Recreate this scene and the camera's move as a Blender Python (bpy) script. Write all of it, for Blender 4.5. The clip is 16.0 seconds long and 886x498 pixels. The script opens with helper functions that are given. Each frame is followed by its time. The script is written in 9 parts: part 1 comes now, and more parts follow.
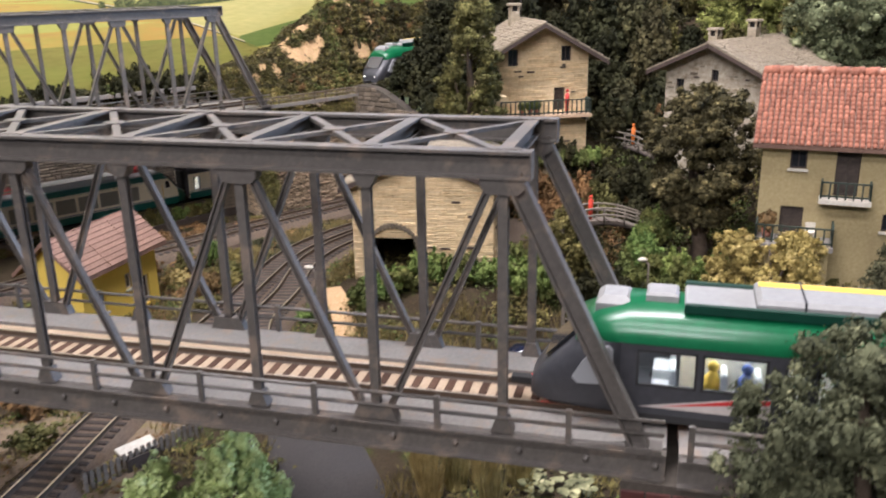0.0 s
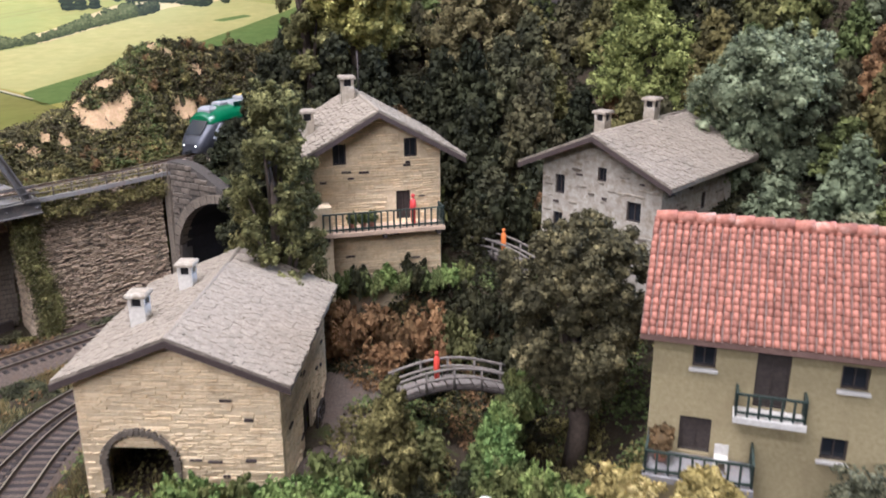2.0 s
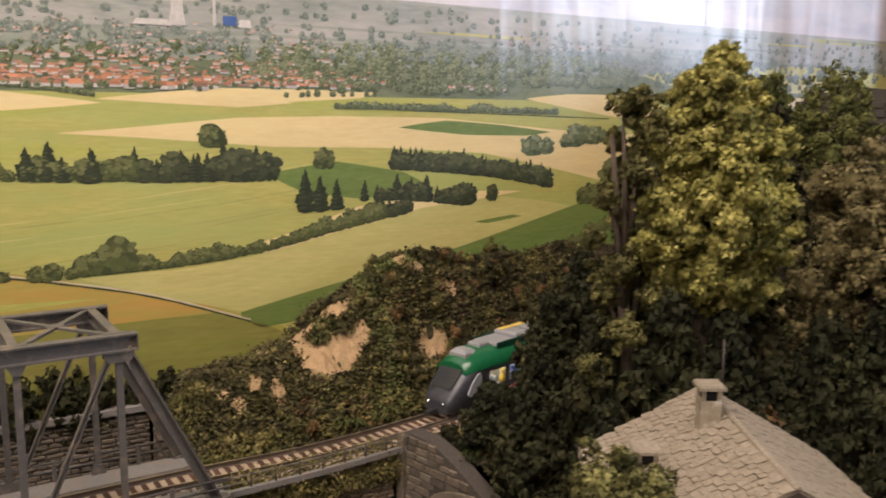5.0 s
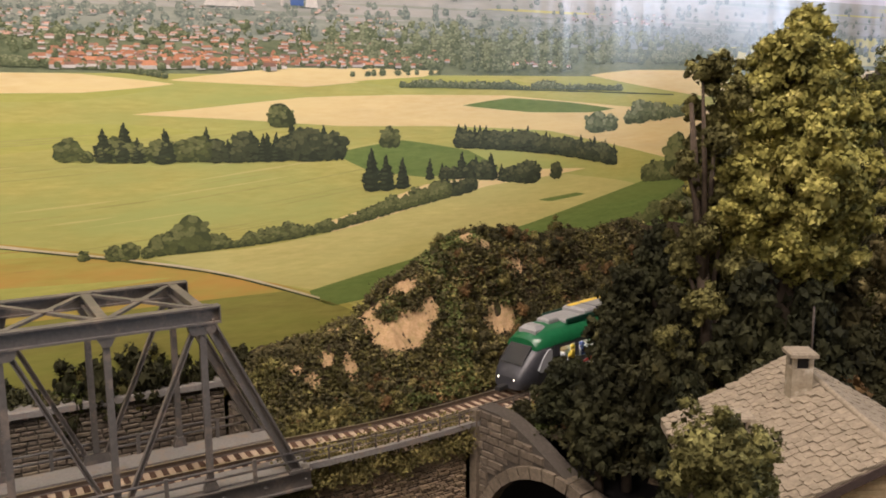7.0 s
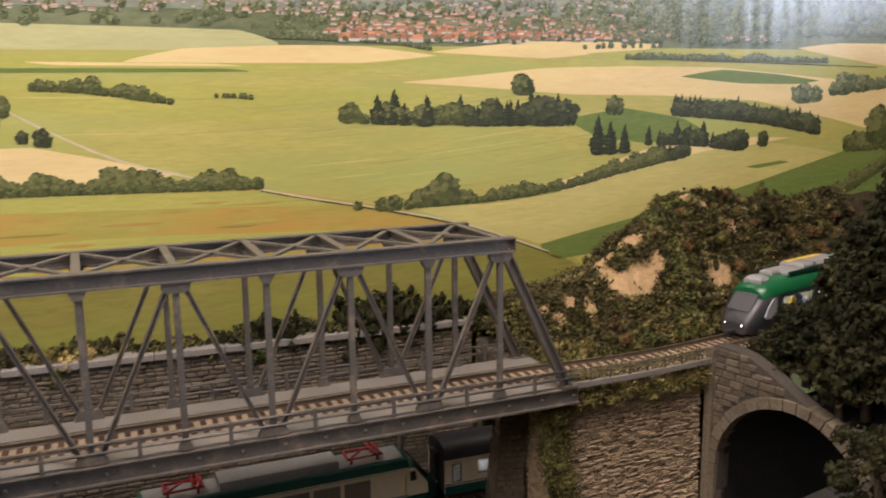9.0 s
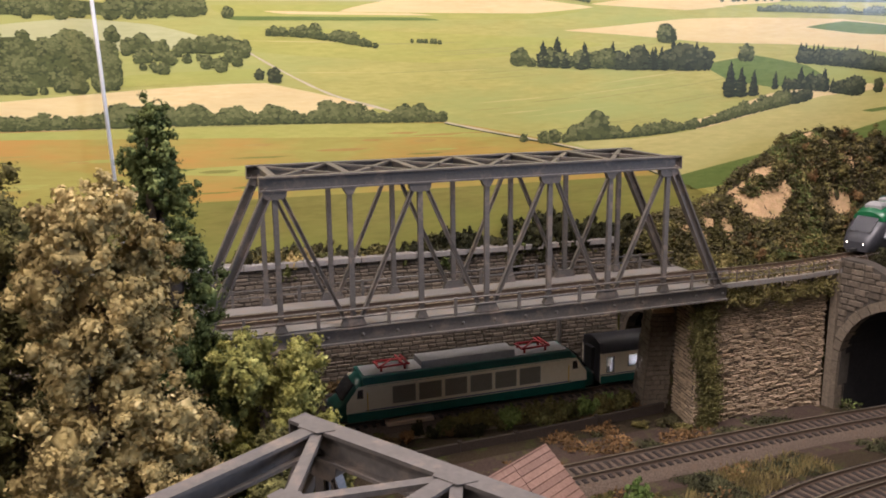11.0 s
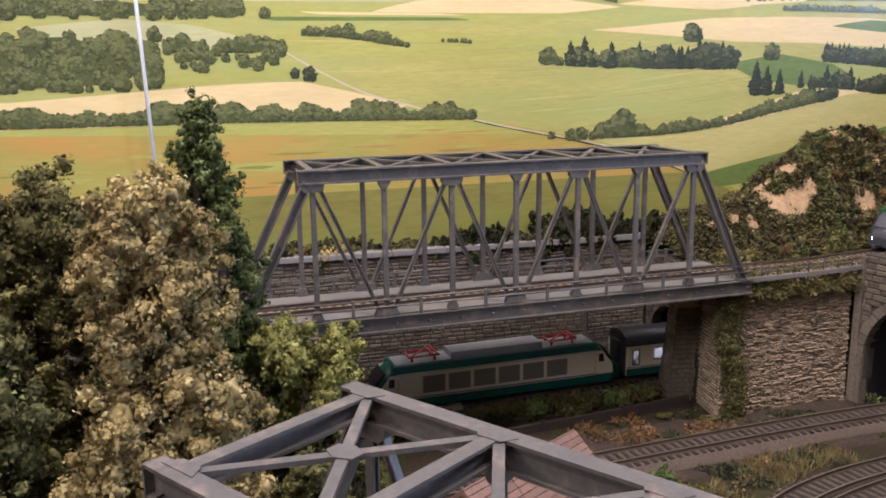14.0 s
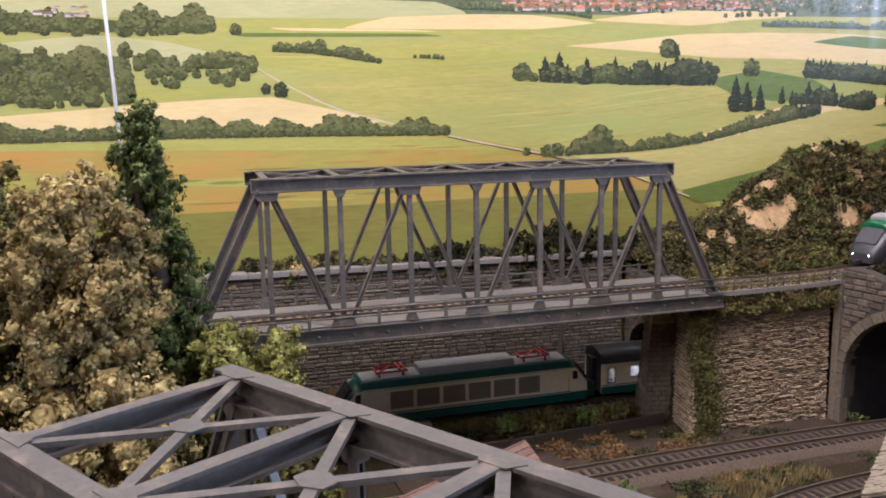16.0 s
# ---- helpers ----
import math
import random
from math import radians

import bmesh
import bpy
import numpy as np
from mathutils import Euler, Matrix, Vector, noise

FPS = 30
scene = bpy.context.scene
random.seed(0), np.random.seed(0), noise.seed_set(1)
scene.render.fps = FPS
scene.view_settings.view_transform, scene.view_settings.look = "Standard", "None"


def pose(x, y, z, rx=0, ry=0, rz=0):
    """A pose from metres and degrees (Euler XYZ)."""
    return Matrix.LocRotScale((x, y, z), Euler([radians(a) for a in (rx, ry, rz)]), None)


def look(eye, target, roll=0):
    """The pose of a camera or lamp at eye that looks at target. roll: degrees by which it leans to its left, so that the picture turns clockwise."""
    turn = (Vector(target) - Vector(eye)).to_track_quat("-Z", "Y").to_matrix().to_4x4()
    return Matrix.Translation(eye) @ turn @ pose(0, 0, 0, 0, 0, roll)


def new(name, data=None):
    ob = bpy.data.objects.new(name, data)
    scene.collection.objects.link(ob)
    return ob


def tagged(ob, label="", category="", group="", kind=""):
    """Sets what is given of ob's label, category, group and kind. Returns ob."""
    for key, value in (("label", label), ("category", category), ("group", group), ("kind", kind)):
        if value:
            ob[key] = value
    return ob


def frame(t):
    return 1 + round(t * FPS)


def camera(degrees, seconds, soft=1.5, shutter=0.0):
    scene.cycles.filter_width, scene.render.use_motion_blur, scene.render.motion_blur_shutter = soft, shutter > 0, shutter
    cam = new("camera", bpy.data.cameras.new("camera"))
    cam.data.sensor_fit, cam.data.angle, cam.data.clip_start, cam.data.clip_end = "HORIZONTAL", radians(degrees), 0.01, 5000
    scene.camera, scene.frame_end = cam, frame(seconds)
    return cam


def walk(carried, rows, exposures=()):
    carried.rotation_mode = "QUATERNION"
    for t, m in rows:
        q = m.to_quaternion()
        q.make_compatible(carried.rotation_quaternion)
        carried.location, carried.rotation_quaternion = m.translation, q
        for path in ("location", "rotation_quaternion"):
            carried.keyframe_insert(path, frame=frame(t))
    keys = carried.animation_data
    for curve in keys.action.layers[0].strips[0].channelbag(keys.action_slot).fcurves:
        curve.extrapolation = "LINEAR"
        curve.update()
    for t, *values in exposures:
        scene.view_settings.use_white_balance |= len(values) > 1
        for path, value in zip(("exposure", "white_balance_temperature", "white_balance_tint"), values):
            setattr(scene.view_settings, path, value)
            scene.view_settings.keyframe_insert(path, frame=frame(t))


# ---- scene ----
cam = camera(54.8, 16.0, 1.8, 0.3)
PATH = [
    (0, (0.1853, -0.2909, 0.2533), (-0.274, 1.459, -0.327), -1.13),
    (0.5, (0.1995, -0.2470, 0.2794), (-0.208, 1.501, -0.343), -1.53),
    (1, (0.2039, -0.1967, 0.2865), (-0.136, 1.560, -0.352), -1.47),
    (1.5, (0.2154, -0.1392, 0.2949), (-0.086, 1.628, -0.335), -1.05),
    (2, (0.2127, -0.0735, 0.3019), (-0.084, 1.704, -0.299), -0.29),
    (2.5, (0.1945, -0.0168, 0.3113), (-0.144, 1.772, -0.231), -0.06),
    (3, (0.1774, 0.0330, 0.3363), (-0.246, 1.832, -0.106), -0.89),
    (3.5, (0.1534, 0.0842, 0.3433), (-0.366, 1.872, -0.038), -1.18),
    (4, (0.1304, 0.1216, 0.3492), (-0.432, 1.905, 0.010), -0.02),
    (4.5, (0.1094, 0.1382, 0.3479), (-0.555, 1.891, 0.039), 0.77),
    (5, (0.0828, 0.1519, 0.3422), (-0.680, 1.865, 0.033), 0.70),
    (5.2, (0.0726, 0.1528, 0.3352), (-0.707, 1.858, 0.024), 0.90),
    (7.5, (0.0658, 0.1343, 0.3317), (-0.809, 1.787, -0.003), -0.64),
    (8, (0.0514, 0.1091, 0.3287), (-0.859, 1.744, 0.001), -0.53),
    (8.5, (0.0364, 0.0675, 0.3235), (-0.940, 1.666, 0.002), -0.60),
    (9, (0.0219, 0.0331, 0.3129), (-1.037, 1.574, -0.024), -0.70),
    (9.5, (0.0169, -0.0055, 0.2987), (-1.086, 1.499, -0.063), -0.64),
    (10, (0.0202, -0.0515, 0.2936), (-1.117, 1.420, -0.098), -0.35),
    (10.2, (0.0180, -0.0680, 0.2940), (-1.121, 1.398, -0.110), -0.55),
    (12.3, (0.0213, -0.1270, 0.2929), (-1.169, 1.302, -0.095), -0.74),
    (12.5, (0.0223, -0.1269, 0.2919), (-1.171, 1.300, -0.096), -0.84),
    (13, (0.0261, -0.1277, 0.2921), (-1.170, 1.295, -0.100), -1.08),
    (13.5, (0.0252, -0.1283, 0.2920), (-1.172, 1.294, -0.100), -0.91),
    (14, (0.0256, -0.1284, 0.2913), (-1.171, 1.294, -0.103), -0.73),
    (14.5, (0.0299, -0.1272, 0.2940), (-1.168, 1.297, -0.092), -0.84),
    (15, (0.0439, -0.1158, 0.2814), (-1.165, 1.304, -0.082), -0.64),
    (15.5, (0.0528, -0.1032, 0.2796), (-1.174, 1.309, -0.054), -0.92),
    (16, (0.0548, -0.0996, 0.2739), (-1.184, 1.305, -0.045), -1.01),
]
walk(cam, [(t, look(eye, target, roll)) for t, eye, target, roll in PATH],
     exposures=[(0, 0.34, 5350, 19), (1.5, 0.40, 4850, 22), (2.5, 0.30, 4850, 21), (3.0, 0.10, 5050, 21), (3.5, -0.20, 5650, 23), (4.0, -0.16, 5650, 23), (5, -0.64, 6150, 22), (7.5, -0.52, 6150, 22), (9, -0.57, 6150, 22), (10, -0.30, 6050, 23), (12.3, -0.30, 5380, 25), (16, -0.30, 5380, 25)])

# ---- world and lights ----
M = 0.01  # all builders below work in centimetres
world = bpy.data.worlds.new("hall_air")
world.use_nodes = True
scene.world = world
world.node_tree.nodes["Background"].inputs[0].default_value = (0.80, 0.86, 1.0, 1)
world.node_tree.nodes["Background"].inputs[1].default_value = 0.02


def area_lamp(name, x, y, z, tx, ty, tz, w, h, watts, colour):
    d = bpy.data.lights.new(name, "AREA")
    d.shape, d.size, d.size_y, d.energy, d.color = "RECTANGLE", w, h, watts, colour
    ob = new(name, d)
    ob.matrix_world = look((x, y, z), (tx, ty, tz))
    return ob


WARM, COOL = (1.0, 0.87, 0.70), (0.72, 0.86, 1.0)
area_lamp("ceiling_lamp_light", -0.05, 0.05, 1.35, -0.25, 0.45, 0.2, 1.0, 0.2, 33, WARM)
area_lamp("ceiling_lamp_light", -0.10, -1.00, 1.50, 0.05, 0.45, 0.05, 1.4, 0.25, 15, WARM)
# unseen third ceiling lamp, added to light the engine under the far bridge
area_lamp("ceiling_lamp_light", -0.30, -2.50, 1.62, -0.35, 0.50, 0.0, 1.6, 0.3, 38, WARM)
area_lamp("window_light", 3.26, 1.50, 0.80, 0.0, 0.9, 0.3, 0.8, 1.1, 125, COOL)

# ---- materials ----


def nodes_of(name):
    m = bpy.data.materials.new(name)
    m.use_nodes = True
    return m, m.node_tree.nodes, m.node_tree.links, m.node_tree.nodes["Principled BSDF"]


def ramp(nt, fac, stops):
    r = nt.nodes.new("ShaderNodeValToRGB")
    els = r.color_ramp.elements
    while len(els) < len(stops):
        els.new(0.5)
    for e, (p, c) in zip(els, stops):
        e.position, e.color = p, (*c, 1)
    nt.links.new(fac, r.inputs[0])
    return r.outputs[0]


def noise_of(nt, coord, per_cm, detail=3, rough=0.6):
    n = nt.nodes.new("ShaderNodeTexNoise")
    n.inputs["Scale"].default_value = per_cm * 100
    n.inputs["Detail"].default_value = detail
    n.inputs["Roughness"].default_value = rough
    nt.links.new(coord, n.inputs["Vector"])
    return n.outputs["Fac"]


def mixed(nt, a, b, fac, how="MIX"):
    m = nt.nodes.new("ShaderNodeMix")
    m.data_type, m.blend_type = "RGBA", how
    for sock, v in ((m.inputs[6], a), (m.inputs[7], b)):
        if isinstance(v, tuple):
            sock.default_value = (*v, 1)
        else:
            nt.links.new(v, sock)
    if isinstance(fac, float):
        m.inputs[0].default_value = fac
    else:
        nt.links.new(fac, m.inputs[0])
    return m.outputs[2]


def surface(name, dark, light, grain=4.0, blotch=0.5, rough=0.8, bump=0.3, metal=0.0, vary=0.0, island=0.0,
            stain=None, coat=0.0, depth=0.03, spec=0.5, stretch=None):
    """Two-scale procedural surface: fine grain between two colours, slow blotches, optional stains and per-piece variation."""
    m, nd, ln, p = nodes_of(name)
    nt = m.node_tree
    co = nd.new("ShaderNodeTexCoord").outputs["Object"]
    if stretch:
        mp = nd.new("ShaderNodeMapping")
        mp.inputs["Scale"].default_value = stretch
        ln.new(co, mp.inputs["Vector"])
        co = mp.outputs[0]
    fine = noise_of(nt, co, grain, 4, 0.65)
    slow = noise_of(nt, co, blotch, 2, 0.5)
    col = ramp(nt, fine, ((0.28, dark), (0.72, light)))
    half = tuple(0.55 * a + 0.45 * b for a, b in zip(dark, light))
    s = nd.new("ShaderNodeMath")
    s.operation, s.inputs[1].default_value = "MULTIPLY", 0.8
    ln.new(slow, s.inputs[0])
    col = mixed(nt, col, tuple(v * 0.7 for v in half), s.outputs[0])
    if stain:
        sf = ramp(nt, noise_of(nt, co, blotch * 2.3, 5, 0.7), ((0.52, (0, 0, 0)), (0.66, (1, 1, 1))))
        col = mixed(nt, col, stain, sf)
    if vary or island:
        src = nd.new("ShaderNodeObjectInfo").outputs["Random"] if vary else nd.new("ShaderNodeNewGeometry").outputs["Random Per Island"]
        amount = vary or island
        tone = ramp(nt, src, ((0.0, (1 - amount,) * 3), (1.0, (1 + amount * 0.6, 1 + amount * 0.55, 1 + amount * 0.45))))
        col = mixed(nt, col, tone, 1.0, "MULTIPLY")
    ln.new(col, p.inputs["Base Color"])
    p.inputs["Roughness"].default_value, p.inputs["Metallic"].default_value = rough, metal
    p.inputs["Specular IOR Level"].default_value = spec if rough < 0.8 else min(spec, 0.22)
    p.inputs["Coat Weight"].default_value = coat
    if bump:
        b = nd.new("ShaderNodeBump")
        b.inputs["Strength"].default_value, b.inputs["Distance"].default_value = bump, depth * M
        ln.new(fine, b.inputs["Height"])
        ln.new(b.outputs[0], p.inputs["Normal"])
    return m


def leafy(name, dark, light, tip=None):
    """Flocked foliage: tufts take slow tones, every leaf island a little of its own."""
    m, nd, ln, p = nodes_of(name)
    nt = m.node_tree
    rnd = nd.new("ShaderNodeNewGeometry").outputs["Random Per Island"]
    co = nd.new("ShaderNodeTexCoord").outputs["Object"]
    f = nd.new("ShaderNodeMix")
    f.inputs[0].default_value = 0.26
    ln.new(ramp(nt, noise_of(nt, co, 0.9, 3, 0.6), ((0.30, (0, 0, 0)), (0.70, (1, 1, 1)))), f.inputs[2])
    ln.new(rnd, f.inputs[3])
    col = ramp(nt, f.outputs[0], [(0.05, dark), (0.62, light), (0.95, tip or tuple(min(1, v * 1.35) for v in light))])
    col = mixed(nt, col, tuple(0.5 * (a + b) * 0.6 for a, b in zip(dark, light)), ramp(nt, noise_of(nt, co, 0.28, 2), ((0.45, (0, 0, 0)), (0.75, (0.7,) * 3))))
    tone = ramp(nt, nd.new("ShaderNodeObjectInfo").outputs["Random"], ((0, (0.80, 0.88, 0.85)), (1, (1.15, 1.05, 1.0))))
    col = mixed(nt, col, tone, 1.0, "MULTIPLY")
    ln.new(col, p.inputs["Base Color"])
    p.inputs["Roughness"].default_value = 0.85
    p.inputs["Specular IOR Level"].default_value = 0.2
    return m


def plain(name, colour, rough=0.5, metal=0.0, emit=0.0, emit_colour=None):
    m, nd, ln, p = nodes_of(name)
    p.inputs["Base Color"].default_value = (*colour, 1)
    p.inputs["Roughness"].default_value, p.inputs["Metallic"].default_value = rough, metal
    if emit:
        p.inputs["Emission Color"].default_value = (*(emit_colour or colour), 1)
        p.inputs["Emission Strength"].default_value = emit
    return m


STEEL = surface("weathered_grey_paint", (0.084, 0.076, 0.067), (0.160, 0.145, 0.129), 5, 0.35, 0.42, 0.12, vary=0.05, stain=(0.20, 0.16, 0.125), spec=0.6)
DECK = surface("dusty_walkway_plate", (0.17, 0.16, 0.15), (0.3, 0.28, 0.255), 6, 0.5, 0.6, 0.2, stain=(0.24, 0.19, 0.15))
RAIL = surface("rusty_rail", (0.05, 0.034, 0.022), (0.115, 0.08, 0.052), 8, 1, 0.6, 0.1)
RAILTOP = surface("bright_rail_head", (0.42, 0.36, 0.27), (0.62, 0.54, 0.42), 8, 1, 0.28, 0.05, metal=0.8)
SLEEPER = surface("brown_sleeper", (0.042, 0.024, 0.015), (0.15, 0.085, 0.056), 7, 1.5, 0.8, 0.4, vary=0.3, stretch=(4, 1, 1))
DARKSLEEPER = surface("tarred_sleeper", (0.010, 0.007, 0.005), (0.046, 0.031, 0.023), 7, 1.5, 0.7, 0.4, vary=0.3, stretch=(4, 1, 1))
BALLAST = surface("brown_ballast", (0.06, 0.044, 0.032), (0.24, 0.185, 0.138), 9, 0.6, 0.9, 1.0, stain=(0.14, 0.10, 0.07), depth=0.12)
GRAVEL = surface("pinkish_gravel", (0.031, 0.021, 0.0155), (0.112, 0.076, 0.058), 9, 0.5, 0.95, 1.0, stain=(0.085, 0.078, 0.03), depth=0.1)
EARTH = surface("earth_and_turf", (0.019, 0.0145, 0.008), (0.085, 0.060, 0.033), 6, 0.25, 0.95, 0.9, stain=(0.055, 0.062, 0.015), depth=0.2)
DIRT = surface("trodden_brown_dirt", (0.11, 0.08, 0.055), (0.30, 0.23, 0.155), 6, 0.4, 0.95, 0.8, stain=(0.17, 0.14, 0.06), depth=0.1)
DUST = surface("pale_dusty_ballast", (0.34, 0.255, 0.17), (0.62, 0.49, 0.35), 9, 0.6, 0.9, 0.7, depth=0.06)
ROAD = surface("asphalt_road", (0.034, 0.031, 0.030), (0.075, 0.068, 0.064), 9, 0.4, 0.85, 0.3)
SAND = surface("pale_sand", (0.34, 0.21, 0.10), (0.62, 0.43, 0.24), 7, 0.6, 0.9, 0.5, stain=(0.30, 0.22, 0.10), depth=0.08)
STONE = surface("grey_retaining_stone", (0.1, 0.082, 0.06), (0.25, 0.205, 0.15), 5, 0.6, 0.85, 0.6, vary=0.2)
STONE_I = surface("rough_field_stone", (0.085, 0.070, 0.052), (0.22, 0.18, 0.135), 5, 0.6, 0.85, 0.6, island=0.3)
PALESTONE = surface("pale_split_stone", (0.32, 0.238, 0.155), (0.56, 0.44, 0.30), 6, 0.4, 0.85, 0.7, island=0.30, depth=0.06)
CAPSTONE = surface("tan_sandstone", (0.36, 0.24, 0.15), (0.56, 0.39, 0.26), 6, 0.6, 0.8, 0.4)
MORTAR = surface("dark_joint", (0.055, 0.047, 0.038), (0.11, 0.095, 0.078), 6, 1, 0.95, 0.4)
CREAM = surface("cream_slab_stone", (0.72, 0.54, 0.29), (0.96, 0.80, 0.52), 5, 0.6, 0.8, 0.6, island=0.16, stain=(0.62, 0.46, 0.26), depth=0.06)
CREAM_JOINT = surface("cream_joint", (0.66, 0.50, 0.28), (0.92, 0.76, 0.49), 4, 0.6, 0.9, 0.5, stain=(0.56, 0.42, 0.24), depth=0.06)
GREYSLAB = surface("grey_slab_stone", (0.22, 0.18, 0.12), (0.46, 0.40, 0.30), 4, 0.6, 0.8, 0.4, island=0.25, stain=(0.50, 0.45, 0.36))
GREY_JOINT = surface("grey_joint", (0.26, 0.21, 0.14), (0.66, 0.60, 0.48), 2.2, 0.6, 0.9, 0.5, stain=(0.24, 0.19, 0.12), depth=0.08)
SLATE = surface("weathered_slate", (0.195, 0.160, 0.113), (0.40, 0.34, 0.25), 5, 0.4, 0.85, 0.6, vary=0.10)
SLATE_I = surface("weathered_slate_rows", (0.195, 0.160, 0.113), (0.40, 0.34, 0.25), 5, 0.4, 0.85, 0.6, island=0.09)
TILE = surface("pink_clay_tile", (0.25, 0.088, 0.052), (0.54, 0.245, 0.165), 4, 0.5, 0.8, 0.3, vary=0.28, stain=(0.5, 0.30, 0.22))
PLASTER = surface("ochre_plaster", (0.31, 0.25, 0.12), (0.50, 0.415, 0.225), 5, 0.25, 0.9, 0.3, stain=(0.30, 0.24, 0.125))
YELLOW = surface("yellow_plaster", (0.80, 0.58, 0.09), (0.90, 0.68, 0.14), 5, 0.4, 0.8, 0.15)
BROWN_AND_SHADE = surface("brown_strip_and_channel_shade", (0.17, 0.10, 0.075), (0.30, 0.19, 0.145), 5, 0.5, 0.8, 0.4, vary=0.15)
WHITE = surface("white_chimney_paint", (0.50, 0.46, 0.38), (0.76, 0.72, 0.62), 5, 1, 0.85, 0.5, depth=0.06)
DARKWOOD = surface("dark_stained_wood", (0.03, 0.022, 0.018), (0.08, 0.06, 0.045), 6, 1, 0.7, 0.3)
WOOD = surface("raw_wood_plank", (0.42, 0.29, 0.18), (0.62, 0.46, 0.31), 7, 1, 0.7, 0.3, vary=0.12, stretch=(1, 6, 6))
GREYWOOD = surface("grey_wood", (0.14, 0.118, 0.095), (0.27, 0.235, 0.195), 7, 1, 0.8, 0.3, vary=0.12)
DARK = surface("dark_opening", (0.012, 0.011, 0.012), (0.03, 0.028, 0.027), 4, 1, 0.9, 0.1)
BARK = surface("bark", (0.05, 0.038, 0.027), (0.14, 0.105, 0.075), 5, 1, 0.9, 0.6)
GREENIRON = surface("dark_green_rail", (0.02, 0.03, 0.022), (0.05, 0.07, 0.055), 6, 1, 0.5, 0.1)
GLASS = plain("dark_window_glass", (0.02, 0.022, 0.026), 0.12)
LF_DARK = leafy("dark_green_foliage", (0.008, 0.009, 0.004), (0.036, 0.036, 0.014), (0.11, 0.102, 0.042))
LF_OLIVE = leafy("olive_foliage", (0.034, 0.032, 0.011), (0.145, 0.13, 0.042), (0.38, 0.34, 0.125))
LF_MID = leafy("mid_green_foliage", (0.034, 0.042, 0.012), (0.125, 0.14, 0.04), (0.30, 0.31, 0.105))
LF_BRIGHT = leafy("light_green_foliage", (0.05, 0.085, 0.020), (0.19, 0.25, 0.066), (0.40, 0.46, 0.165))
LF_SUN = leafy("yellow_green_foliage", (0.050, 0.055, 0.015), (0.28, 0.275, 0.070), (0.70, 0.66, 0.23))
LF_PALE = leafy("pale_green_foam", (0.30, 0.35, 0.12), (0.66, 0.72, 0.30), (0.90, 0.92, 0.55))
LF_TAN = leafy("dry_tan_foliage", (0.12, 0.095, 0.034), (0.38, 0.31, 0.125), (0.68, 0.57, 0.28))
LF_YELLOW = leafy("yellow_olive_foliage", (0.085, 0.072, 0.022), (0.33, 0.285, 0.092), (0.68, 0.60, 0.27))
LF_GREY = leafy("grey_green_foliage", (0.05, 0.058, 0.030), (0.20, 0.215, 0.115), (0.46, 0.475, 0.275))
LF_SAGE = leafy("dusky_sage_foliage", (0.028, 0.032, 0.018), (0.105, 0.112, 0.062), (0.30, 0.30, 0.17))
LF_MOSS = leafy("moss_brown_foliage", (0.02, 0.02, 0.009), (0.088, 0.082, 0.035), (0.26, 0.225, 0.10))
LF_BROWN = leafy("brown_olive_foliage", (0.055, 0.045, 0.018), (0.21, 0.168, 0.072), (0.42, 0.335, 0.155))
LF_DUSK = leafy("dusky_foliage", (0.020, 0.020, 0.010), (0.082, 0.076, 0.034), (0.26, 0.23, 0.105))
LF_RUST = leafy("rusty_foliage", (0.055, 0.036, 0.016), (0.20, 0.12, 0.05), (0.36, 0.23, 0.10))
LF_GRASS = leafy("dry_grass_fibre", (0.085, 0.072, 0.026), (0.24, 0.195, 0.08))

# ---- mesh builders (centimetres) ----


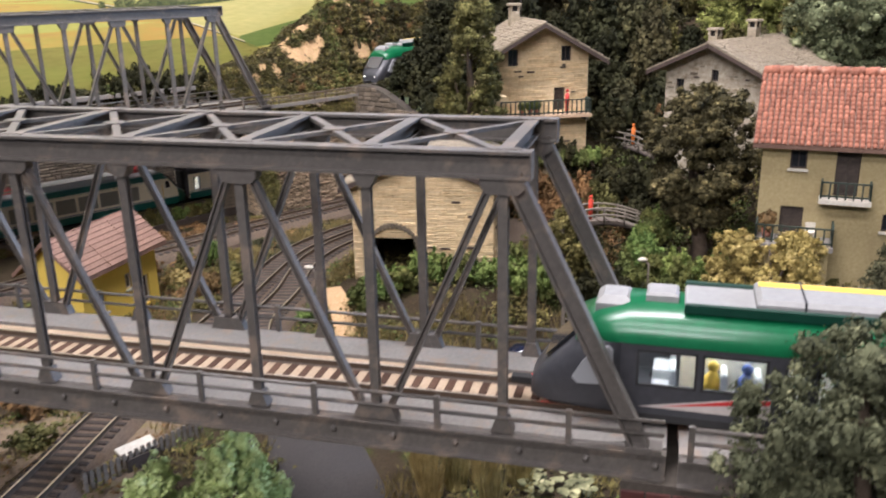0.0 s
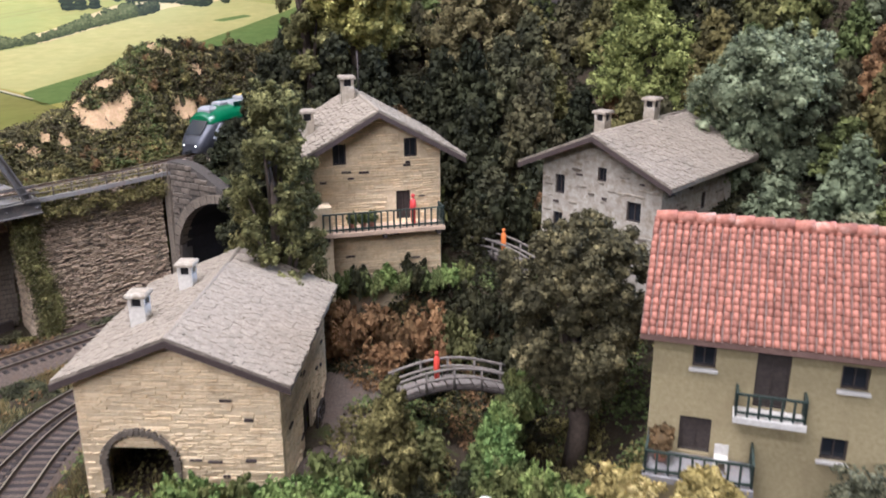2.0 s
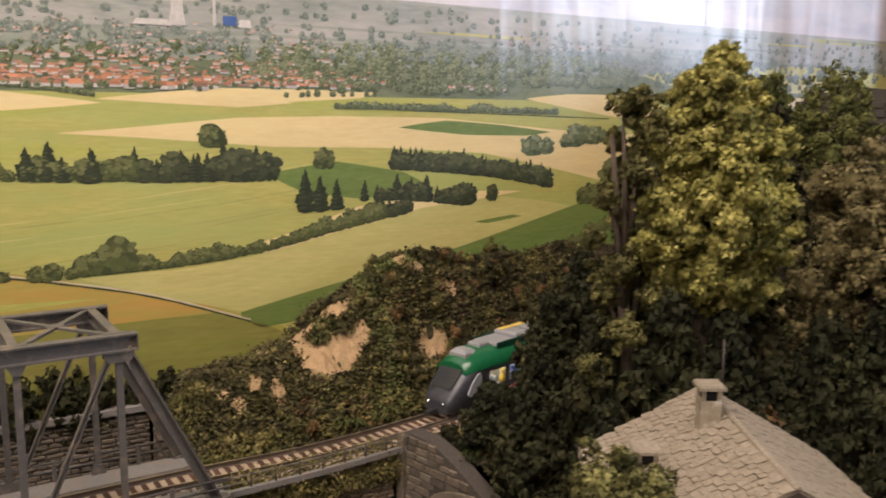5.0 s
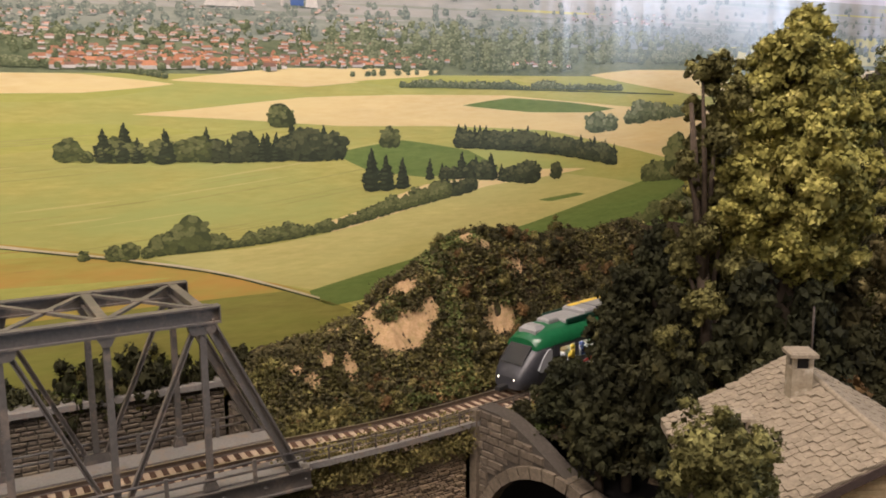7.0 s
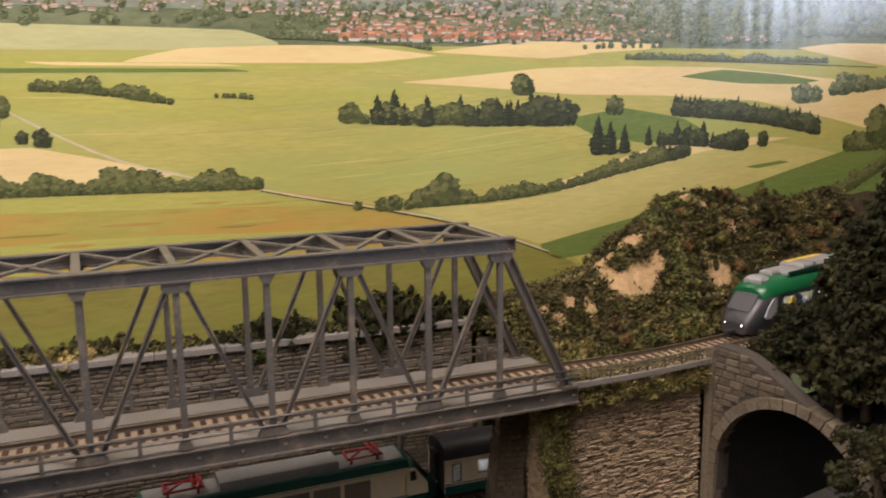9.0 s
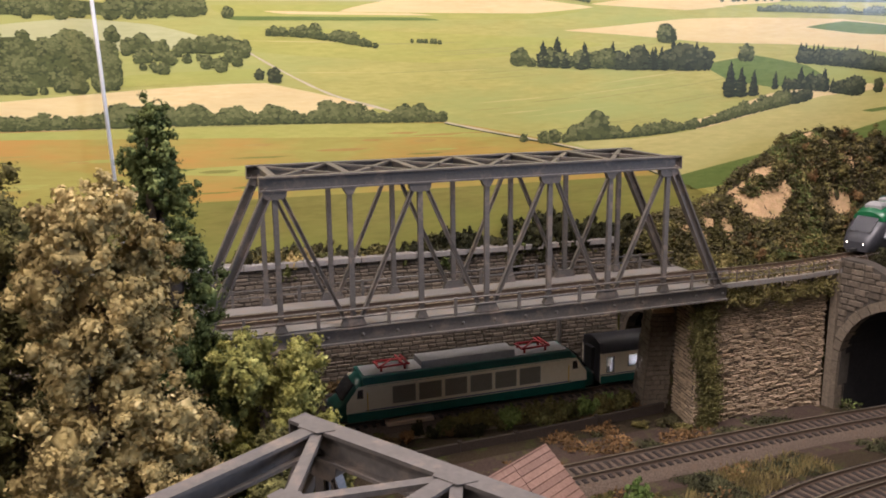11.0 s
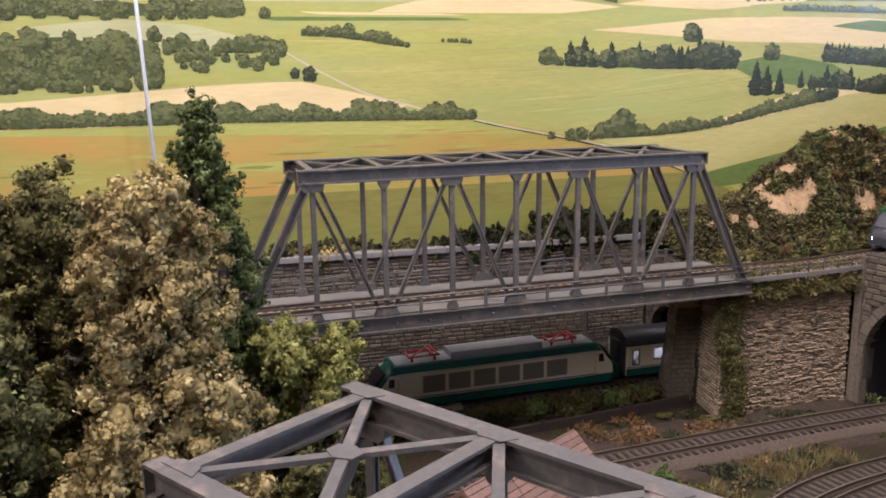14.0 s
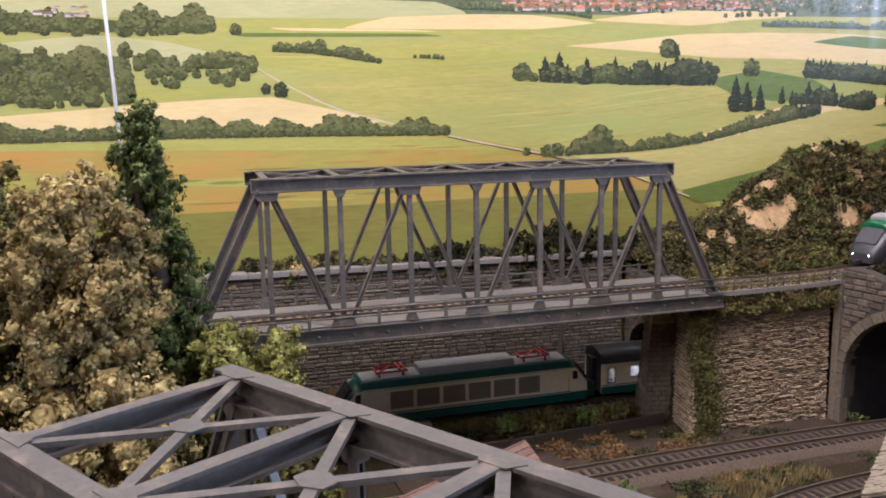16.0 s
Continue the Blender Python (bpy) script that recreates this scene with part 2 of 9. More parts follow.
class Geo:
    """Collects vertices and faces of one part."""

    def __init__(self):
        self.v, self.f, self.s, self.k = [], [], [], []
        self.weld = False

    def add(self, verts, faces, smooth=False, slot=0):
        n = len(self.v)
        self.v.extend(tuple(p) for p in verts)
        for q in faces:
            self.f.append(tuple(n + i for i in q))
            self.s.append(smooth)
            self.k.append(slot)
        return self

    def box(self, x0, y0, z0, x1, y1, z1, slot=0, m=None):
        vs = [(x, y, z) for z in (z0, z1) for y in (y0, y1) for x in (x0, x1)]
        if m is not None:
            vs = [m @ Vector(p) for p in vs]
        return self.add(vs, ((0, 2, 3, 1), (4, 5, 7, 6), (0, 1, 5, 4), (2, 6, 7, 3), (0, 4, 6, 2), (1, 3, 7, 5)), slot=slot)

    def slab(self, x0, y0, z0, x1, y1, z1, c=0.05, slot=0, m=None):
        """A box with its top edges taken off, so that they catch light."""
        vs = [(x0, y0, z0), (x1, y0, z0), (x1, y1, z0), (x0, y1, z0), (x0, y0, z1 - c), (x1, y0, z1 - c), (x1, y1, z1 - c), (x0, y1, z1 - c),
              (x0 + c, y0 + c, z1), (x1 - c, y0 + c, z1), (x1 - c, y1 - c, z1), (x0 + c, y1 - c, z1)]
        if m is not None:
            vs = [m @ Vector(p) for p in vs]
        fs = [(3, 2, 1, 0), (8, 9, 10, 11)]
        for a in range(4):
            b = (a + 1) % 4
            fs += [(a, b, b + 4, a + 4), (a + 4, b + 4, b + 8, a + 8)]
        return self.add(vs, fs, slot=slot)

    def beam(self, a, b, w, h, up=(0, 0, 1), slot=0, shape="box", t=0.07):
        """A bar from a to b, w across and h along up. shape: box, or ibeam (flanges across up), or channel."""
        a, b = Vector(a), Vector(b)
        d = (b - a).normalized()
        s = d.cross(Vector(up))
        if s.length < 1e-4:
            s = d.cross(Vector((0, 1, 0)))
        s.normalize()
        u = s.cross(d).normalized()
        w2, h2 = w / 2, h / 2
        rects = [(-w2, -h2, w2, h2)]
        if shape != "box":
            k = t / 2
            if shape == "ibeam":
                ring = [(-w2, -h2), (w2, -h2), (w2, -h2 + t), (k, -h2 + t), (k, h2 - t), (w2, h2 - t), (w2, h2), (-w2, h2), (-w2, h2 - t), (-k, h2 - t), (-k, -h2 + t), (-w2, -h2 + t)]
            else:
                ring = [(-w2, -h2), (-w2 + t, -h2), (-w2 + t, -k), (w2 - t, -k), (w2 - t, -h2), (w2, -h2), (w2, h2), (w2 - t, h2), (w2 - t, k), (-w2 + t, k), (-w2 + t, h2), (-w2, h2)]
            vs = [p + s * x + u * y for p in (a, b) for x, y in ring]
            return self.add(vs, [tuple(range(12))[::-1], tuple(range(12, 24))] + [(i, (i + 1) % 12, 12 + (i + 1) % 12, 12 + i) for i in range(12)], slot=slot)
        for x0, y0, x1, y1 in rects:
            vs = [p + s * x + u * y for p in (a, b) for x, y in ((x0, y0), (x1, y0), (x1, y1), (x0, y1))]
            self.add(vs, ((0, 1, 2, 3), (7, 6, 5, 4), (0, 4, 5, 1), (1, 5, 6, 2), (2, 6, 7, 3), (3, 7, 4, 0)), slot=slot)
        return self

    def tube(self, points, radii, n=8, slot=0, smooth=True):
        """A round bar along points with a radius at each."""
        pts = [Vector(p) for p in points]
        rings = []
        for i, p in enumerate(pts):
            d = (pts[min(i + 1, len(pts) - 1)] - pts[max(i - 1, 0)]).normalized()
            s = d.cross(Vector((0.3, 0.2, 1)) if abs(d.z) < 0.9 else Vector((1, 0.1, 0))).normalized()
            u = s.cross(d)
            r = radii[i] if isinstance(radii, (list, tuple)) else radii
            rings.append([p + (s * math.cos(k * math.tau / n) + u * math.sin(k * math.tau / n)) * r for k in range(n)])
        vs = [q for ring in rings for q in ring]
        fs = [(i * n + k, i * n + (k + 1) % n, (i + 1) * n + (k + 1) % n, (i + 1) * n + k) for i in range(len(pts) - 1) for k in range(n)]
        fs += [tuple(range(n))[::-1], tuple((len(pts) - 1) * n + k for k in range(n))]
        return self.add(vs, fs, smooth, slot)

    def prism(self, outline, axis, lo, hi, slot=0, m=None):
        """A flat outline (2D) pushed along an axis from lo to hi."""
        def put(p, w):
            q = {"x": (w, p[0], p[1]), "y": (p[0], w, p[1]), "z": (p[0], p[1], w)}[axis]
            return m @ Vector(q) if m is not None else q
        n = len(outline)
        vs = [put(p, lo) for p in outline] + [put(p, hi) for p in outline]
        fs = [tuple(range(n))[::-1], tuple(range(n, 2 * n))] + [(i, (i + 1) % n, n + (i + 1) % n, n + i) for i in range(n)]
        return self.add(vs, fs, slot=slot)

    def ball(self, c, r, n=10, rings=6, squash=(1, 1, 1), slot=0):
        vs = [(c[0], c[1], c[2] - r * squash[2])]
        for i in range(1, rings):
            a = -math.pi / 2 + math.pi * i / rings
            vs += [(c[0] + r * squash[0] * math.cos(a) * math.cos(k * math.tau / n), c[1] + r * squash[1] * math.cos(a) * math.sin(k * math.tau / n), c[2] + r * squash[2] * math.sin(a)) for k in range(n)]
        vs.append((c[0], c[1], c[2] + r * squash[2]))
        fs = [(0, 1 + (k + 1) % n, 1 + k) for k in range(n)]
        for i in range(rings - 2):
            o = 1 + i * n
            fs += [(o + k, o + (k + 1) % n, o + n + (k + 1) % n, o + n + k) for k in range(n)]
        o = 1 + (rings - 2) * n
        fs += [(o + k, o + (k + 1) % n, len(vs) - 1) for k in range(n)]
        return self.add(vs, fs, True, slot)

    def mesh(self, name, *mats):
        me = bpy.data.meshes.new(name)
        me.from_pydata([(x * M, y * M, z * M) for x, y, z in self.v], [], self.f)
        me.polygons.foreach_set("use_smooth", self.s)
        for m in mats:
            me.materials.append(m)
        if len(mats) > 1:
            me.polygons.foreach_set("material_index", self.k)
        me.update()
        if 0 < len(self.f) < 60000:
            bm = bmesh.new()
            bm.from_mesh(me)
            bmesh.ops.recalc_face_normals(bm, faces=bm.faces)
            if self.weld:
                bmesh.ops.remove_doubles(bm, verts=bm.verts, dist=1e-6)
            bm.to_mesh(me)
            bm.free()
        return me


def part(name, geo, material, parent, label=""):
    """Links geo as ONE mesh object under a thing or a part."""
    mats = material if isinstance(material, tuple) else (material,)
    ob = new(name, geo if isinstance(geo, bpy.types.Mesh) else geo.mesh(name, *mats))
    ob.parent = parent
    return tagged(ob, label)


def thing(name, label, category, m=None, group="", kind="", geo=None, material=None):
    """A top-level thing: an Empty at its base, or one mesh."""
    mats = material if isinstance(material, tuple) else (material,)
    ob = new(name, geo.mesh(name, *mats) if geo else None)
    if not geo:
        ob.empty_display_size = 0.01
    if m is not None:
        ob.matrix_world = m
    return tagged(ob, label, category, group, kind)


def at(x, y, z=0, rz=0, rx=0, ry=0):
    return pose(x * M, y * M, z * M, rx, ry, rz)


def smooth01(v):
    v = max(0.0, min(1.0, v))
    return v * v * (3 - 2 * v)


def hill(x, y, cx, cy, rx, ry, turn=0.0):
    """1 in the middle of a turned ellipse, 0 outside it."""
    c, s = math.cos(radians(turn)), math.sin(radians(turn))
    dx, dy = x - cx, y - cy
    a, b = (dx * c + dy * s) / rx, (-dx * s + dy * c) / ry
    return smooth01(1 - math.sqrt(a * a + b * b))


# the far bridge's own directions: along it (U) and away from the front (N)
REAR_AT, REAR_TURN = (-33.76, 36.56), 55.3
UX, UY = math.cos(radians(REAR_TURN)), math.sin(radians(REAR_TURN))


def rear(u, n):
    """Plan place of a point u along the far line and n behind its middle."""
    return REAR_AT[0] + u * UX - n * UY, REAR_AT[1] + u * UY + n * UX


def rear_un(x, y):
    dx, dy = x - REAR_AT[0], y - REAR_AT[1]
    return dx * UX + dy * UY, -dx * UY + dy * UX

# ---- ground of the layout ----
LOW = 1.2
PORTAL_AT, PORTAL_TURN, PORTAL_HALF = (-14.6, 61.6), -22.0, 6.2
PX, PY = math.cos(radians(PORTAL_TURN)), math.sin(radians(PORTAL_TURN))


def portal_sd(x, y):
    """Place along the wide tunnel's front and depth behind it."""
    dx, dy = x - PORTAL_AT[0], y - PORTAL_AT[1]
    return dx * PX + dy * PY, -dx * PY + dy * PX


WALL_A, WALL_B = (-22.2, 50.5), (-15.6, 61.5)


def wall_depth(x, y):
    """How far a place lies behind the face of the rough stone wall."""
    dx, dy = WALL_B[0] - WALL_A[0], WALL_B[1] - WALL_A[1]
    k = math.hypot(dx, dy)
    return (-(x - WALL_A[0]) * dy + (y - WALL_A[1]) * dx) / k


def line_n(u):
    """Sideways place of the upper track along the far line."""
    return 0.0 if u < 18 else 0.0057 * (u - 18) ** 2


def height(x, y):
    """Height of the modelled land at a plan place."""
    u, n = rear_un(x, y)
    z = LOW + 0.25 * noise.noise((x * 0.12, y * 0.12, 0.3))
    z += 3.3 * smooth01(hill(x, y, 3.5, 33, 15, 17) * 1.9)
    z += 3.4 * smooth01((x - 19) / 9) * smooth01((y - 15) / 14)
    z += 5.4 * hill(x, y, 10, 52, 16, 13, 32) ** 0.6
    z += 4.5 * smooth01((y - 42) / 14) * smooth01((x + 1) / 10)
    z += 4.0 * smooth01((x - 22) / 8) * smooth01((y - 26) / 8)
    z += 14 * smooth01((y - 60) / 26) * smooth01((x + 9) / 12)
    z += 7 * smooth01((x - 30) / 25) * smooth01((y - 30) / 30)
    # the upper shelf that carries the far line, with its bank behind
    s, d = portal_sd(x, y)
    shelf = 0.0
    away = n - line_n(u)
    if (u > 19.0 and wall_depth(x, y) > 1.4 and d < 1.2) or (d > 1.1 and y > 50 and n > -26):
        shelf = 12.5
        crest = max(0.0, min(9.8, 1.0 + 0.46 * (u - 17.8))) - 1.8 * smooth01((u - 39) / 7)
        shelf += crest * smooth01((away - 1.4) / 7.6) * smooth01((u - 18.6) / 2.5)
        shelf -= 3.0 * smooth01((away - 9.4) / 4) * smooth01((40 - u) / 5) * smooth01((u - 21) / 5)
        shelf += 7.0 * smooth01((d - 2) / 9) * smooth01((s - 1) / 5) * smooth01((-away - 2.4) / 4)
        shelf += 1.2 * noise.noise((x * 0.25, y * 0.25, 7)) * smooth01((abs(away) - 2.5) / 3)
        shelf += 9 * smooth01((d - 14) / 22) * smooth01((x + 22) / 16)
        shelf *= 1 - 0.75 * smooth01((x - 2) / 12)
    elif n > 12.9 and u < 26:
        shelf = 12.0 + 0.8 * noise.noise((x * 0.3, y * 0.3, 2))
    z = max(z, shelf)
    if z < 12:
        z += 0.5 * noise.noise((x * 0.35, y * 0.35, 4)) * smooth01((z - 2) / 3)
    return z


def land():
    step = 0.8
    nx, ny = int(150 / step), int(175 / step)
    verts, index = [], {}
    grid = np.zeros((nx + 1, ny + 1))
    for i in range(nx + 1):
        for j in range(ny + 1):
            x, y = -72 + i * step, -24 + j * step
            grid[i, j] = height(x, y)
            index[i, j] = len(verts)
            verts.append((x, y, grid[i, j]))
    faces = []
    for i in range(nx):
        for j in range(ny):
            x, y = -72 + (i + 0.5) * step, -24 + (j + 0.5) * step
            u, n = rear_un(x, y)
            if n > 15.2:
                continue
            q = grid[i:i + 2, j:j + 2]
            s, d = portal_sd(x, y)
            if q.max() - q.min() > 4 and ((abs(s - PORTAL_HALF - 0.9) < PORTAL_HALF + 2.2 and abs(d) < 4) or (u > 14 and 3 < n < 13)):
                continue
            faces.append((index[i, j], index[i + 1, j], index[i + 1, j + 1], index[i, j + 1]))
    g = Geo()
    g.add(verts, faces, True)
    ob = new("ground", g.mesh("ground", EARTH))
    tagged(ob, "brown and green flocked scenery ground of the layout", "ground", kind="structure")


land()


def layout_table():
    """The trestle that carries the layout, cut off along the poster."""
    root = thing("layout_table", "plain plywood trestle table under the whole layout", "table")
    wood = surface("plywood", (0.36, 0.26, 0.16), (0.52, 0.40, 0.27), 1.5, 0.1, 0.7, 0.1)
    out = [(-72, -24), (78, -24), (78, 151), (26.9, 151), (-72, 8.1)]
    part("tabletop", Geo().prism(out, "z", -9, -6.5), wood, root)
    for (x0, y0), (x1, y1) in zip(out, out[1:] + out[:1]):
        part("fascia", Geo().beam((x0, y0, -3.0), (x1, y1, -3.0), 1.2, 7.5), wood, root, "plywood edge board")
    for x, y in ((-66, -18), (72, -18), (72, 145), (34, 145), (-66, 4), (4, -18), (72, 64)):
        part("leg", Geo().box(x - 3, y - 3, -100, x + 3, y + 3, -9.02), wood, root)


layout_table()


def strip(name, pts, width, lift, material, label, category, kind="structure", follow=True, thick=0.25, edge=0.35):
    """A ribbon with sloped edges along plan points, on the land or at given heights."""
    g = Geo()
    line = spline(pts, 1.0)
    rows = []
    for i, p in enumerate(line):
        q0, q1 = line[max(i - 1, 0)], line[min(i + 1, len(line) - 1)]
        d = Vector((q1[0] - q0[0], q1[1] - q0[1], 0)).normalized()
        s = Vector((d.y, -d.x, 0))
        z = (height(p[0], p[1]) if follow else p[2]) + lift
        c = Vector((p[0], p[1], z))
        rows.append([c + s * (-width / 2 - edge) - Vector((0, 0, thick)), c - s * width / 2, c + s * width / 2, c + s * (width / 2 + edge) - Vector((0, 0, thick))])
    vs = [v for r in rows for v in r]
    g.add(vs, [(i * 4 + k, i * 4 + k + 1, i * 4 + k + 5, i * 4 + k + 4) for i in range(len(rows) - 1) for k in range(3)], True)
    return tagged(new(name, g.mesh(name, material)), label, category, kind=kind)


def spline(pts, step):
    """Even points on a smooth line through pts (x, y, z)."""
    p = [Vector((*q, 0.0)[:3]) for q in pts]
    p = [p[0] * 2 - p[1]] + p + [p[-1] * 2 - p[-2]]
    fine = []
    for i in range(1, len(p) - 2):
        for k in range(24):
            t = k / 24
            a, b, c, d = p[i - 1:i + 3]
            fine.append(0.5 * (2 * b + (c - a) * t + (2 * a - 5 * b + 4 * c - d) * t * t + (3 * b - a - 3 * c + d) * t ** 3))
    fine.append(p[-2])
    out, left = [fine[0]], step
    for a, b in zip(fine, fine[1:]):
        length = (b - a).length
        while length >= left > 0:
            a = a + (b - a).normalized() * left
            out.append(a)
            length -= left
            left = step
        left -= length
    return out


ROAD_LINE = [(34, 22.6, 0), (22, 22.4, 0), (14, 21.8, 0), (6.8, 17.6, 0), (1.6, 13.2, 0), (0.6, 10.0, 0), (2.8, 6.4, 0), (4.8, 2.6, 0), (9, -10, 0)]
SLEEPER_MESH = Geo().slab(-0.17, -1.45, -0.16, 0.17, 1.45, 0.14, 0.04).mesh("sleeper", SLEEPER)
DARK_SLEEPER_MESH = Geo().slab(-0.17, -1.45, -0.16, 0.17, 1.45, 0.16, 0.04).mesh("sleeper", DARKSLEEPER)


def track(name, pts, label, bed=True, pitch=0.68, on_bridge=False):
    """A model track: ballast bed, two rails with bright heads, single sleepers. pts give the height of the sleepers' middle."""
    root = thing(name, label, "railway track", kind="structure")
    line = spline(pts, pitch)
    rails = Geo()
    for side in (-0.86, 0.86):
        ring = []
        for i, p in enumerate(line):
            d = (line[min(i + 1, len(line) - 1)] - line[max(i - 1, 0)]).normalized()
            s = Vector((d.y, -d.x, 0)).normalized()
            c = p + s * side
            ring.append([c + s * a + Vector((0, 0, b)) for a, b in ((-0.12, 0.14), (0.12, 0.14), (0.05, 0.2), (0.06, 0.42), (-0.06, 0.42), (-0.05, 0.2))])
        vs = [v for r in ring for v in r]
        n0 = len(rails.v)
        rails.v.extend(tuple(v) for v in vs)
        for i in range(len(ring) - 1):
            for k in range(6):
                rails.f.append((n0 + i * 6 + k, n0 + i * 6 + (k + 1) % 6, n0 + (i + 1) * 6 + (k + 1) % 6, n0 + (i + 1) * 6 + k))
                rails.s.append(False)
                rails.k.append(1 if k == 3 else 0)
    part("rails", rails, (RAIL, RAILTOP), root, "rusty brown rails with bright running tops")
    for i, p in enumerate(line):
        d = (line[min(i + 1, len(line) - 1)] - line[max(i - 1, 0)]).normalized()
        ob = part("sleeper", DARK_SLEEPER_MESH if bed else SLEEPER_MESH, SLEEPER, root)
        ob.matrix_local = at(p.x, p.y, p.z, math.degrees(math.atan2(d.y, d.x)) + random.uniform(-1.2, 1.2))
    if bed:
        g = Geo()
        rows = []
        for i, p in enumerate(line):
            d = (line[min(i + 1, len(line) - 1)] - line[max(i - 1, 0)]).normalized()
            s = Vector((d.y, -d.x, 0)).normalized()
            rows.append([p + s * a + Vector((0, 0, b + 0.05 * noise.noise((p.x, p.y, a)))) for a, b in ((-1.95, -0.7), (-1.5, 0.05), (-0.8, 0.10), (0.8, 0.10), (1.5, 0.05), (1.95, -0.7))])
        g.add([v for r in rows for v in r], [(i * 6 + k, i * 6 + k + 1, i * 6 + k + 7, i * 6 + k + 6) for i in range(len(rows) - 1) for k in range(5)], True)
        part("ballast", g, BALLAST, root, "brown crushed ballast bed")
    return root


# ---- the hall ----


def hall():
    g = Geo()
    g.box(-330, -330, -102, 330, 330, -100)
    tagged(new("floor", g.mesh("floor", surface("hall_floor", (0.22, 0.20, 0.18), (0.32, 0.30, 0.27), 0.3, 0.02, 0.6, 0.1))), "dull grey hall floor under the layout", "floor", kind="structure")
    g = Geo().box(-330, -330, 175, 330, 330, 178)
    pale = surface("hall_paint", (0.24, 0.23, 0.22), (0.32, 0.31, 0.29), 0.3, 0.02, 0.9, 0.05)
    tagged(new("ceiling", g.mesh("ceiling", pale)), "pale painted hall ceiling", "ceiling", kind="structure")
    for nm, b in (("wall_north", (-330, 330, -100, 330, 333, 175)), ("wall_south", (-330, -333, -100, 330, -330, 175)),
                  ("wall_east", (330, -330, -100, 333, 330, 175)), ("wall_west", (-333, -330, -100, -330, 330, 175))):
        tagged(new(nm, Geo().box(*b).mesh(nm, pale)), "plain painted hall wall", "wall", kind="structure")


hall()

# ---- poster of fields behind the layout ----
POSTER_N = 14.95


def printed(name, dark, light, grain=1.2, stretch=(1, 1, 4), blotch=0.12, island=0.0, third=None, share=0.55):
    """Ink on a varnished, slightly wavy sheet: streaks between two inks, and slow drifts towards a third."""
    m = surface(name, dark, light, grain, blotch, 0.5, 0.0, stretch=stretch, island=island, spec=0.3)
    nd, ln = m.node_tree.nodes, m.node_tree.links
    p = nd["Principled BSDF"]
    co = nd.new("ShaderNodeTexCoord").outputs["Object"]
    if third:
        mp = nd.new("ShaderNodeMapping")
        mp.inputs["Scale"].default_value = (1, 1, 5)
        ln.new(co, mp.inputs["Vector"])
        drift = ramp(m.node_tree, noise_of(m.node_tree, mp.outputs[0], 0.075, 4, 0.62), ((0.40, (0, 0, 0)), (0.66, (share,) * 3)))
        col = p.inputs["Base Color"].links[0].from_socket
        ln.new(mixed(m.node_tree, col, third, drift), p.inputs["Base Color"])
    p.inputs["Coat Weight"].default_value, p.inputs["Coat Roughness"].default_value = 0.7, 0.24
    p.inputs["Coat IOR"].default_value = 1.6
    mp = nd.new("ShaderNodeMapping")
    mp.inputs["Scale"].default_value = (1, 1, 0.12)
    ln.new(co, mp.inputs["Vector"])
    b = nd.new("ShaderNodeBump")
    b.inputs["Strength"].default_value, b.inputs["Distance"].default_value = 0.5, 0.004
    ln.new(noise_of(m.node_tree, mp.outputs[0], 0.22, 2), b.inputs["Height"])
    ln.new(b.outputs[0], p.inputs["Coat Normal"])
    return m


def on_poster(u, z, layer):
    x, y = rear(u, POSTER_N - 0.007 * layer)
    return x, y, z


def soft_outline(pts, n=5):
    """A closed outline with rounded flow through its corners."""
    out = []
    k = len(pts)
    for i in range(k):
        a, b, c, d = (Vector((*pts[(i + j - 1) % k], 0)) for j in range(4))
        for s in range(n):
            t = s / n
            lin = b + (c - b) * t
            cur = 0.5 * (2 * b + (c - a) * t + (2 * a - 5 * b + 4 * c - d) * t * t + (3 * b - a - 3 * c + d) * t ** 3)
            p = lin * 0.75 + cur * 0.25
            out.append((p.x, p.y))
    return out


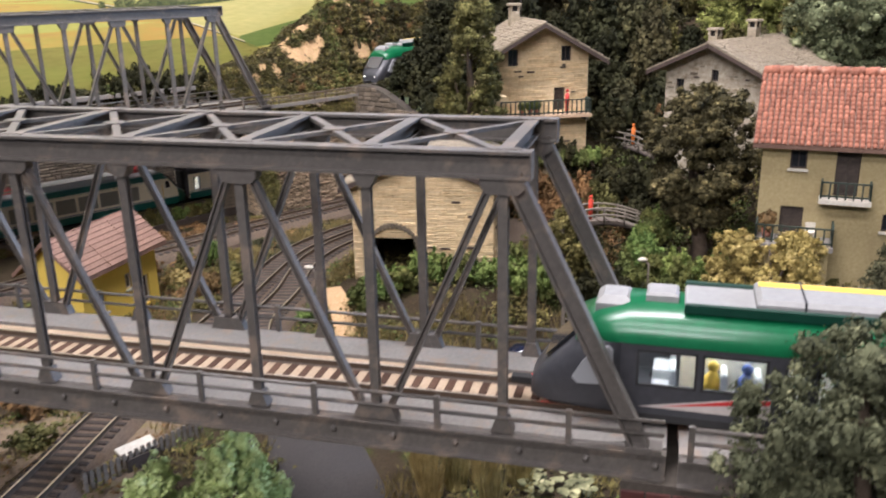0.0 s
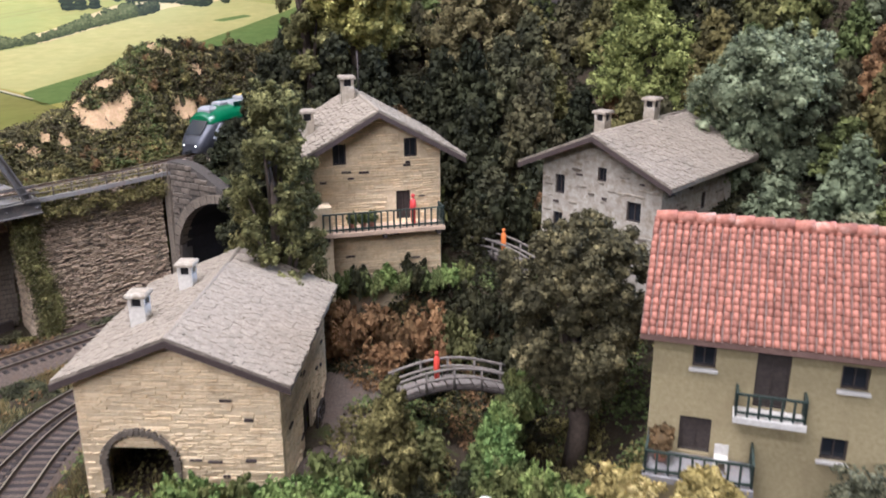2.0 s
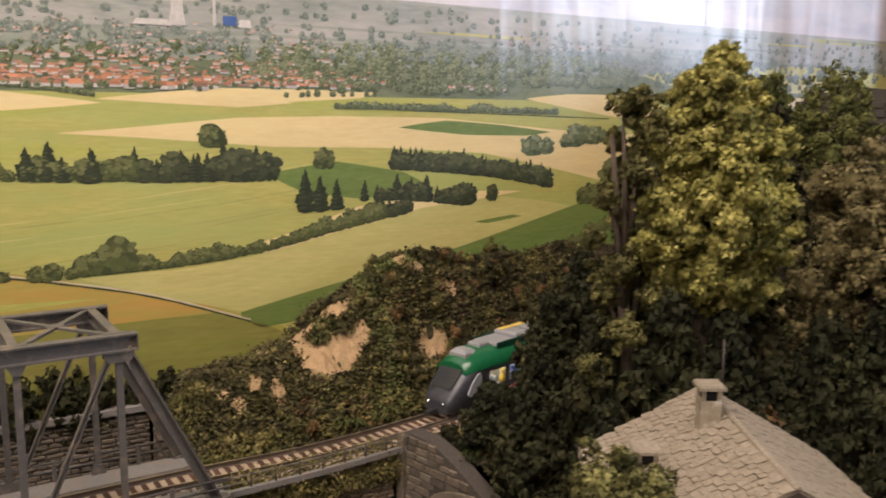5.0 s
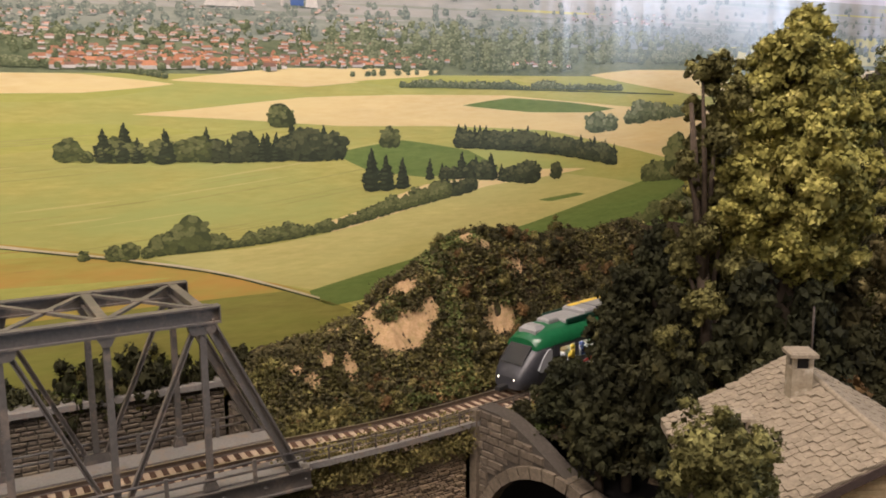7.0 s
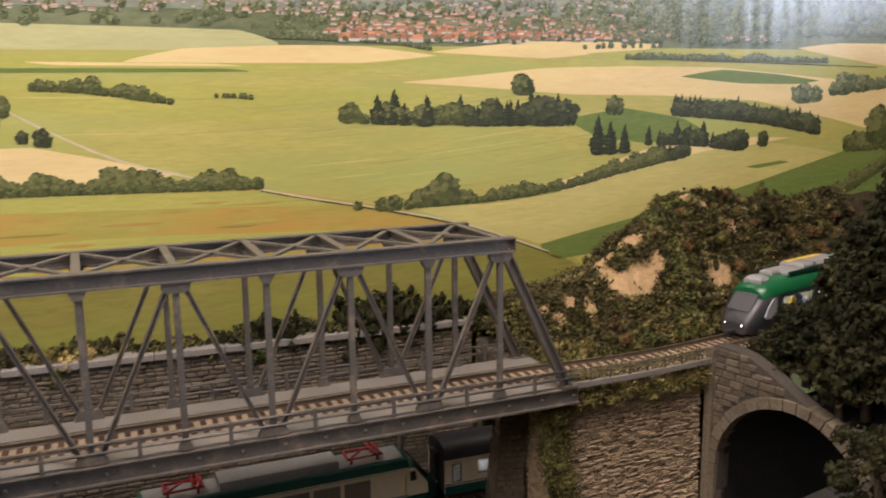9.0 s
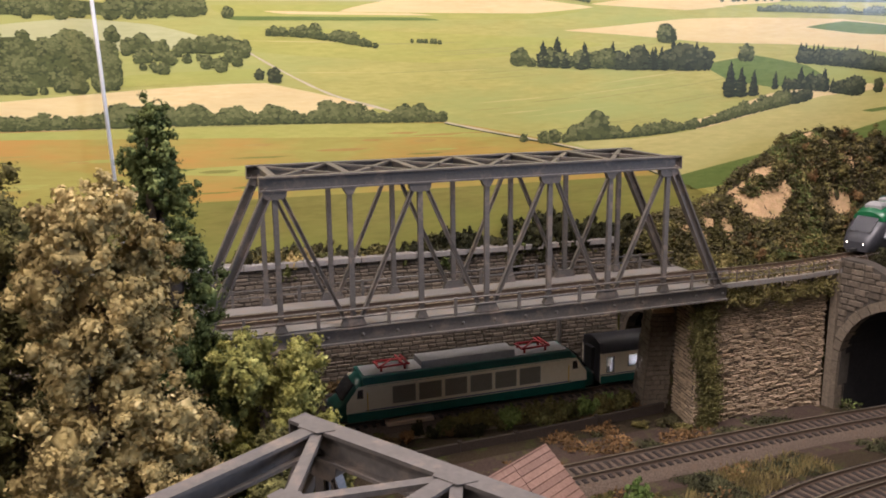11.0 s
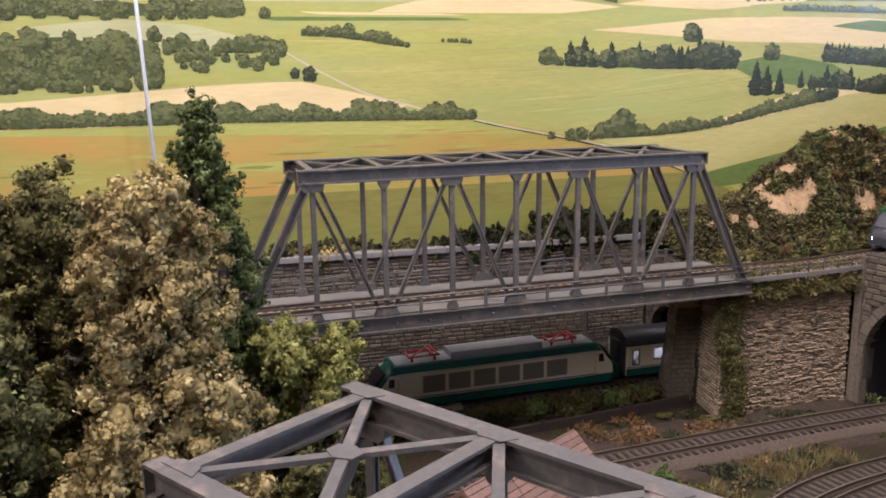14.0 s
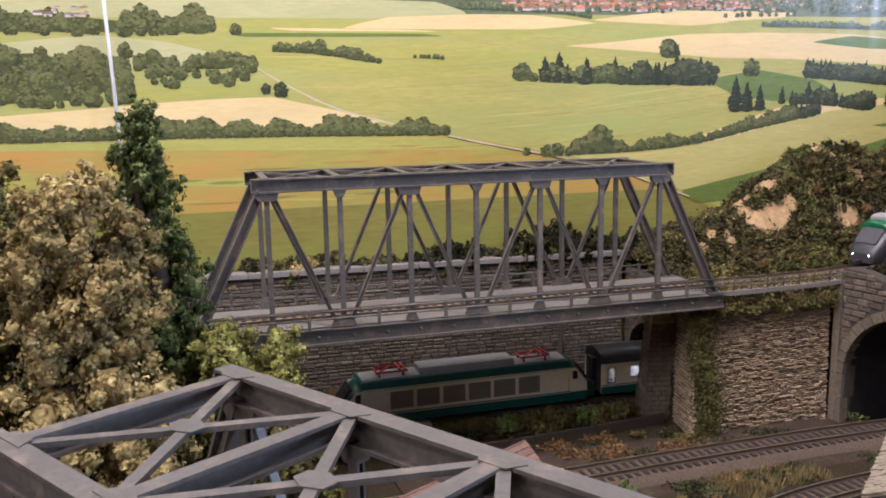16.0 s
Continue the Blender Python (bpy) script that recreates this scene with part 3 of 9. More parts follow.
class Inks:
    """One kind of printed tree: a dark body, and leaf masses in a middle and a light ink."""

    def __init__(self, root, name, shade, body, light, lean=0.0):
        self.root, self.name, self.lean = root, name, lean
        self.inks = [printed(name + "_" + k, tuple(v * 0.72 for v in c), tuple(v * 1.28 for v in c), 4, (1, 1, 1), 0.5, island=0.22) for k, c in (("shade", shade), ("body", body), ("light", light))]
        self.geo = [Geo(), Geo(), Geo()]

    def blot(self, tier, u, z, ru, rz, layer, n=7, floor=-99):
        ph = random.random() * 6
        ring = [on_poster(u + ru * random.uniform(0.72, 1.18) * math.cos(ph + k * math.tau / n), max(floor, z + rz * random.uniform(0.72, 1.18) * math.sin(ph + k * math.tau / n)), layer) for k in range(n)]
        self.geo[tier].add(ring, [tuple(range(n))])

    def tree(self, u, z, h, layer, wide=1.0):
        w = 0.46 * h * wide * random.uniform(0.85, 1.15)
        self.blot(0, u, z + h * 0.46, w, h * 0.52, layer, 13, z)
        self.blot(0, u - w * 0.45, z + h * 0.3, w * 0.6, h * 0.3, layer + 0.02, 9, z)
        self.blot(0, u + w * 0.5, z + h * 0.3, w * 0.6, h * 0.3, layer + 0.04, 9, z)
        many = int(18 + 26 * min(1.0, h / 1.6)) if h > 0.7 else 10
        spots = []
        for k in range(many):
            a, rr = random.random() * math.tau, math.sqrt(random.random())
            dx, dz = rr * math.cos(a), rr * math.sin(a)
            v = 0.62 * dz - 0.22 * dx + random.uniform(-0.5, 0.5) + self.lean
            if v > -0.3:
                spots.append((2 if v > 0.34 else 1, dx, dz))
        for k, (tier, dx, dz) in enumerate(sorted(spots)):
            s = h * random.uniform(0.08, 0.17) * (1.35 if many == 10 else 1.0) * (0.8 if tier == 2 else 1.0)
            self.blot(tier, u + 0.98 * w * dx, z + h * (0.48 + 0.46 * dz), s * 1.1, s * 0.8, layer + 0.08 + 0.02 * k, 8, z + 0.04 * h)

    def fir(self, u, z, h, layer):
        w = h * random.uniform(0.26, 0.34)
        n = 15
        for k in range(n):
            t = k / (n - 1)
            r = w * (1.0 - 0.9 * t ** 1.5) * random.uniform(0.75, 1.1)
            self.blot(0, u + random.uniform(-0.08, 0.08) * w, z + h * (0.1 + 0.84 * t), r, h * 0.085, layer + 0.02 * k, 8, z)
            if k % 2 == 0:
                self.blot(1, u - 0.3 * r, z + h * (0.13 + 0.84 * t), r * 0.45, h * 0.04, layer + 0.25 + 0.02 * k, 6, z)

    def done(self):
        for g, m, k in zip(self.geo, self.inks, ("shade", "masses", "lights")):
            if g.f:
                part(self.name, g, m, self.root)["kind"] = "stuff"


def poster():
    root = thing("backdrop", "glossy printed landscape poster with fields, hedges and a far town", "backdrop", kind="structure")
    sky = printed("printed_sky", (0.52, 0.50, 0.55), (0.95, 0.90, 0.90), 0.10, (1, 1, 3), 0.03, third=(0.90, 0.76, 0.72))
    haze = printed("printed_far_woods", (0.085, 0.115, 0.055), (0.26, 0.29, 0.15), 1.5, (1, 1, 2.4), 0.12, third=(0.33, 0.35, 0.20))
    blue = printed("printed_hazy_woods", (0.19, 0.225, 0.17), (0.40, 0.42, 0.33), 1.1, (1, 1, 3.5), 0.12, third=(0.47, 0.46, 0.36))
    mist = printed("printed_misty_hills", (0.26, 0.285, 0.235), (0.50, 0.49, 0.41), 0.5, (1, 1, 6), 0.06, third=(0.62, 0.54, 0.46))
    olive = printed("printed_olive_field", (0.45, 0.415, 0.10), (0.65, 0.585, 0.18), 0.7, (1, 1, 7), third=(0.40, 0.445, 0.135), share=0.75)
    pale = printed("printed_pale_field", (0.55, 0.49, 0.15), (0.76, 0.655, 0.25), 0.7, (1, 1, 7), third=(0.51, 0.50, 0.17))
    tan = printed("printed_ripe_field", (0.84, 0.61, 0.26), (0.95, 0.77, 0.40), 0.7, (1, 1, 7), third=(0.84, 0.68, 0.32))
    green = printed("printed_green_field", (0.13, 0.20, 0.045), (0.24, 0.32, 0.085), 0.7, (1, 1, 5), third=(0.20, 0.24, 0.06))
    fresh = printed("printed_fresh_field", (0.44, 0.43, 0.09), (0.62, 0.57, 0.155), 0.7, (1, 1, 6), third=(0.39, 0.43, 0.11))
    sage = printed("printed_sage_field", (0.50, 0.50, 0.22), (0.66, 0.64, 0.33), 0.7, (1, 1, 6), third=(0.60, 0.56, 0.28))
    meadow = printed("printed_meadow", (0.42, 0.36, 0.075), (0.52, 0.47, 0.115), 0.5, (1, 1, 9), 0.07, third=(0.58, 0.31, 0.075), share=0.85)
    low = printed("printed_low_meadow", (0.23, 0.215, 0.05), (0.37, 0.335, 0.085), 0.5, (1, 1, 7), 0.15, third=(0.25, 0.29, 0.055))
    lane = printed("printed_lane", (0.62, 0.52, 0.33), (0.78, 0.68, 0.46), 1, (1, 1, 1))
    walls = printed("printed_walls", (0.55, 0.50, 0.43), (0.78, 0.73, 0.66), 3, (1, 1, 1), 0.5, island=0.25)
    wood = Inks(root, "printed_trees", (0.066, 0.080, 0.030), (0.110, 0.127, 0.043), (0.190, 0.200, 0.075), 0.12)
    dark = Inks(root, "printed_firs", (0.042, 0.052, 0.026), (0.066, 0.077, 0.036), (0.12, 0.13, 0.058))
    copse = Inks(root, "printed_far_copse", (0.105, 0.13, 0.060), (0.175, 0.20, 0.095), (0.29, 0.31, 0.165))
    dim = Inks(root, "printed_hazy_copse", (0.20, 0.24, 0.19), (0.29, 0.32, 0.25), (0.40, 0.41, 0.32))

    def sheet(name, u0, z0, u1, z1, mat, layer):
        g = Geo().add([on_poster(u0, z0, layer), on_poster(u1, z0, layer), on_poster(u1, z1, layer), on_poster(u0, z1, layer)], [(0, 1, 2, 3)])
        part(name, g, mat, root)

    def field(pts, mat, layer):
        out = soft_outline(pts)
        part("printed_field", Geo().add([on_poster(u, z, layer) for u, z in out], [tuple(range(len(out)))]), mat, root)

    def lane_line(pts, w, mat, layer):
        line = spline([(u, z, 0) for u, z in pts], 0.8)
        vs = []
        for p in line:
            ww = w * random.uniform(0.7, 1.3)
            vs += [on_poster(p.x, p.y - ww / 2, layer), on_poster(p.x, p.y + ww / 2, layer)]
        part("printed_lane", Geo().add(vs, [(2 * i, 2 * i + 2, 2 * i + 3, 2 * i + 1) for i in range(len(line) - 1)]), mat, root)

    def row(inks, pts, h, gap, layer, fir=0.0, uneven=0.35, wide=1.0):
        for i, p in enumerate(spline([(u, z, 0) for u, z in pts], gap)):
            k = 1 + uneven * (noise.noise((p.x * 0.45, p.y, layer)) * 1.6 + random.uniform(-0.5, 0.5))
            u, z, hh = p.x + random.uniform(-0.35, 0.35) * gap, p.y - 0.1 * h, h * max(0.45, k)
            if random.random() < fir:
                inks.fir(u, z, hh * 1.2, layer + random.random() * 0.5)
            else:
                inks.tree(u, z, hh, layer + random.random() * 0.5, wide)

    def scatter(inks, u0, z0, u1, z1, count, h, layer, bow=0.0):
        spots = sorted(((random.uniform(u0, u1), random.uniform(z0, z1)) for _ in range(count)), key=lambda p: -p[1])
        for i, (u, z) in enumerate(spots):
            inks.tree(u, z + bow * (u - u0) * (u1 - u), h * random.uniform(0.55, 1.3), layer + 1.4 * i / count)

    def town(u0, z0, u1, z1, count, big, roof, layer):
        gr, gs, gw = Geo(), Geo(), Geo()
        spots = sorted(((random.uniform(u0, u1), z0 + (z1 - z0) * random.random() ** 1.3) for _ in range(count)), key=lambda p: -p[1])
        for i, (u, z) in enumerate(spots):
            far = 1 - 0.55 * (z - z0) / (z1 - z0)
            w, h = big * far * random.uniform(0.5, 1.5), 0.30 * big * far * random.uniform(0.7, 1.2)
            up = layer + 1.2 * i / count
            if random.random() < 0.8:
                gw.add([on_poster(u, z - h * 0.9, up), on_poster(u + w, z - h * 0.9, up), on_poster(u + w, z, up), on_poster(u, z, up)], [(0, 1, 2, 3)])
            lit = gr if random.random() < 0.72 else gs
            lit.add([on_poster(u - 0.04, z, up + 0.03), on_poster(u + w + 0.04, z + 0.02, up + 0.03), on_poster(u + w * 0.86, z + h, up + 0.03), on_poster(u + w * 0.12, z + h, up + 0.03)], [(0, 1, 2, 3)])
            if random.random() < 0.55:
                copse.tree(u + w * random.uniform(-0.3, 1.2), z - h * 1.1, big * far * random.uniform(0.35, 0.7), up + 0.06)
        part("printed_roofs", gr, printed("printed_roof", roof, tuple(min(1, v * 1.35) for v in roof), 3, (1, 1, 1), 0.5, island=0.35), root)["kind"] = "stuff"
        part("printed_roofs", gs, printed("printed_dull_roof", tuple(0.5 * v + 0.06 for v in roof), tuple(0.6 * v + 0.12 for v in roof), 3, (1, 1, 1), 0.5, island=0.35), root)["kind"] = "stuff"
        part("printed_walls", gw, walls, root)["kind"] = "stuff"

    sheet("sheet", -62, -6, 74.2, 64, sky, 0)
    sheet("sheet", 74.25, -6, 118, 64, sky, 0)
    sheet("printed_distance", -62, 38.6, 118, 42.6, mist, 0.5)
    sheet("printed_distance", -62, 36.9, 118, 39.4, blue, 0.8)
    sheet("printed_distance", -62, 34, 118, 37.4, haze, 1.1)
    sheet("printed_ground", -62, -6, 118, 35.0, olive, 2)
    # strips in the distance
    for i in range(22):
        u, z = random.uniform(-44, 112), random.uniform(38.7, 42.2)
        w, h = random.uniform(2.5, 9), random.uniform(0.05, 0.20)
        field([(u - w, z), (u - w * 0.4, z + h), (u + w * 0.5, z + h * 0.8), (u + w, z + 0.05), (u + w * 0.4, z - h), (u - w * 0.5, z - h * 0.7)], (pale, blue, mist, blue)[i % 4], 1.2 + 0.02 * i)
    # left half: woods, ripe wedge and the lane
    field([(-62, 34.6), (-62, 36.4), (-20, 36.3), (2, 36.0), (4, 34.6)], sage, 2.2)
    field([(-16, 34.2), (4, 34.3), (16, 34.0), (10, 33.2), (-14, 33.2)], fresh, 2.6)
    field([(-12, 33.78), (0, 33.66), (2, 33.5), (-10, 33.54)], tan, 3.6)
    field([(-15, 33.36), (0.5, 33.34), (2.5, 33.1), (-14, 33.05)], green, 3.6)
    field([(-14, 32.6), (-4, 32.3), (14, 31.6), (18, 31.0), (2, 29.6), (-13, 30.6)], fresh, 2.7)
    field([(-62, 26.2), (-34.5, 26.9), (-20, 27.9), (-12.1, 28.15), (-3.0, 26.0), (-9, 25.0), (-62, 24.6)], tan, 3.6)
    field([(-23, 28.0), (-12.4, 28.5), (-13.2, 29.3), (-22.6, 28.9)], fresh, 3.7)
    field([(-33.5, 32.4), (-26.2, 33.15), (-20.5, 32.7), (-16, 31.6), (-14.4, 31.0), (-24, 30.7), (-31, 31.4)], sage, 3.6)
    field([(-62, 27.4), (-36, 27.8), (-26.4, 28.2), (-25.4, 29.2), (-26.2, 30.4), (-29.7, 31.8), (-36, 31.6), (-62, 32.2)], wood.inks[1], 4.2)
    field([(-62, 33.2), (-30, 33.4), (-20, 33.4), (-19, 33.8), (-30, 34.8), (-62, 35.6)], wood.inks[1], 4.2)
    # ripe fields before the town
    field([(-2, 34.7), (6, 35.0), (10.9, 34.95), (16.9, 34.3), (10.8, 33.72), (-6, 33.75)], tan, 3.3)
    field([(16.5, 34.55), (21, 35.1), (25, 35.45), (31, 35.5), (37.4, 35.35), (36, 34.9), (30, 34.4), (26.2, 34.1)], tan, 3.5)
    field([(30, 34.5), (36.5, 34.9), (44, 34.8), (46, 34.2), (38, 33.8)], fresh, 3.6)
    field([(14.0, 32.28), (18, 32.6), (26.2, 33.35), (34, 33.5), (43.5, 33.4), (56, 32.4), (64, 31.9), (76, 32.5), (72, 28.2), (64.7, 26.93), (57, 28.6), (48, 30.4), (38, 31.0), (29, 31.2), (20, 31.9)], tan, 3.4)
    field([(39.5, 32.62), (44, 33.2), (50, 32.8), (55, 32.2), (52.3, 31.9), (46, 32.0)], green, 3.8)
    field([(52.2, 35.12), (57, 35.6), (64, 35.6), (69.5, 34.4), (74, 33.4), (66, 33.2), (58, 34.2)], tan, 3.8)
    field([(66, 37.6), (90, 39.2), (118, 38.2), (118, 35.4), (92, 36.3), (74, 36.0)], pale, 3.4)
    field([(76, 35.2), (96, 36.0), (98, 35.0), (84, 33.5)], tan, 3.7)
    field([(28.4, 29.2), (34, 30.0), (40, 29.0), (43, 27.4), (36, 27.0), (31, 27.8)], green, 3.5)
    field([(30, 24.6), (36, 26.4), (45, 27.2), (52, 27.0), (42, 25.8), (34, 24.2), (28, 23.2), (26, 23.6)], tan, 3.5)
    field([(14.9, 22.4), (22, 22.5), (28.3, 23.2), (34, 24.4), (42, 26.0), (50, 26.6), (58, 25.3), (46, 22.3), (36, 20.6), (26.2, 18.9)], pale, 3.9)
    field([(26.0, 18.8), (36, 20.7), (46, 22.5), (58, 25.4), (66, 27.4), (80, 28), (80, 22), (60, 21.0), (39.8, 18.6), (27.8, 17.4)], green, 4.0)
    field([(47, 24.5), (51, 24.9), (52, 24.7), (48.4, 24.3)], green, 4.3)
    # meadow below the long hedge
    field([(-62, 25.0), (-20, 24.7), (2.9, 24.6), (12, 22.9), (22, 20.2), (30, 17), (30, 8), (-62, 8)], meadow, 3.6)
    field([(-62, 24.9), (-10, 24.7), (2.9, 24.5), (10, 23.1), (-2, 23.5), (-30, 24.2)], fresh, 3.9)
    field([(-24, 21.4), (-6, 21.7), (8, 21.2), (16, 20.9), (4, 20.4), (-14, 20.7)], fresh, 3.95)
    field([(-62, 17.2), (-30, 18.6), (6, 18.9), (24, 19.0), (30, 16.5), (30, 6), (-62, 6)], low, 4.0)
    rust = printed("printed_rusty_grass", (0.48, 0.27, 0.07), (0.56, 0.38, 0.11), 0.9, (1, 1, 6), third=(0.46, 0.41, 0.10))
    for i in range(60):
        u, z = -60 + 68 * random.random() ** 0.8, random.uniform(19.4, 23.9)
        w, h = random.uniform(0.6, 3.4), random.uniform(0.03, 0.14)
        field([(u - w, z), (u - w * 0.4, z + h), (u + w * 0.5, z + h * 0.8), (u + w, z + 0.05), (u + w * 0.4, z - h), (u - w * 0.5, z - h * 0.7)], (rust, fresh, low)[i % 3] if z < 22.5 else rust, 4.05 + 0.01 * i)
    # tracks left by the tractor and slow bands in the great field
    streak = printed("printed_field_streak", (0.40, 0.385, 0.10), (0.54, 0.50, 0.165), 0.8, (1, 1, 6))
    for i in range(46):
        u = random.uniform(-16, 30)
        z = random.uniform(23.6, 31.5)
        w, h = random.uniform(2.0, 6.5), random.uniform(0.02, 0.07)
        tilt = 0.05 * (u - 2) / 12 + 0.03
        field([(u - w, z - tilt * w), (u - w * 0.4, z + h - 0.4 * tilt * w), (u + w * 0.5, z + h * 0.8 + 0.5 * tilt * w), (u + w, z + 0.03 + tilt * w), (u + w * 0.4, z - h + 0.4 * tilt * w), (u - w * 0.5, z - h * 0.7 - 0.5 * tilt * w)], streak if i % 3 else pale, 2.75 + 0.01 * i)
    lane_line(((-14.2, 31.1), (-11, 29.2), (-7, 27.2), (-3.0, 26.0), (-0.5, 25.3)), 0.17, lane, 4.8)
    lane_line(((2.9, 24.6), (7, 23.7), (13.8, 22.3), (20, 20.7), (27.5, 17.9)), 0.15, lane, 4.8)
    lane_line(((2.9, 24.5), (7, 23.6), (13.8, 22.15), (20, 20.55), (27.5, 17.75)), 0.14, wood.inks[0], 4.7)
    lane_line(((38, 34.05), (50, 33.75), (62, 33.4)), 0.10, copse.inks[0], 4.6)
    # far woods, back to front
    scatter(dim, -40, 38.4, 112, 41.8, 620, 0.5, 4.6)
    scatter(dim, 4, 37.6, 112, 39.2, 420, 0.6, 5.0)
    scatter(copse, -34, 36.0, 10, 37.8, 130, 0.7, 5.2)
    scatter(copse, 6, 36.8, 30, 38.2, 160, 0.5, 5.0)
    scatter(copse, 28, 36.0, 64, 38.2, 420, 0.85, 5.2)
    scatter(copse, 60, 36.2, 100, 37.6, 90, 0.8, 5.2)
    scatter(copse, 30, 35.2, 50, 36.2, 90, 0.75, 6.7)
    town(6, 37.2, 34, 40.0, 170, 0.45, (0.62, 0.38, 0.28), 6.0)
    town(8, 35.6, 31.5, 37.6, 230, 0.72, (0.55, 0.26, 0.15), 6.4)
    town(9, 35.5, 24.0, 36.5, 130, 0.9, (0.58, 0.26, 0.14), 7.8)
    town(26, 35.7, 38, 36.9, 46, 0.62, (0.64, 0.27, 0.15), 7.4)
    town(44, 35.8, 50, 36.4, 12, 0.5, (0.62, 0.30, 0.2), 7.4)
    town(50, 39.6, 62, 40.6, 40, 0.4, (0.62, 0.42, 0.36), 6.2)
    town(-16, 37.2, 8, 38.4, 110, 0.42, (0.60, 0.36, 0.26), 6.2)
    town(-30, 34.7, -26, 35.4, 12, 0.6, (0.42, 0.26, 0.22), 7.2)
    row(copse, ((4, 35.5), (8, 35.4), (13, 35.2), (16.5, 34.7)), 0.55, 0.34, 8.2)
    row(copse, ((34, 34.1), (44, 34.0), (56, 33.8)), 0.6, 0.34, 7.0)
    row(copse, ((30, 34.9), (33, 35.0), (38, 35.1)), 0.5, 0.9, 7.2)
    # woods on the left
    scatter(wood, -60, 27.5, -23.4, 31.4, 320, 1.2, 5.0)
    scatter(wood, -60, 33.0, -17, 34.3, 170, 1.2, 5.0)
    scatter(wood, -22.6, 28.9, -13.4, 30.6, 26, 0.95, 6.5)
    row(wood, ((-22.5, 30.6), (-18, 30.6), (-14.4, 30.7)), 1.1, 0.95, 6.4, uneven=0.5)
    # hedges and rows
    row(wood, ((-60, 25.3), (-35, 25.0), (-18, 25.0), (-8, 24.9), (3.0, 24.7)), 1.25, 0.46, 5.5, uneven=0.5)
    row(wood, ((15.2, 22.6), (22, 22.8), (28, 23.4), (34, 24.6), (38, 25.3)), 1.05, 0.42, 5.5, uneven=0.5)
    row(dark, ((38, 25.3), (41.4, 25.9)), 1.5, 0.9, 5.6)
    row(wood, ((-11.6, 31.9), (-8.3, 31.7), (-3.1, 30.9)), 0.72, 0.45, 5.5, uneven=0.5)
    row(wood, ((0.2, 31.3), (1.4, 31.25), (2.6, 31.15)), 0.34, 0.4, 5.5)
    row(wood, ((52, 18.5), (60, 22.0), (68, 26.0)), 1.6, 0.5, 5.5)
    row(dark, ((19, 29.0), (23, 28.9), (28.4, 28.8)), 2.0, 0.62, 5.6, 0.25, 0.3)
    row(wood, ((10.0, 29.4), (14, 29.2), (18.5, 29.1)), 1.85, 0.9, 5.9, 0.0, 0.6)
    row(dark, ((11.6, 29.3), (13.6, 29.2), (15.2, 29.1), (16.2, 29.0)), 2.0, 1.5, 6.3, 1.0)
    row(dark, ((36.6, 26.9), (41, 26.7), (46.0, 26.1)), 1.7, 0.72, 5.6, 0.6, 0.4)
    row(dark, ((39.0, 29.4), (44, 29.0), (50, 28.3), (55.3, 27.3)), 1.75, 0.40, 5.4, 0.35, 0.15)
    row(dark, ((31.3, 26.3), (32.8, 26.3), (34.4, 26.4)), 2.5, 1.3, 5.8, 1.0, 0.2)
    row(wood, ((59, 25.6), (66, 25.6), (72, 25.2)), 1.8, 0.7, 5.6)
    row(copse, ((56.5, 30.9), (60, 31.2), (64, 31.6)), 1.3, 0.8, 5.6)
    for inks, u, z, h, wide in ((wood, 24.3, 31.2, 1.7, 1.5), (wood, 32.9, 29.4, 1.75, 1.0), (copse, 53.0, 30.1, 2.1, 1.1), (copse, 54.6, 30.2, 1.6, 1.0), (wood, 17.5, 22.6, 2.7, 1.1), (wood, 16.2, 22.6, 1.8, 1.0), (wood, 10.3, 22.6, 0.8, 1.0), (wood, 12.2, 22.4, 1.2, 1.0),
                             (wood, 13.2, 22.4, 1.35, 1.0), (wood, 14.4, 22.4, 0.9, 1.0), (dark, 48.8, 26.2, 1.6, 0.8), (wood, 62.6, 26.0, 3.9, 0.8), (wood, -8.0, 31.6, 1.25, 1.0), (dark, -11.4, 28.1, 1.3, 0.9), (dark, -12.6, 28.4, 0.9, 0.8), (copse, 58, 30.8, 2.2, 1.0), (copse, 60.2, 31.0, 1.7, 1.0), (wood, -14.8, 33.2, 0.9, 1.0), (wood, -16.0, 30.5, 1.5, 1.1)):
        inks.tree(u, z, h, 6.9 + random.random() * 0.3, wide)
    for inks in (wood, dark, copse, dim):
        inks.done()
    # works by the town: cooling tower, chimney and sheds
    g = Geo()
    tower = [(-0.62, 39.66), (0.62, 39.66), (0.44, 40.6), (0.40, 41.4), (0.50, 42.0), (-0.50, 42.0), (-0.40, 41.4), (-0.44, 40.6)]
    g.add([on_poster(22.1 + a, z, 7.4) for a, z in tower], [tuple(range(8))])
    for u, z0, z1, w in ((24.7, 39.8, 43.0, 0.12), (20.4, 39.6, 40.0, 1.3), (26.9, 39.75, 40.3, 0.5)):
        g.add([on_poster(u - w, z0, 7.42), on_poster(u + w, z0, 7.42), on_poster(u + w * 0.8, z1, 7.42), on_poster(u - w * 0.8, z1, 7.42)], [(0, 1, 2, 3)])
    part("printed_tower", g, walls, root)
    g = Geo().add([on_poster(25.3, 39.85, 7.5), on_poster(26.3, 39.85, 7.5), on_poster(26.3, 40.5, 7.5), on_poster(25.3, 40.5, 7.5)], [(0, 1, 2, 3)])
    part("printed_hall", g, printed("printed_blue_hall", (0.06, 0.12, 0.30), (0.11, 0.19, 0.42)), root)
    return root


poster()

# ---- truss bridges ----
PANEL = 4.63


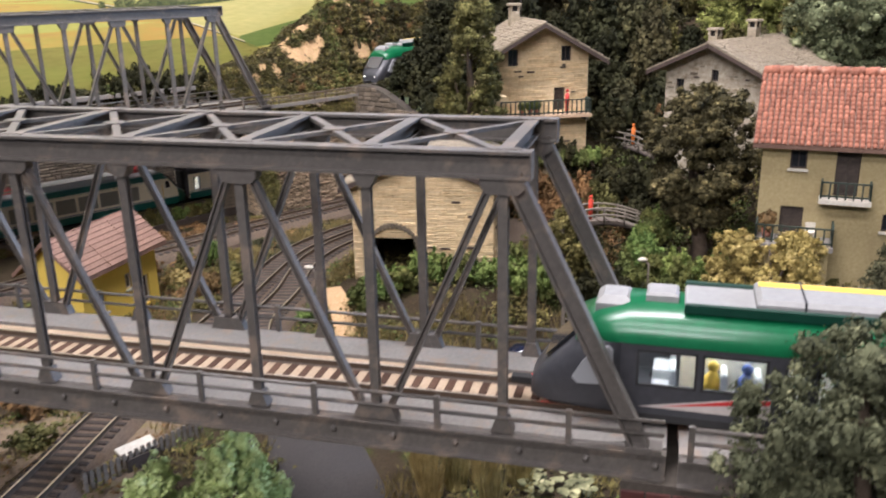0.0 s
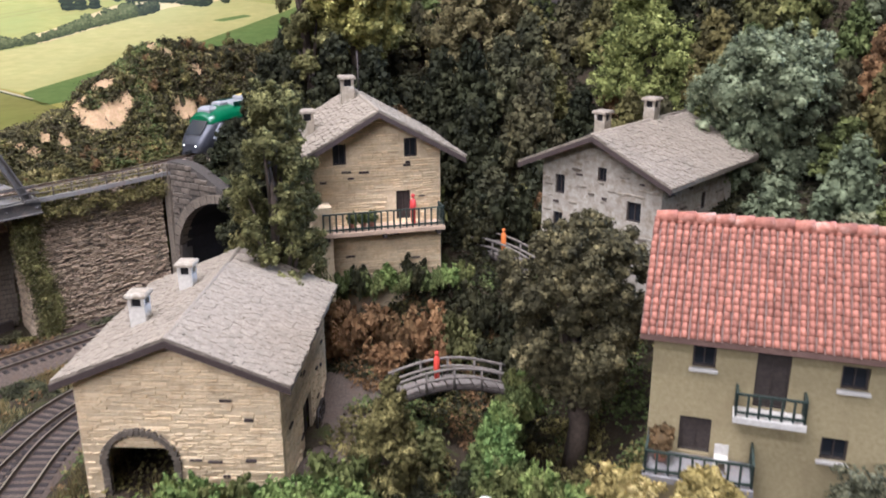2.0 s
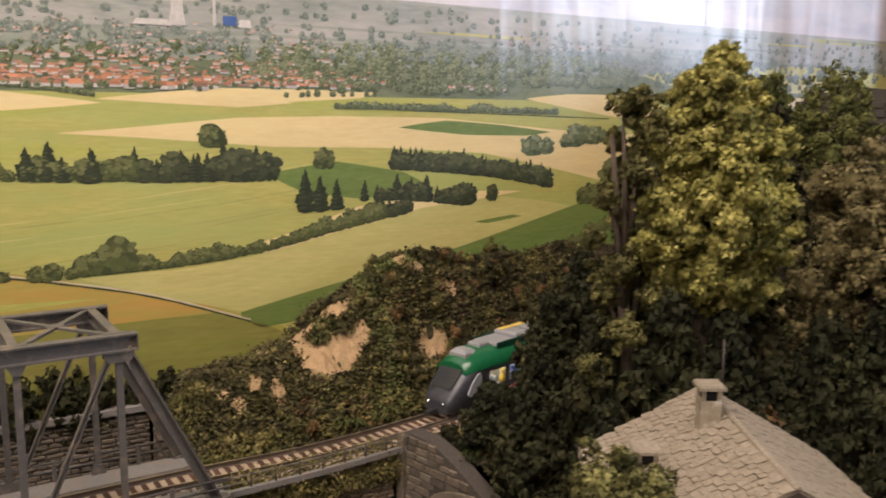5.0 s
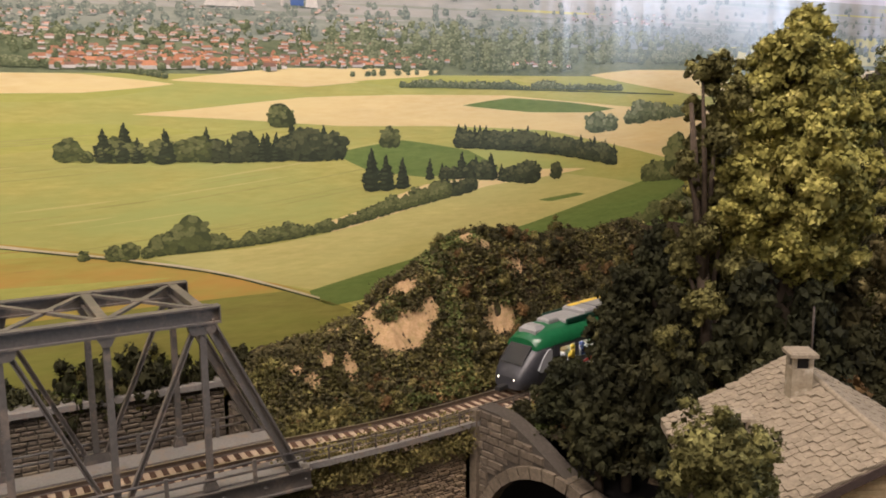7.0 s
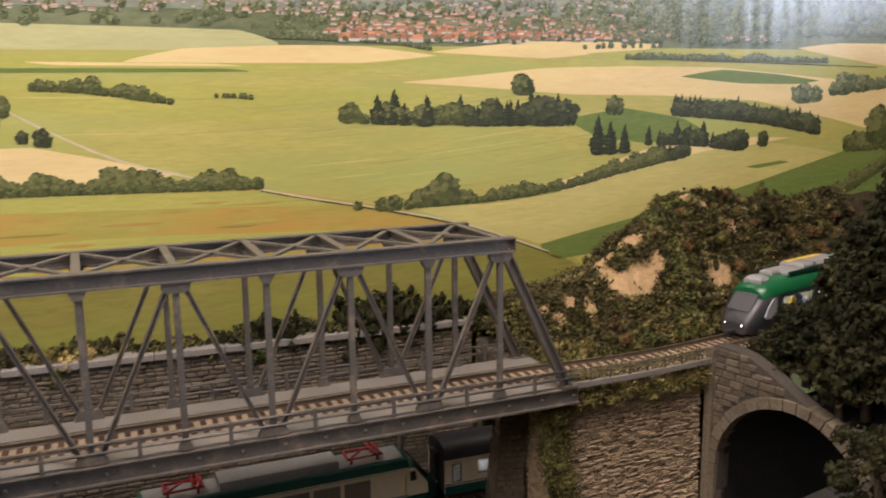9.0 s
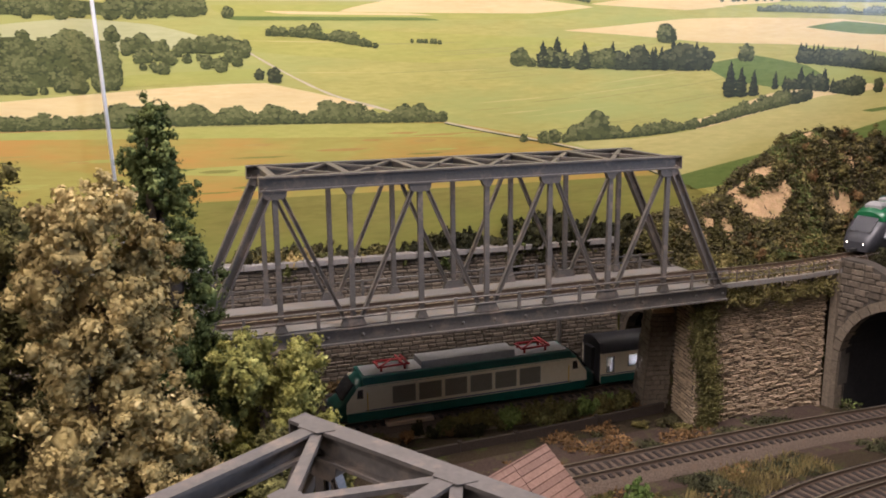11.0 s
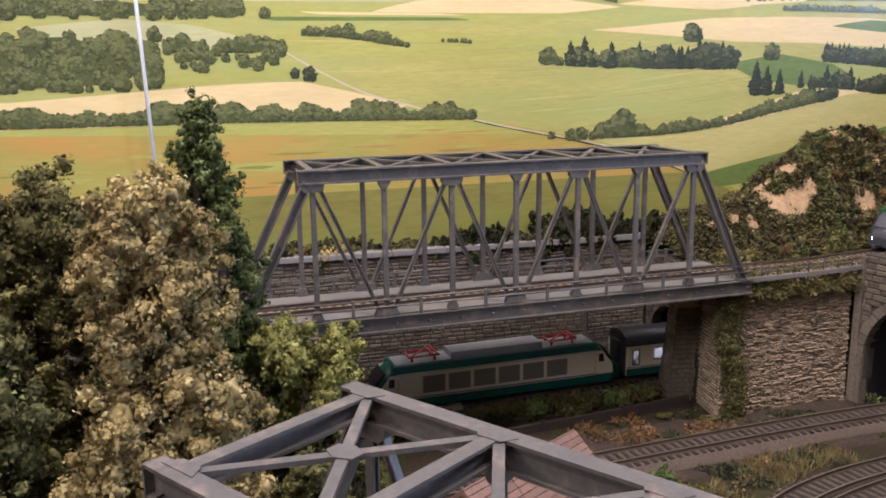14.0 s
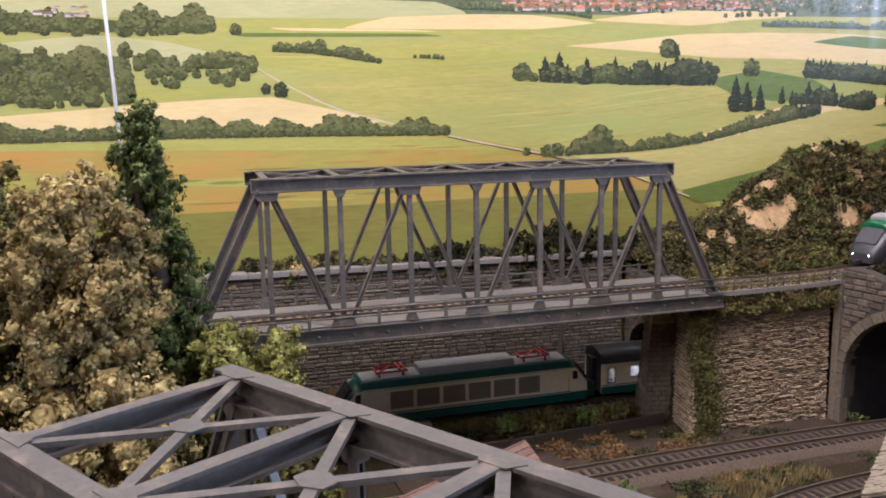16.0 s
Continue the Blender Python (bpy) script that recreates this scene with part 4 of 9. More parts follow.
def truss_bridge(name, m, label, half=3.07, H=11.09):
    root = thing(name, label, "bridge", m, group="truss bridges")
    for side in (-1, 1):
        y = half * side
        g = Geo()
        g.box(-19.45, y - 0.06, 0.0, 19.45, y + 0.06, 1.0)
        g.box(-19.45, y - 0.28, 0.0, 19.45, y + 0.28, 0.10)
        g.box(-19.45, y - 0.32, 1.0, 19.45, y + 0.32, 1.08)
        for k in range(-8, 9):
            x = k * PANEL / 2
            g.ball((x + 0.6, y + 0.09 * side, 0.5), 0.13, 8, 4)
        part("lower_girder", g, STEEL, root)
        g = Geo()
        g.box(-19.45, min(y, y - (half - 1.6) * side), 1.085, 19.45, max(y, y - (half - 1.6) * side), 1.17)
        inner = y - (half - 1.65) * side
        g.box(-19.45, inner - 0.05, 0.1, 19.45, inner + 0.05, 1.085)
        part("walkway", g, DECK, root, "dusty grey walkway plate")
        g = Geo()
        g.beam((-14.77, y, H - 0.45), (14.77, y, H - 0.45), 0.60, 0.90, shape="ibeam", t=0.10)
        part("upper_chord", g, STEEL, root)
        for x in (-14.82, 14.772):
            part("end_plate", Geo().box(x, y - 0.31, H - 0.91, x + 0.05, y + 0.31, H + 0.01), STEEL, root)
        for k in range(-3, 4):
            x = k * PANEL
            g = Geo().beam((x, y, 1.1), (x, y, H - 0.9), 0.27, 0.33, (1, 0, 0), shape="hbeam", t=0.07)
            part("vertical_post", g, STEEL, root)
            part("foot_plate", Geo().prism(((x - 0.4, 1.18), (x + 0.4, 1.18), (x + 0.2, 1.75), (x - 0.2, 1.75)), "y", y - 0.24, y + 0.24), STEEL, root)
        for k in (-3, -1, 1, 3):
            x = k * PANEL
            g = Geo().prism(((x - 0.76, H - 0.88), (x - 0.70, H - 1.22), (x - 0.5, H - 1.42), (x + 0.5, H - 1.42), (x + 0.70, H - 1.22), (x + 0.76, H - 0.88)), "y", y - 0.22, y + 0.22)
            part("gusset_plate", g, STEEL, root)
        for k in (-2, 0, 2):
            x = k * PANEL
            g = Geo().prism(((x - 0.85, 1.15), (x + 0.85, 1.15), (x + 0.6, 1.75), (x - 0.6, 1.75)), "y", y - 0.22, y + 0.22)
            part("gusset_plate", g, STEEL, root)
            g = Geo().prism(((x - 0.45, H - 0.88), (x - 0.2, H - 1.35), (x + 0.2, H - 1.35), (x + 0.45, H - 0.88)), "y", y - 0.25, y + 0.25)
            part("gusset_plate", g, STEEL, root)
        for a, b in ((-3, -2), (-1, -2), (-1, 0), (1, 0), (1, 2), (3, 2)):
            s = 1 if b > a else -1
            g = Geo().beam((a * PANEL + 0.45 * s, y, H - 1.2), (b * PANEL - 0.5 * s, y, 1.5), 0.26, 0.28, (0, 1, 0), shape="hbeam", t=0.07)
            part("diagonal_brace", g, STEEL, root)
        for s in (-1, 1):
            g = Geo().beam((s * 14.2, y, H - 0.8), (s * 18.7, y, 0.95), 0.60, 0.52, (0, 1, 0), shape="hbeam", t=0.10)
            g.box(s * 18.7 - 0.6, y - 0.34, 1.08, s * 18.7 + 0.6, y + 0.34, 1.24)
            part("end_post", g, STEEL, root)
        # handrail along the walkway, a length between each two posts
        yr = y + 0.22 * side
        for zr in (1.75, 2.25):
            part("handrail", Geo().tube([(-19.35, yr, zr), (19.35, yr, zr)], 0.075, 6), STEEL, root)
        for k in range(-7, 8, 2):
            x = k * PANEL / 2
            part("rail_post", Geo().box(x - 0.10, yr - 0.08, 1.1, x + 0.10, yr + 0.08, 2.36), STEEL, root)
    for k in range(-3, 4):
        x = k * PANEL
        g = Geo().beam((x, 0.25 - half, H - 0.33), (x, half - 0.25, H - 0.33), 0.46, 0.66, shape="ibeam", t=0.1)
        for s in (-1, 1):
            part("gusset_plate", Geo().prism(((x - 0.62, (half - 0.03) * s), (x + 0.62, (half - 0.03) * s), (x + 0.36, (half - 0.47) * s), (x - 0.36, (half - 0.47) * s)), "z", H + 0.002, H + 0.025), STEEL, root)
        part("cross_strut", g, STEEL, root)
    for k in range(-3, 3):
        x0, x1 = k * PANEL, (k + 1) * PANEL
        for ya, yb in ((0.3 - half, half - 0.3), (half - 0.3, 0.3 - half)):
            part("lateral_brace", Geo().beam((x0 + 0.2, ya, H - 0.12), (x1 - 0.2, yb, H - 0.12), 0.30, 0.14, shape="box"), STEEL, root)
        xm = (x0 + x1) / 2
        part("lateral_plate", Geo().prism(((xm - 0.45, -0.2), (xm, -0.4), (xm + 0.45, -0.2), (xm + 0.45, 0.2), (xm, 0.4), (xm - 0.45, 0.2)), "z", H - 0.05, H - 0.01), STEEL, root)
    for k in range(-8, 9):
        x = k * PANEL / 2
        part("cross_girder", Geo().box(x - 0.12, 0.15 - half, 0.12, x + 0.12, half - 0.15, 0.35), STEEL, root)
    part("deck_plate", Geo().box(-19.4, -1.58, 0.70, 19.4, 1.58, 1.005), DUST, root, "pale dusty deck between the sleepers")
    for s in (-0.86, 0.86):
        part("stringer", Geo().box(-19.35, s - 0.1, 0.36, 19.35, s + 0.1, 0.69), STEEL, root)
    return root


FRONT_Z, REAR_Z = 8.94, 11.88
BRIDGE_AT, BRIDGE_TURN = (-33.58, 36.41), 57.4
truss_bridge("truss_bridge", at(-0.19, 0.34, FRONT_Z, -0.18), "grey-painted steel truss bridge with handrails, empty ahead of the railcar", 3.2, 11.1)
truss_bridge("truss_bridge", at(*BRIDGE_AT, REAR_Z, BRIDGE_TURN), "grey-painted steel truss bridge in front of the stone wall", 3.35, 11.05)

TRACK_H = 0.9
# lines: on the front bridge and its approach, on the far bridge and on to the tunnel, and the low lines
track("railway_track", [(-40, 0, FRONT_Z + TRACK_H), (-19, 0, FRONT_Z + TRACK_H), (0, 0, FRONT_Z + TRACK_H), (19, 0, FRONT_Z + TRACK_H), (45, -1.0, FRONT_Z + TRACK_H)], "brown-sleepered track across the front truss bridge", bed=False)
BX, BY = math.cos(radians(BRIDGE_TURN)), math.sin(radians(BRIDGE_TURN))
UP = [(BRIDGE_AT[0] + u * BX, BRIDGE_AT[1] + u * BY, REAR_Z + TRACK_H) for u in (-40, -19, 0, 17)] + [(*rear(u, n), REAR_Z + TRACK_H) for u, n in ((26, line_n(26)), (34, line_n(34)), (42, line_n(42)), (52, line_n(52)))]
track("railway_track", UP, "track over the far truss bridge towards the hill", bed=False)
bed = [(BRIDGE_AT[0] + 19.5 * BX, BRIDGE_AT[1] + 19.5 * BY, REAR_Z + TRACK_H)] + [(*rear(u, n), REAR_Z + TRACK_H) for u, n in ((26, line_n(26)), (34, line_n(34)), (42, line_n(42)), (52, line_n(52)))]
strip("ballast_shoulder", bed, 2.9, 0.09, DUST, "pale brown ballast under the upper track", "ballast", follow=False, thick=0.9)
track("railway_track", [(*rear(u, n), LOW + 0.75) for u, n in ((-30, 5.4), (-13, 5.8), (0, 6.0), (10, 6.6), (18, 7.1), (44, 7.4))], "low track behind the far bridge")
track("railway_track", [(-32.4, 23, LOW + 0.75), (-24.6, 36.7, LOW + 0.75), (-18.3, 47.5, LOW + 0.75), (-11.7, 58.0, LOW + 0.75), (-4.6, 68, LOW + 0.75)], "low track into the wide tunnel")
track("railway_track", [(-8.6, -12, LOW + 0.75), (-9.8, 0, LOW + 0.75), (-11, 9.6, LOW + 0.75), (-11.6, 22, LOW + 0.75), (-12.4, 30, LOW + 0.75), (-12.7, 37, LOW + 0.75), (-11.3, 43, LOW + 0.75), (-8.2, 49.4, LOW + 0.75), (-3.4, 57.5, LOW + 0.75), (1.5, 65, LOW + 0.75)], "low track beside the stone goods shed")
track("railway_track", [(-6.3, 13.5, LOW + 0.75), (-7.3, 18.7, LOW + 0.75), (-8.5, 22.4, LOW + 0.75), (-9.0, 28, LOW + 0.75), (-10.2, 34.5, LOW + 0.75), (-9.7, 40, LOW + 0.75), (-7.4, 46, LOW + 0.75), (-3.6, 52.5, LOW + 0.75)], "siding curving past the stone goods shed")
strip("dirt_bed", [(*rear(u, n), 0) for u, n in ((-16, 4.6), (-6, 4.3), (4, 4.1), (13, 4.3))], 2.6, 0.12, DIRT, "brown bare earth beside the low track", "earth")
strip("gravel_bed", [(-33, 29, 0), (-27.6, 38.6, 0), (-23.4, 45.8, 0), (-19.6, 52.6, 0), (-14.6, 60.0, 0)], 4.6, 0.14, GRAVEL, "pinkish brown gravel between wall and track", "gravel")
strip("gravel_bed", [(-28.6, 25, 0), (-21.6, 37.6, 0), (-15.4, 48.0, 0), (-10.0, 56.6, 0)], 1.6, 0.12, GRAVEL, "pinkish brown gravel beside the low track", "gravel")
strip("gravel_bed", [(*rear(u, n), 0) for u, n in ((-30, 8.2), (-12, 8.4), (2, 8.5), (12, 8.9), (18, 9.2))], 2.2, 0.14, GRAVEL, "pinkish brown gravel behind the low track", "gravel")

# ---- stone walls, pier and tunnel mouths ----


def frame_on(ox, oy, oz, turn, lean=0.0):
    """Local x along a wall, y into it, z up; lean tips the top away."""
    return at(ox, oy, oz, turn) @ pose(0, 0, 0, -lean, 0, 0)


def courses(g, w, h, bw, bh, keep, depth=0.10, rough=0.06, gap=0.05, wild=0.35, x0=0.0):
    """Rows of single stones proud of the face y = 0 (towards -y)."""
    z = 0.0
    while z < h - bh * 0.4:
        hh = min(bh * random.uniform(0.85, 1.15), h - z)
        x = x0 - random.random() * bw
        while x < x0 + w:
            ww = bw * random.uniform(1 - wild, 1 + wild)
            a, b = max(x, x0), min(x + ww, x0 + w)
            if b - a > bw * 0.2 and keep((a + b) / 2, z + hh / 2) and keep(a, z + hh / 2) and keep(b, z + hh / 2):
                d = depth + random.uniform(-rough, rough)
                c = min(0.06, bh * 0.2)
                q = [(a + gap / 2, z + gap / 2), (b - gap / 2, z + gap / 2 + random.uniform(-0.03, 0.03)), (b - gap / 2, z + hh - gap / 2), (a + gap / 2, z + hh - gap / 2 + random.uniform(-0.03, 0.03))]
                mx, mz = (a + b) / 2, z + hh / 2
                front = [(px + (c if px < mx else -c), -d + random.uniform(-0.02, 0.02), pz + (c if pz < mz else -c)) for px, pz in q]
                back = [(px, 0.02, pz) for px, pz in q]
                g.add(front + back, ((0, 1, 2, 3), (0, 4, 5, 1), (1, 5, 6, 2), (2, 6, 7, 3), (3, 7, 4, 0)))
            x += ww
        z += hh
    return g


def columns(g, x0, x1, low, top, y0, y1, n):
    """A wall solid in narrow columns: low(x) and top(x) give its underside and upper edge."""
    xs = [x0 + (x1 - x0) * i / n for i in range(n + 1)]
    for a, b in zip(xs, xs[1:]):
        m = (a + b) / 2
        if top(m) - low(m) < 0.02:
            continue
        vs = [(a, y0, low(a)), (b, y0, low(b)), (b, y0, top(b)), (a, y0, top(a)), (a, y1, low(a)), (b, y1, low(b)), (b, y1, top(b)), (a, y1, top(a))]
        g.add(vs, ((0, 1, 2, 3), (7, 6, 5, 4), (0, 4, 5, 1), (3, 2, 6, 7), (0, 3, 7, 4), (1, 5, 6, 2)))
    return g


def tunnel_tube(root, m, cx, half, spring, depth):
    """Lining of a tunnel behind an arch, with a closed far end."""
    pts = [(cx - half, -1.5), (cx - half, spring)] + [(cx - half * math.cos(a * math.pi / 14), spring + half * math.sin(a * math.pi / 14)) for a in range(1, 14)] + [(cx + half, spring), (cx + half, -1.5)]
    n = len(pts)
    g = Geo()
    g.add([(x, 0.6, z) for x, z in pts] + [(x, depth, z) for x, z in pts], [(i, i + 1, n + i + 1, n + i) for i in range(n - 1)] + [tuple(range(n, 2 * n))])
    ob = part("tunnel_lining", g, DARK, root, "near-black tunnel lining")
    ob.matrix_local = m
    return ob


def voussoirs(root, m, cx, half, spring, thick, n, y0, y1, material):
    for i in range(n):
        a0, a1 = math.pi * i / n + 0.008, math.pi * (i + 1) / n - 0.008
        r0, r1 = half, half + thick * random.uniform(0.92, 1.06)
        q = [(cx - r * math.cos(a), spring + r * math.sin(a)) for r, a in ((r0, a0), (r1, a0), (r1, a1), (r0, a1))]
        ob = part("arch_stone", Geo().prism(q, "y", y0 - random.uniform(0, 0.06), y1), material, root)
        ob.matrix_local = m
    k = int(spring / 0.9)
    for s in (-1, 1):
        for i in range(k):
            x = cx + s * half
            q = sorted((x, x + s * thick))
            ob = part("arch_stone", Geo().box(q[0], y0 - random.uniform(0, 0.05), spring * i / k + 0.02, q[1], y1, spring * (i + 1) / k - 0.02), material, root)
            ob.matrix_local = m


def stone_walls():
    # long wall with a capping behind the far bridge
    m = frame_on(*rear(-34, 11.3), LOW, REAR_TURN, 3)
    root = thing("wall_rear", "long coursed grey stone retaining wall with pale capping", "retaining wall", kind="structure")
    W, H = 52.4, 12.3
    ob = part("wall_core", Geo().box(0, 0, -1, W, 1.2, H), MORTAR, root)
    ob.matrix_local = m
    g = courses(Geo(), W, H, 0.85, 0.34, lambda x, z: True)
    ob = part("stones", g, STONE_I, root, "squared grey stones in even courses")
    ob["kind"] = "stuff"
    ob.matrix_local = m
    for i in range(11):
        a = W * i / 11
        ob = part("capping_stone", Geo().slab(a + 0.03, -0.35, H, a + W / 11 - 0.03, 1.4, H + 0.45, 0.06), DECK, root, "pale flat capping stone")
        ob.matrix_local = m
    # pier under the end of the far bridge: a battered buttress of single blocks, its sloped cap, and the stem behind
    pier = thing("bridge_pier", "battered brown stone-block pier under the far bridge end", "pier", at(-26.9, 51.4, LOW, 43.5))
    ph, wide, deep = 8.3, 2.5, 2.6
    top = REAR_Z - LOW - 0.05

    def corner(z):
        """Plan place of the front left corner at a height."""
        return 0.85 * z / ph, 0.45 * z / ph
    (a0, b0), (a1, b1) = corner(-0.8), corner(ph)
    g = Geo().add([(a0, b0, -0.8), (wide, b0, -0.8), (wide, deep, -0.8), (a0, deep, -0.8), (a1, b1, ph), (wide, b1, ph), (wide, deep, ph + 1.1), (a1, deep, ph + 1.1)],
                  ((3, 2, 1, 0), (4, 5, 6, 7), (0, 1, 5, 4), (1, 2, 6, 5), (2, 3, 7, 6), (3, 0, 4, 7)))
    part("pier_core", g, MORTAR, pier)
    part("stem", Geo().box(1.25, 1.2, 0, wide + 0.4, deep + 1.6, top), STONE, pier, "square brown stem carrying the bridge")
    row, k, z = 0.415, 0, 0.0
    while z < ph - 0.2:
        (ax, ay), (ix, iy) = corner(z + 0.03), corner(z + row - 0.03)
        n = 4
        for i in range(n):
            sh = 0.25 if k % 2 else -0.1
            e0 = max(0.0, (i + sh) / n) if i else 0.0
            e1 = (i + 1 + sh) / n if i < n - 1 else 1.0
            d = 0.09 + random.uniform(-0.05, 0.07)
            x0a, x1a, x0b, x1b = ax + (wide - ax) * e0 + 0.025, ax + (wide - ax) * e1 - 0.025, ix + (wide - ix) * e0 + 0.025, ix + (wide - ix) * e1 - 0.025
            vs = [(x0a, ay - d, z + 0.03), (x1a, ay - d, z + 0.03), (x1b, iy - d, z + row - 0.03), (x0b, iy - d, z + row - 0.03), (x0a, ay + 0.2, z + 0.03), (x1a, ay + 0.2, z + 0.03), (x1b, iy + 0.2, z + row - 0.03), (x0b, iy + 0.2, z + row - 0.03)]
            part("stone_block", Geo().add(vs, ((0, 1, 2, 3), (0, 4, 5, 1), (1, 5, 6, 2), (2, 6, 7, 3), (3, 7, 4, 0))), STONE, pier)
            d = 0.09 + random.uniform(-0.05, 0.07)
            y0a, y1a, y0b, y1b = ay + (deep - ay) * e0 + 0.025, ay + (deep - ay) * e1 - 0.025, iy + (deep - iy) * e0 + 0.025, iy + (deep - iy) * e1 - 0.025
            vs = [(ax - d, y1a, z + 0.03), (ax - d, y0a, z + 0.03), (ix - d, y0b, z + row - 0.03), (ix - d, y1b, z + row - 0.03), (ax + 0.2, y1a, z + 0.03), (ax + 0.2, y0a, z + 0.03), (ix + 0.2, y0b, z + row - 0.03), (ix + 0.2, y1b, z + row - 0.03)]
            part("stone_block", Geo().add(vs, ((0, 1, 2, 3), (0, 4, 5, 1), (1, 5, 6, 2), (2, 6, 7, 3), (3, 7, 4, 0))), STONE, pier)
        z += row
        k += 1
    part("cap_slab", Geo().slab(-1.0, -0.35, -0.1, 1.0, 2.0, 0.1, 0.05, m=Matrix.Translation(((a1 + wide) / 2, b1, ph + 0.2)) @ Matrix.Rotation(radians(42), 4, "X")), CAPSTONE, pier, "tan sandstone sloped cap")
    # rough stone wall from the pier to the wide tunnel
    x0, y0 = WALL_A
    x1, y1 = WALL_B
    turn = math.degrees(math.atan2(y1 - y0, x1 - x0))
    W, H = math.hypot(x1 - x0, y1 - y0), 12.2
    m = frame_on(x0, y0, LOW - 0.3, turn, 1)
    root = thing("wall_stone", "rough grey field-stone retaining wall with ivy", "retaining wall", kind="structure")
    part("wall_core", Geo().box(0.05, 0, -1, W, 0.25, H), MORTAR, root).matrix_local = m
    # its end, turned back to the pier, of long quoins
    back = math.hypot(-25.0 - x0, 53.0 - y0)
    me = frame_on(-25.0, 53.0, LOW - 0.3, math.degrees(math.atan2(y0 - 53.0, x0 + 25.0)), 1)
    part("wall_end", Geo().box(0, 0, -1, back - 0.05, 0.2, 11.0), MORTAR, root).matrix_local = me
    ob = part("quoins", courses(Geo(), back + 0.1, 11.0, 0.75, 0.30, lambda x, z: True, 0.10, 0.06, 0.05, 0.4), PALESTONE, root, "long pale end stones")
    ob["kind"] = "stuff"
    ob.matrix_local = me
    g = courses(Geo(), W, H, 0.50, 0.155, lambda x, z: z < H - 0.6 + 0.4 * noise.noise((x * 0.5, 0, 0)), 0.13, 0.12, 0.045, 0.65)
    ob = part("stones", g, PALESTONE, root, "rough split stones of uneven size")
    ob["kind"] = "stuff"
    ob.matrix_local = m
    # wide tunnel mouth
    m = frame_on(*PORTAL_AT, LOW - 0.2, PORTAL_TURN, 0)
    root = thing("tunnel_portal", "wide dark stone tunnel mouth with an arch ring", "tunnel", kind="structure")
    half, spring, cx = 5.6, 4.2, 5.95

    def top(x):
        return 12.8 - 3.2 * smooth01((x - 1.0) / 9) if x > 1 else 12.8

    def low(x):
        return spring + math.sqrt(max(0, half * half - (x - cx) ** 2)) if abs(x - cx) < half else -1.0
    part("portal_wall", columns(Geo(), -0.3, 17, low, top, 0, 1.2, 120), MORTAR, root).matrix_local = m
    g = courses(Geo(), 17, 13, 1.0, 0.5, lambda x, z: math.hypot(x - cx, max(0, z - spring)) > half + 0.7 and z < top(x) - 0.1, x0=-0.2)
    ob = part("stones", g, STONE_I, root, "squared dark grey stones")
    ob["kind"] = "stuff"
    ob.matrix_local = m
    voussoirs(root, m, cx, half, spring, 0.75, 19, -0.28, 0.9, STONE)
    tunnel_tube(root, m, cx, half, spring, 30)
    # buttress strip at the corner
    part("corner_pilaster", Geo().box(-0.75, -0.35, -1, -0.15, 0.6, 12.6), STONE, root).matrix_local = m
    # narrow tunnel mouth of the low line behind the bridge
    m = frame_on(*rear(18.6, 10.5), LOW - 0.2, REAR_TURN - 90)
    root = thing("tunnel_portal", "narrow tunnel mouth of the low line in shadow", "tunnel", kind="structure")
    part("portal_wall", columns(Geo(), -1.0, 8.6, lambda x: 4.2 + math.sqrt(max(0, 9 - (x - 3.5) ** 2)) if abs(x - 3.5) < 3 else -1.0, lambda x: 11.4, 0, 1.2, 64), MORTAR, root).matrix_local = m
    g = courses(Geo(), 9.5, 11.4, 1.0, 0.46, lambda x, z: math.hypot(x - 3.5, max(0, z - 4.2)) > 3.55, x0=-0.9)
    ob = part("stones", g, STONE_I, root)
    ob["kind"] = "stuff"
    ob.matrix_local = m
    voussoirs(root, m, 3.5, 3.0, 4.2, 0.5, 13, -0.25, 0.6, STONE)
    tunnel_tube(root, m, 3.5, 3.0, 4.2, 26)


stone_walls()

# ---- foliage ----


def tufted(clumps, seed, tufts):
    """Each clump as its own ball and the small tufts that stand out of it."""
    rng = np.random.default_rng(seed)
    subs = []
    for c, r in clumps:
        subs.append((c, r * 0.72))
        for _ in range(tufts):
            w = rng.normal(size=3)
            w[2] += 0.25
            w /= np.linalg.norm(w)
            subs.append((tuple(np.array(c) + w * r * rng.uniform(0.62, 1.15)), r * rng.uniform(0.13, 0.32)))
    return subs


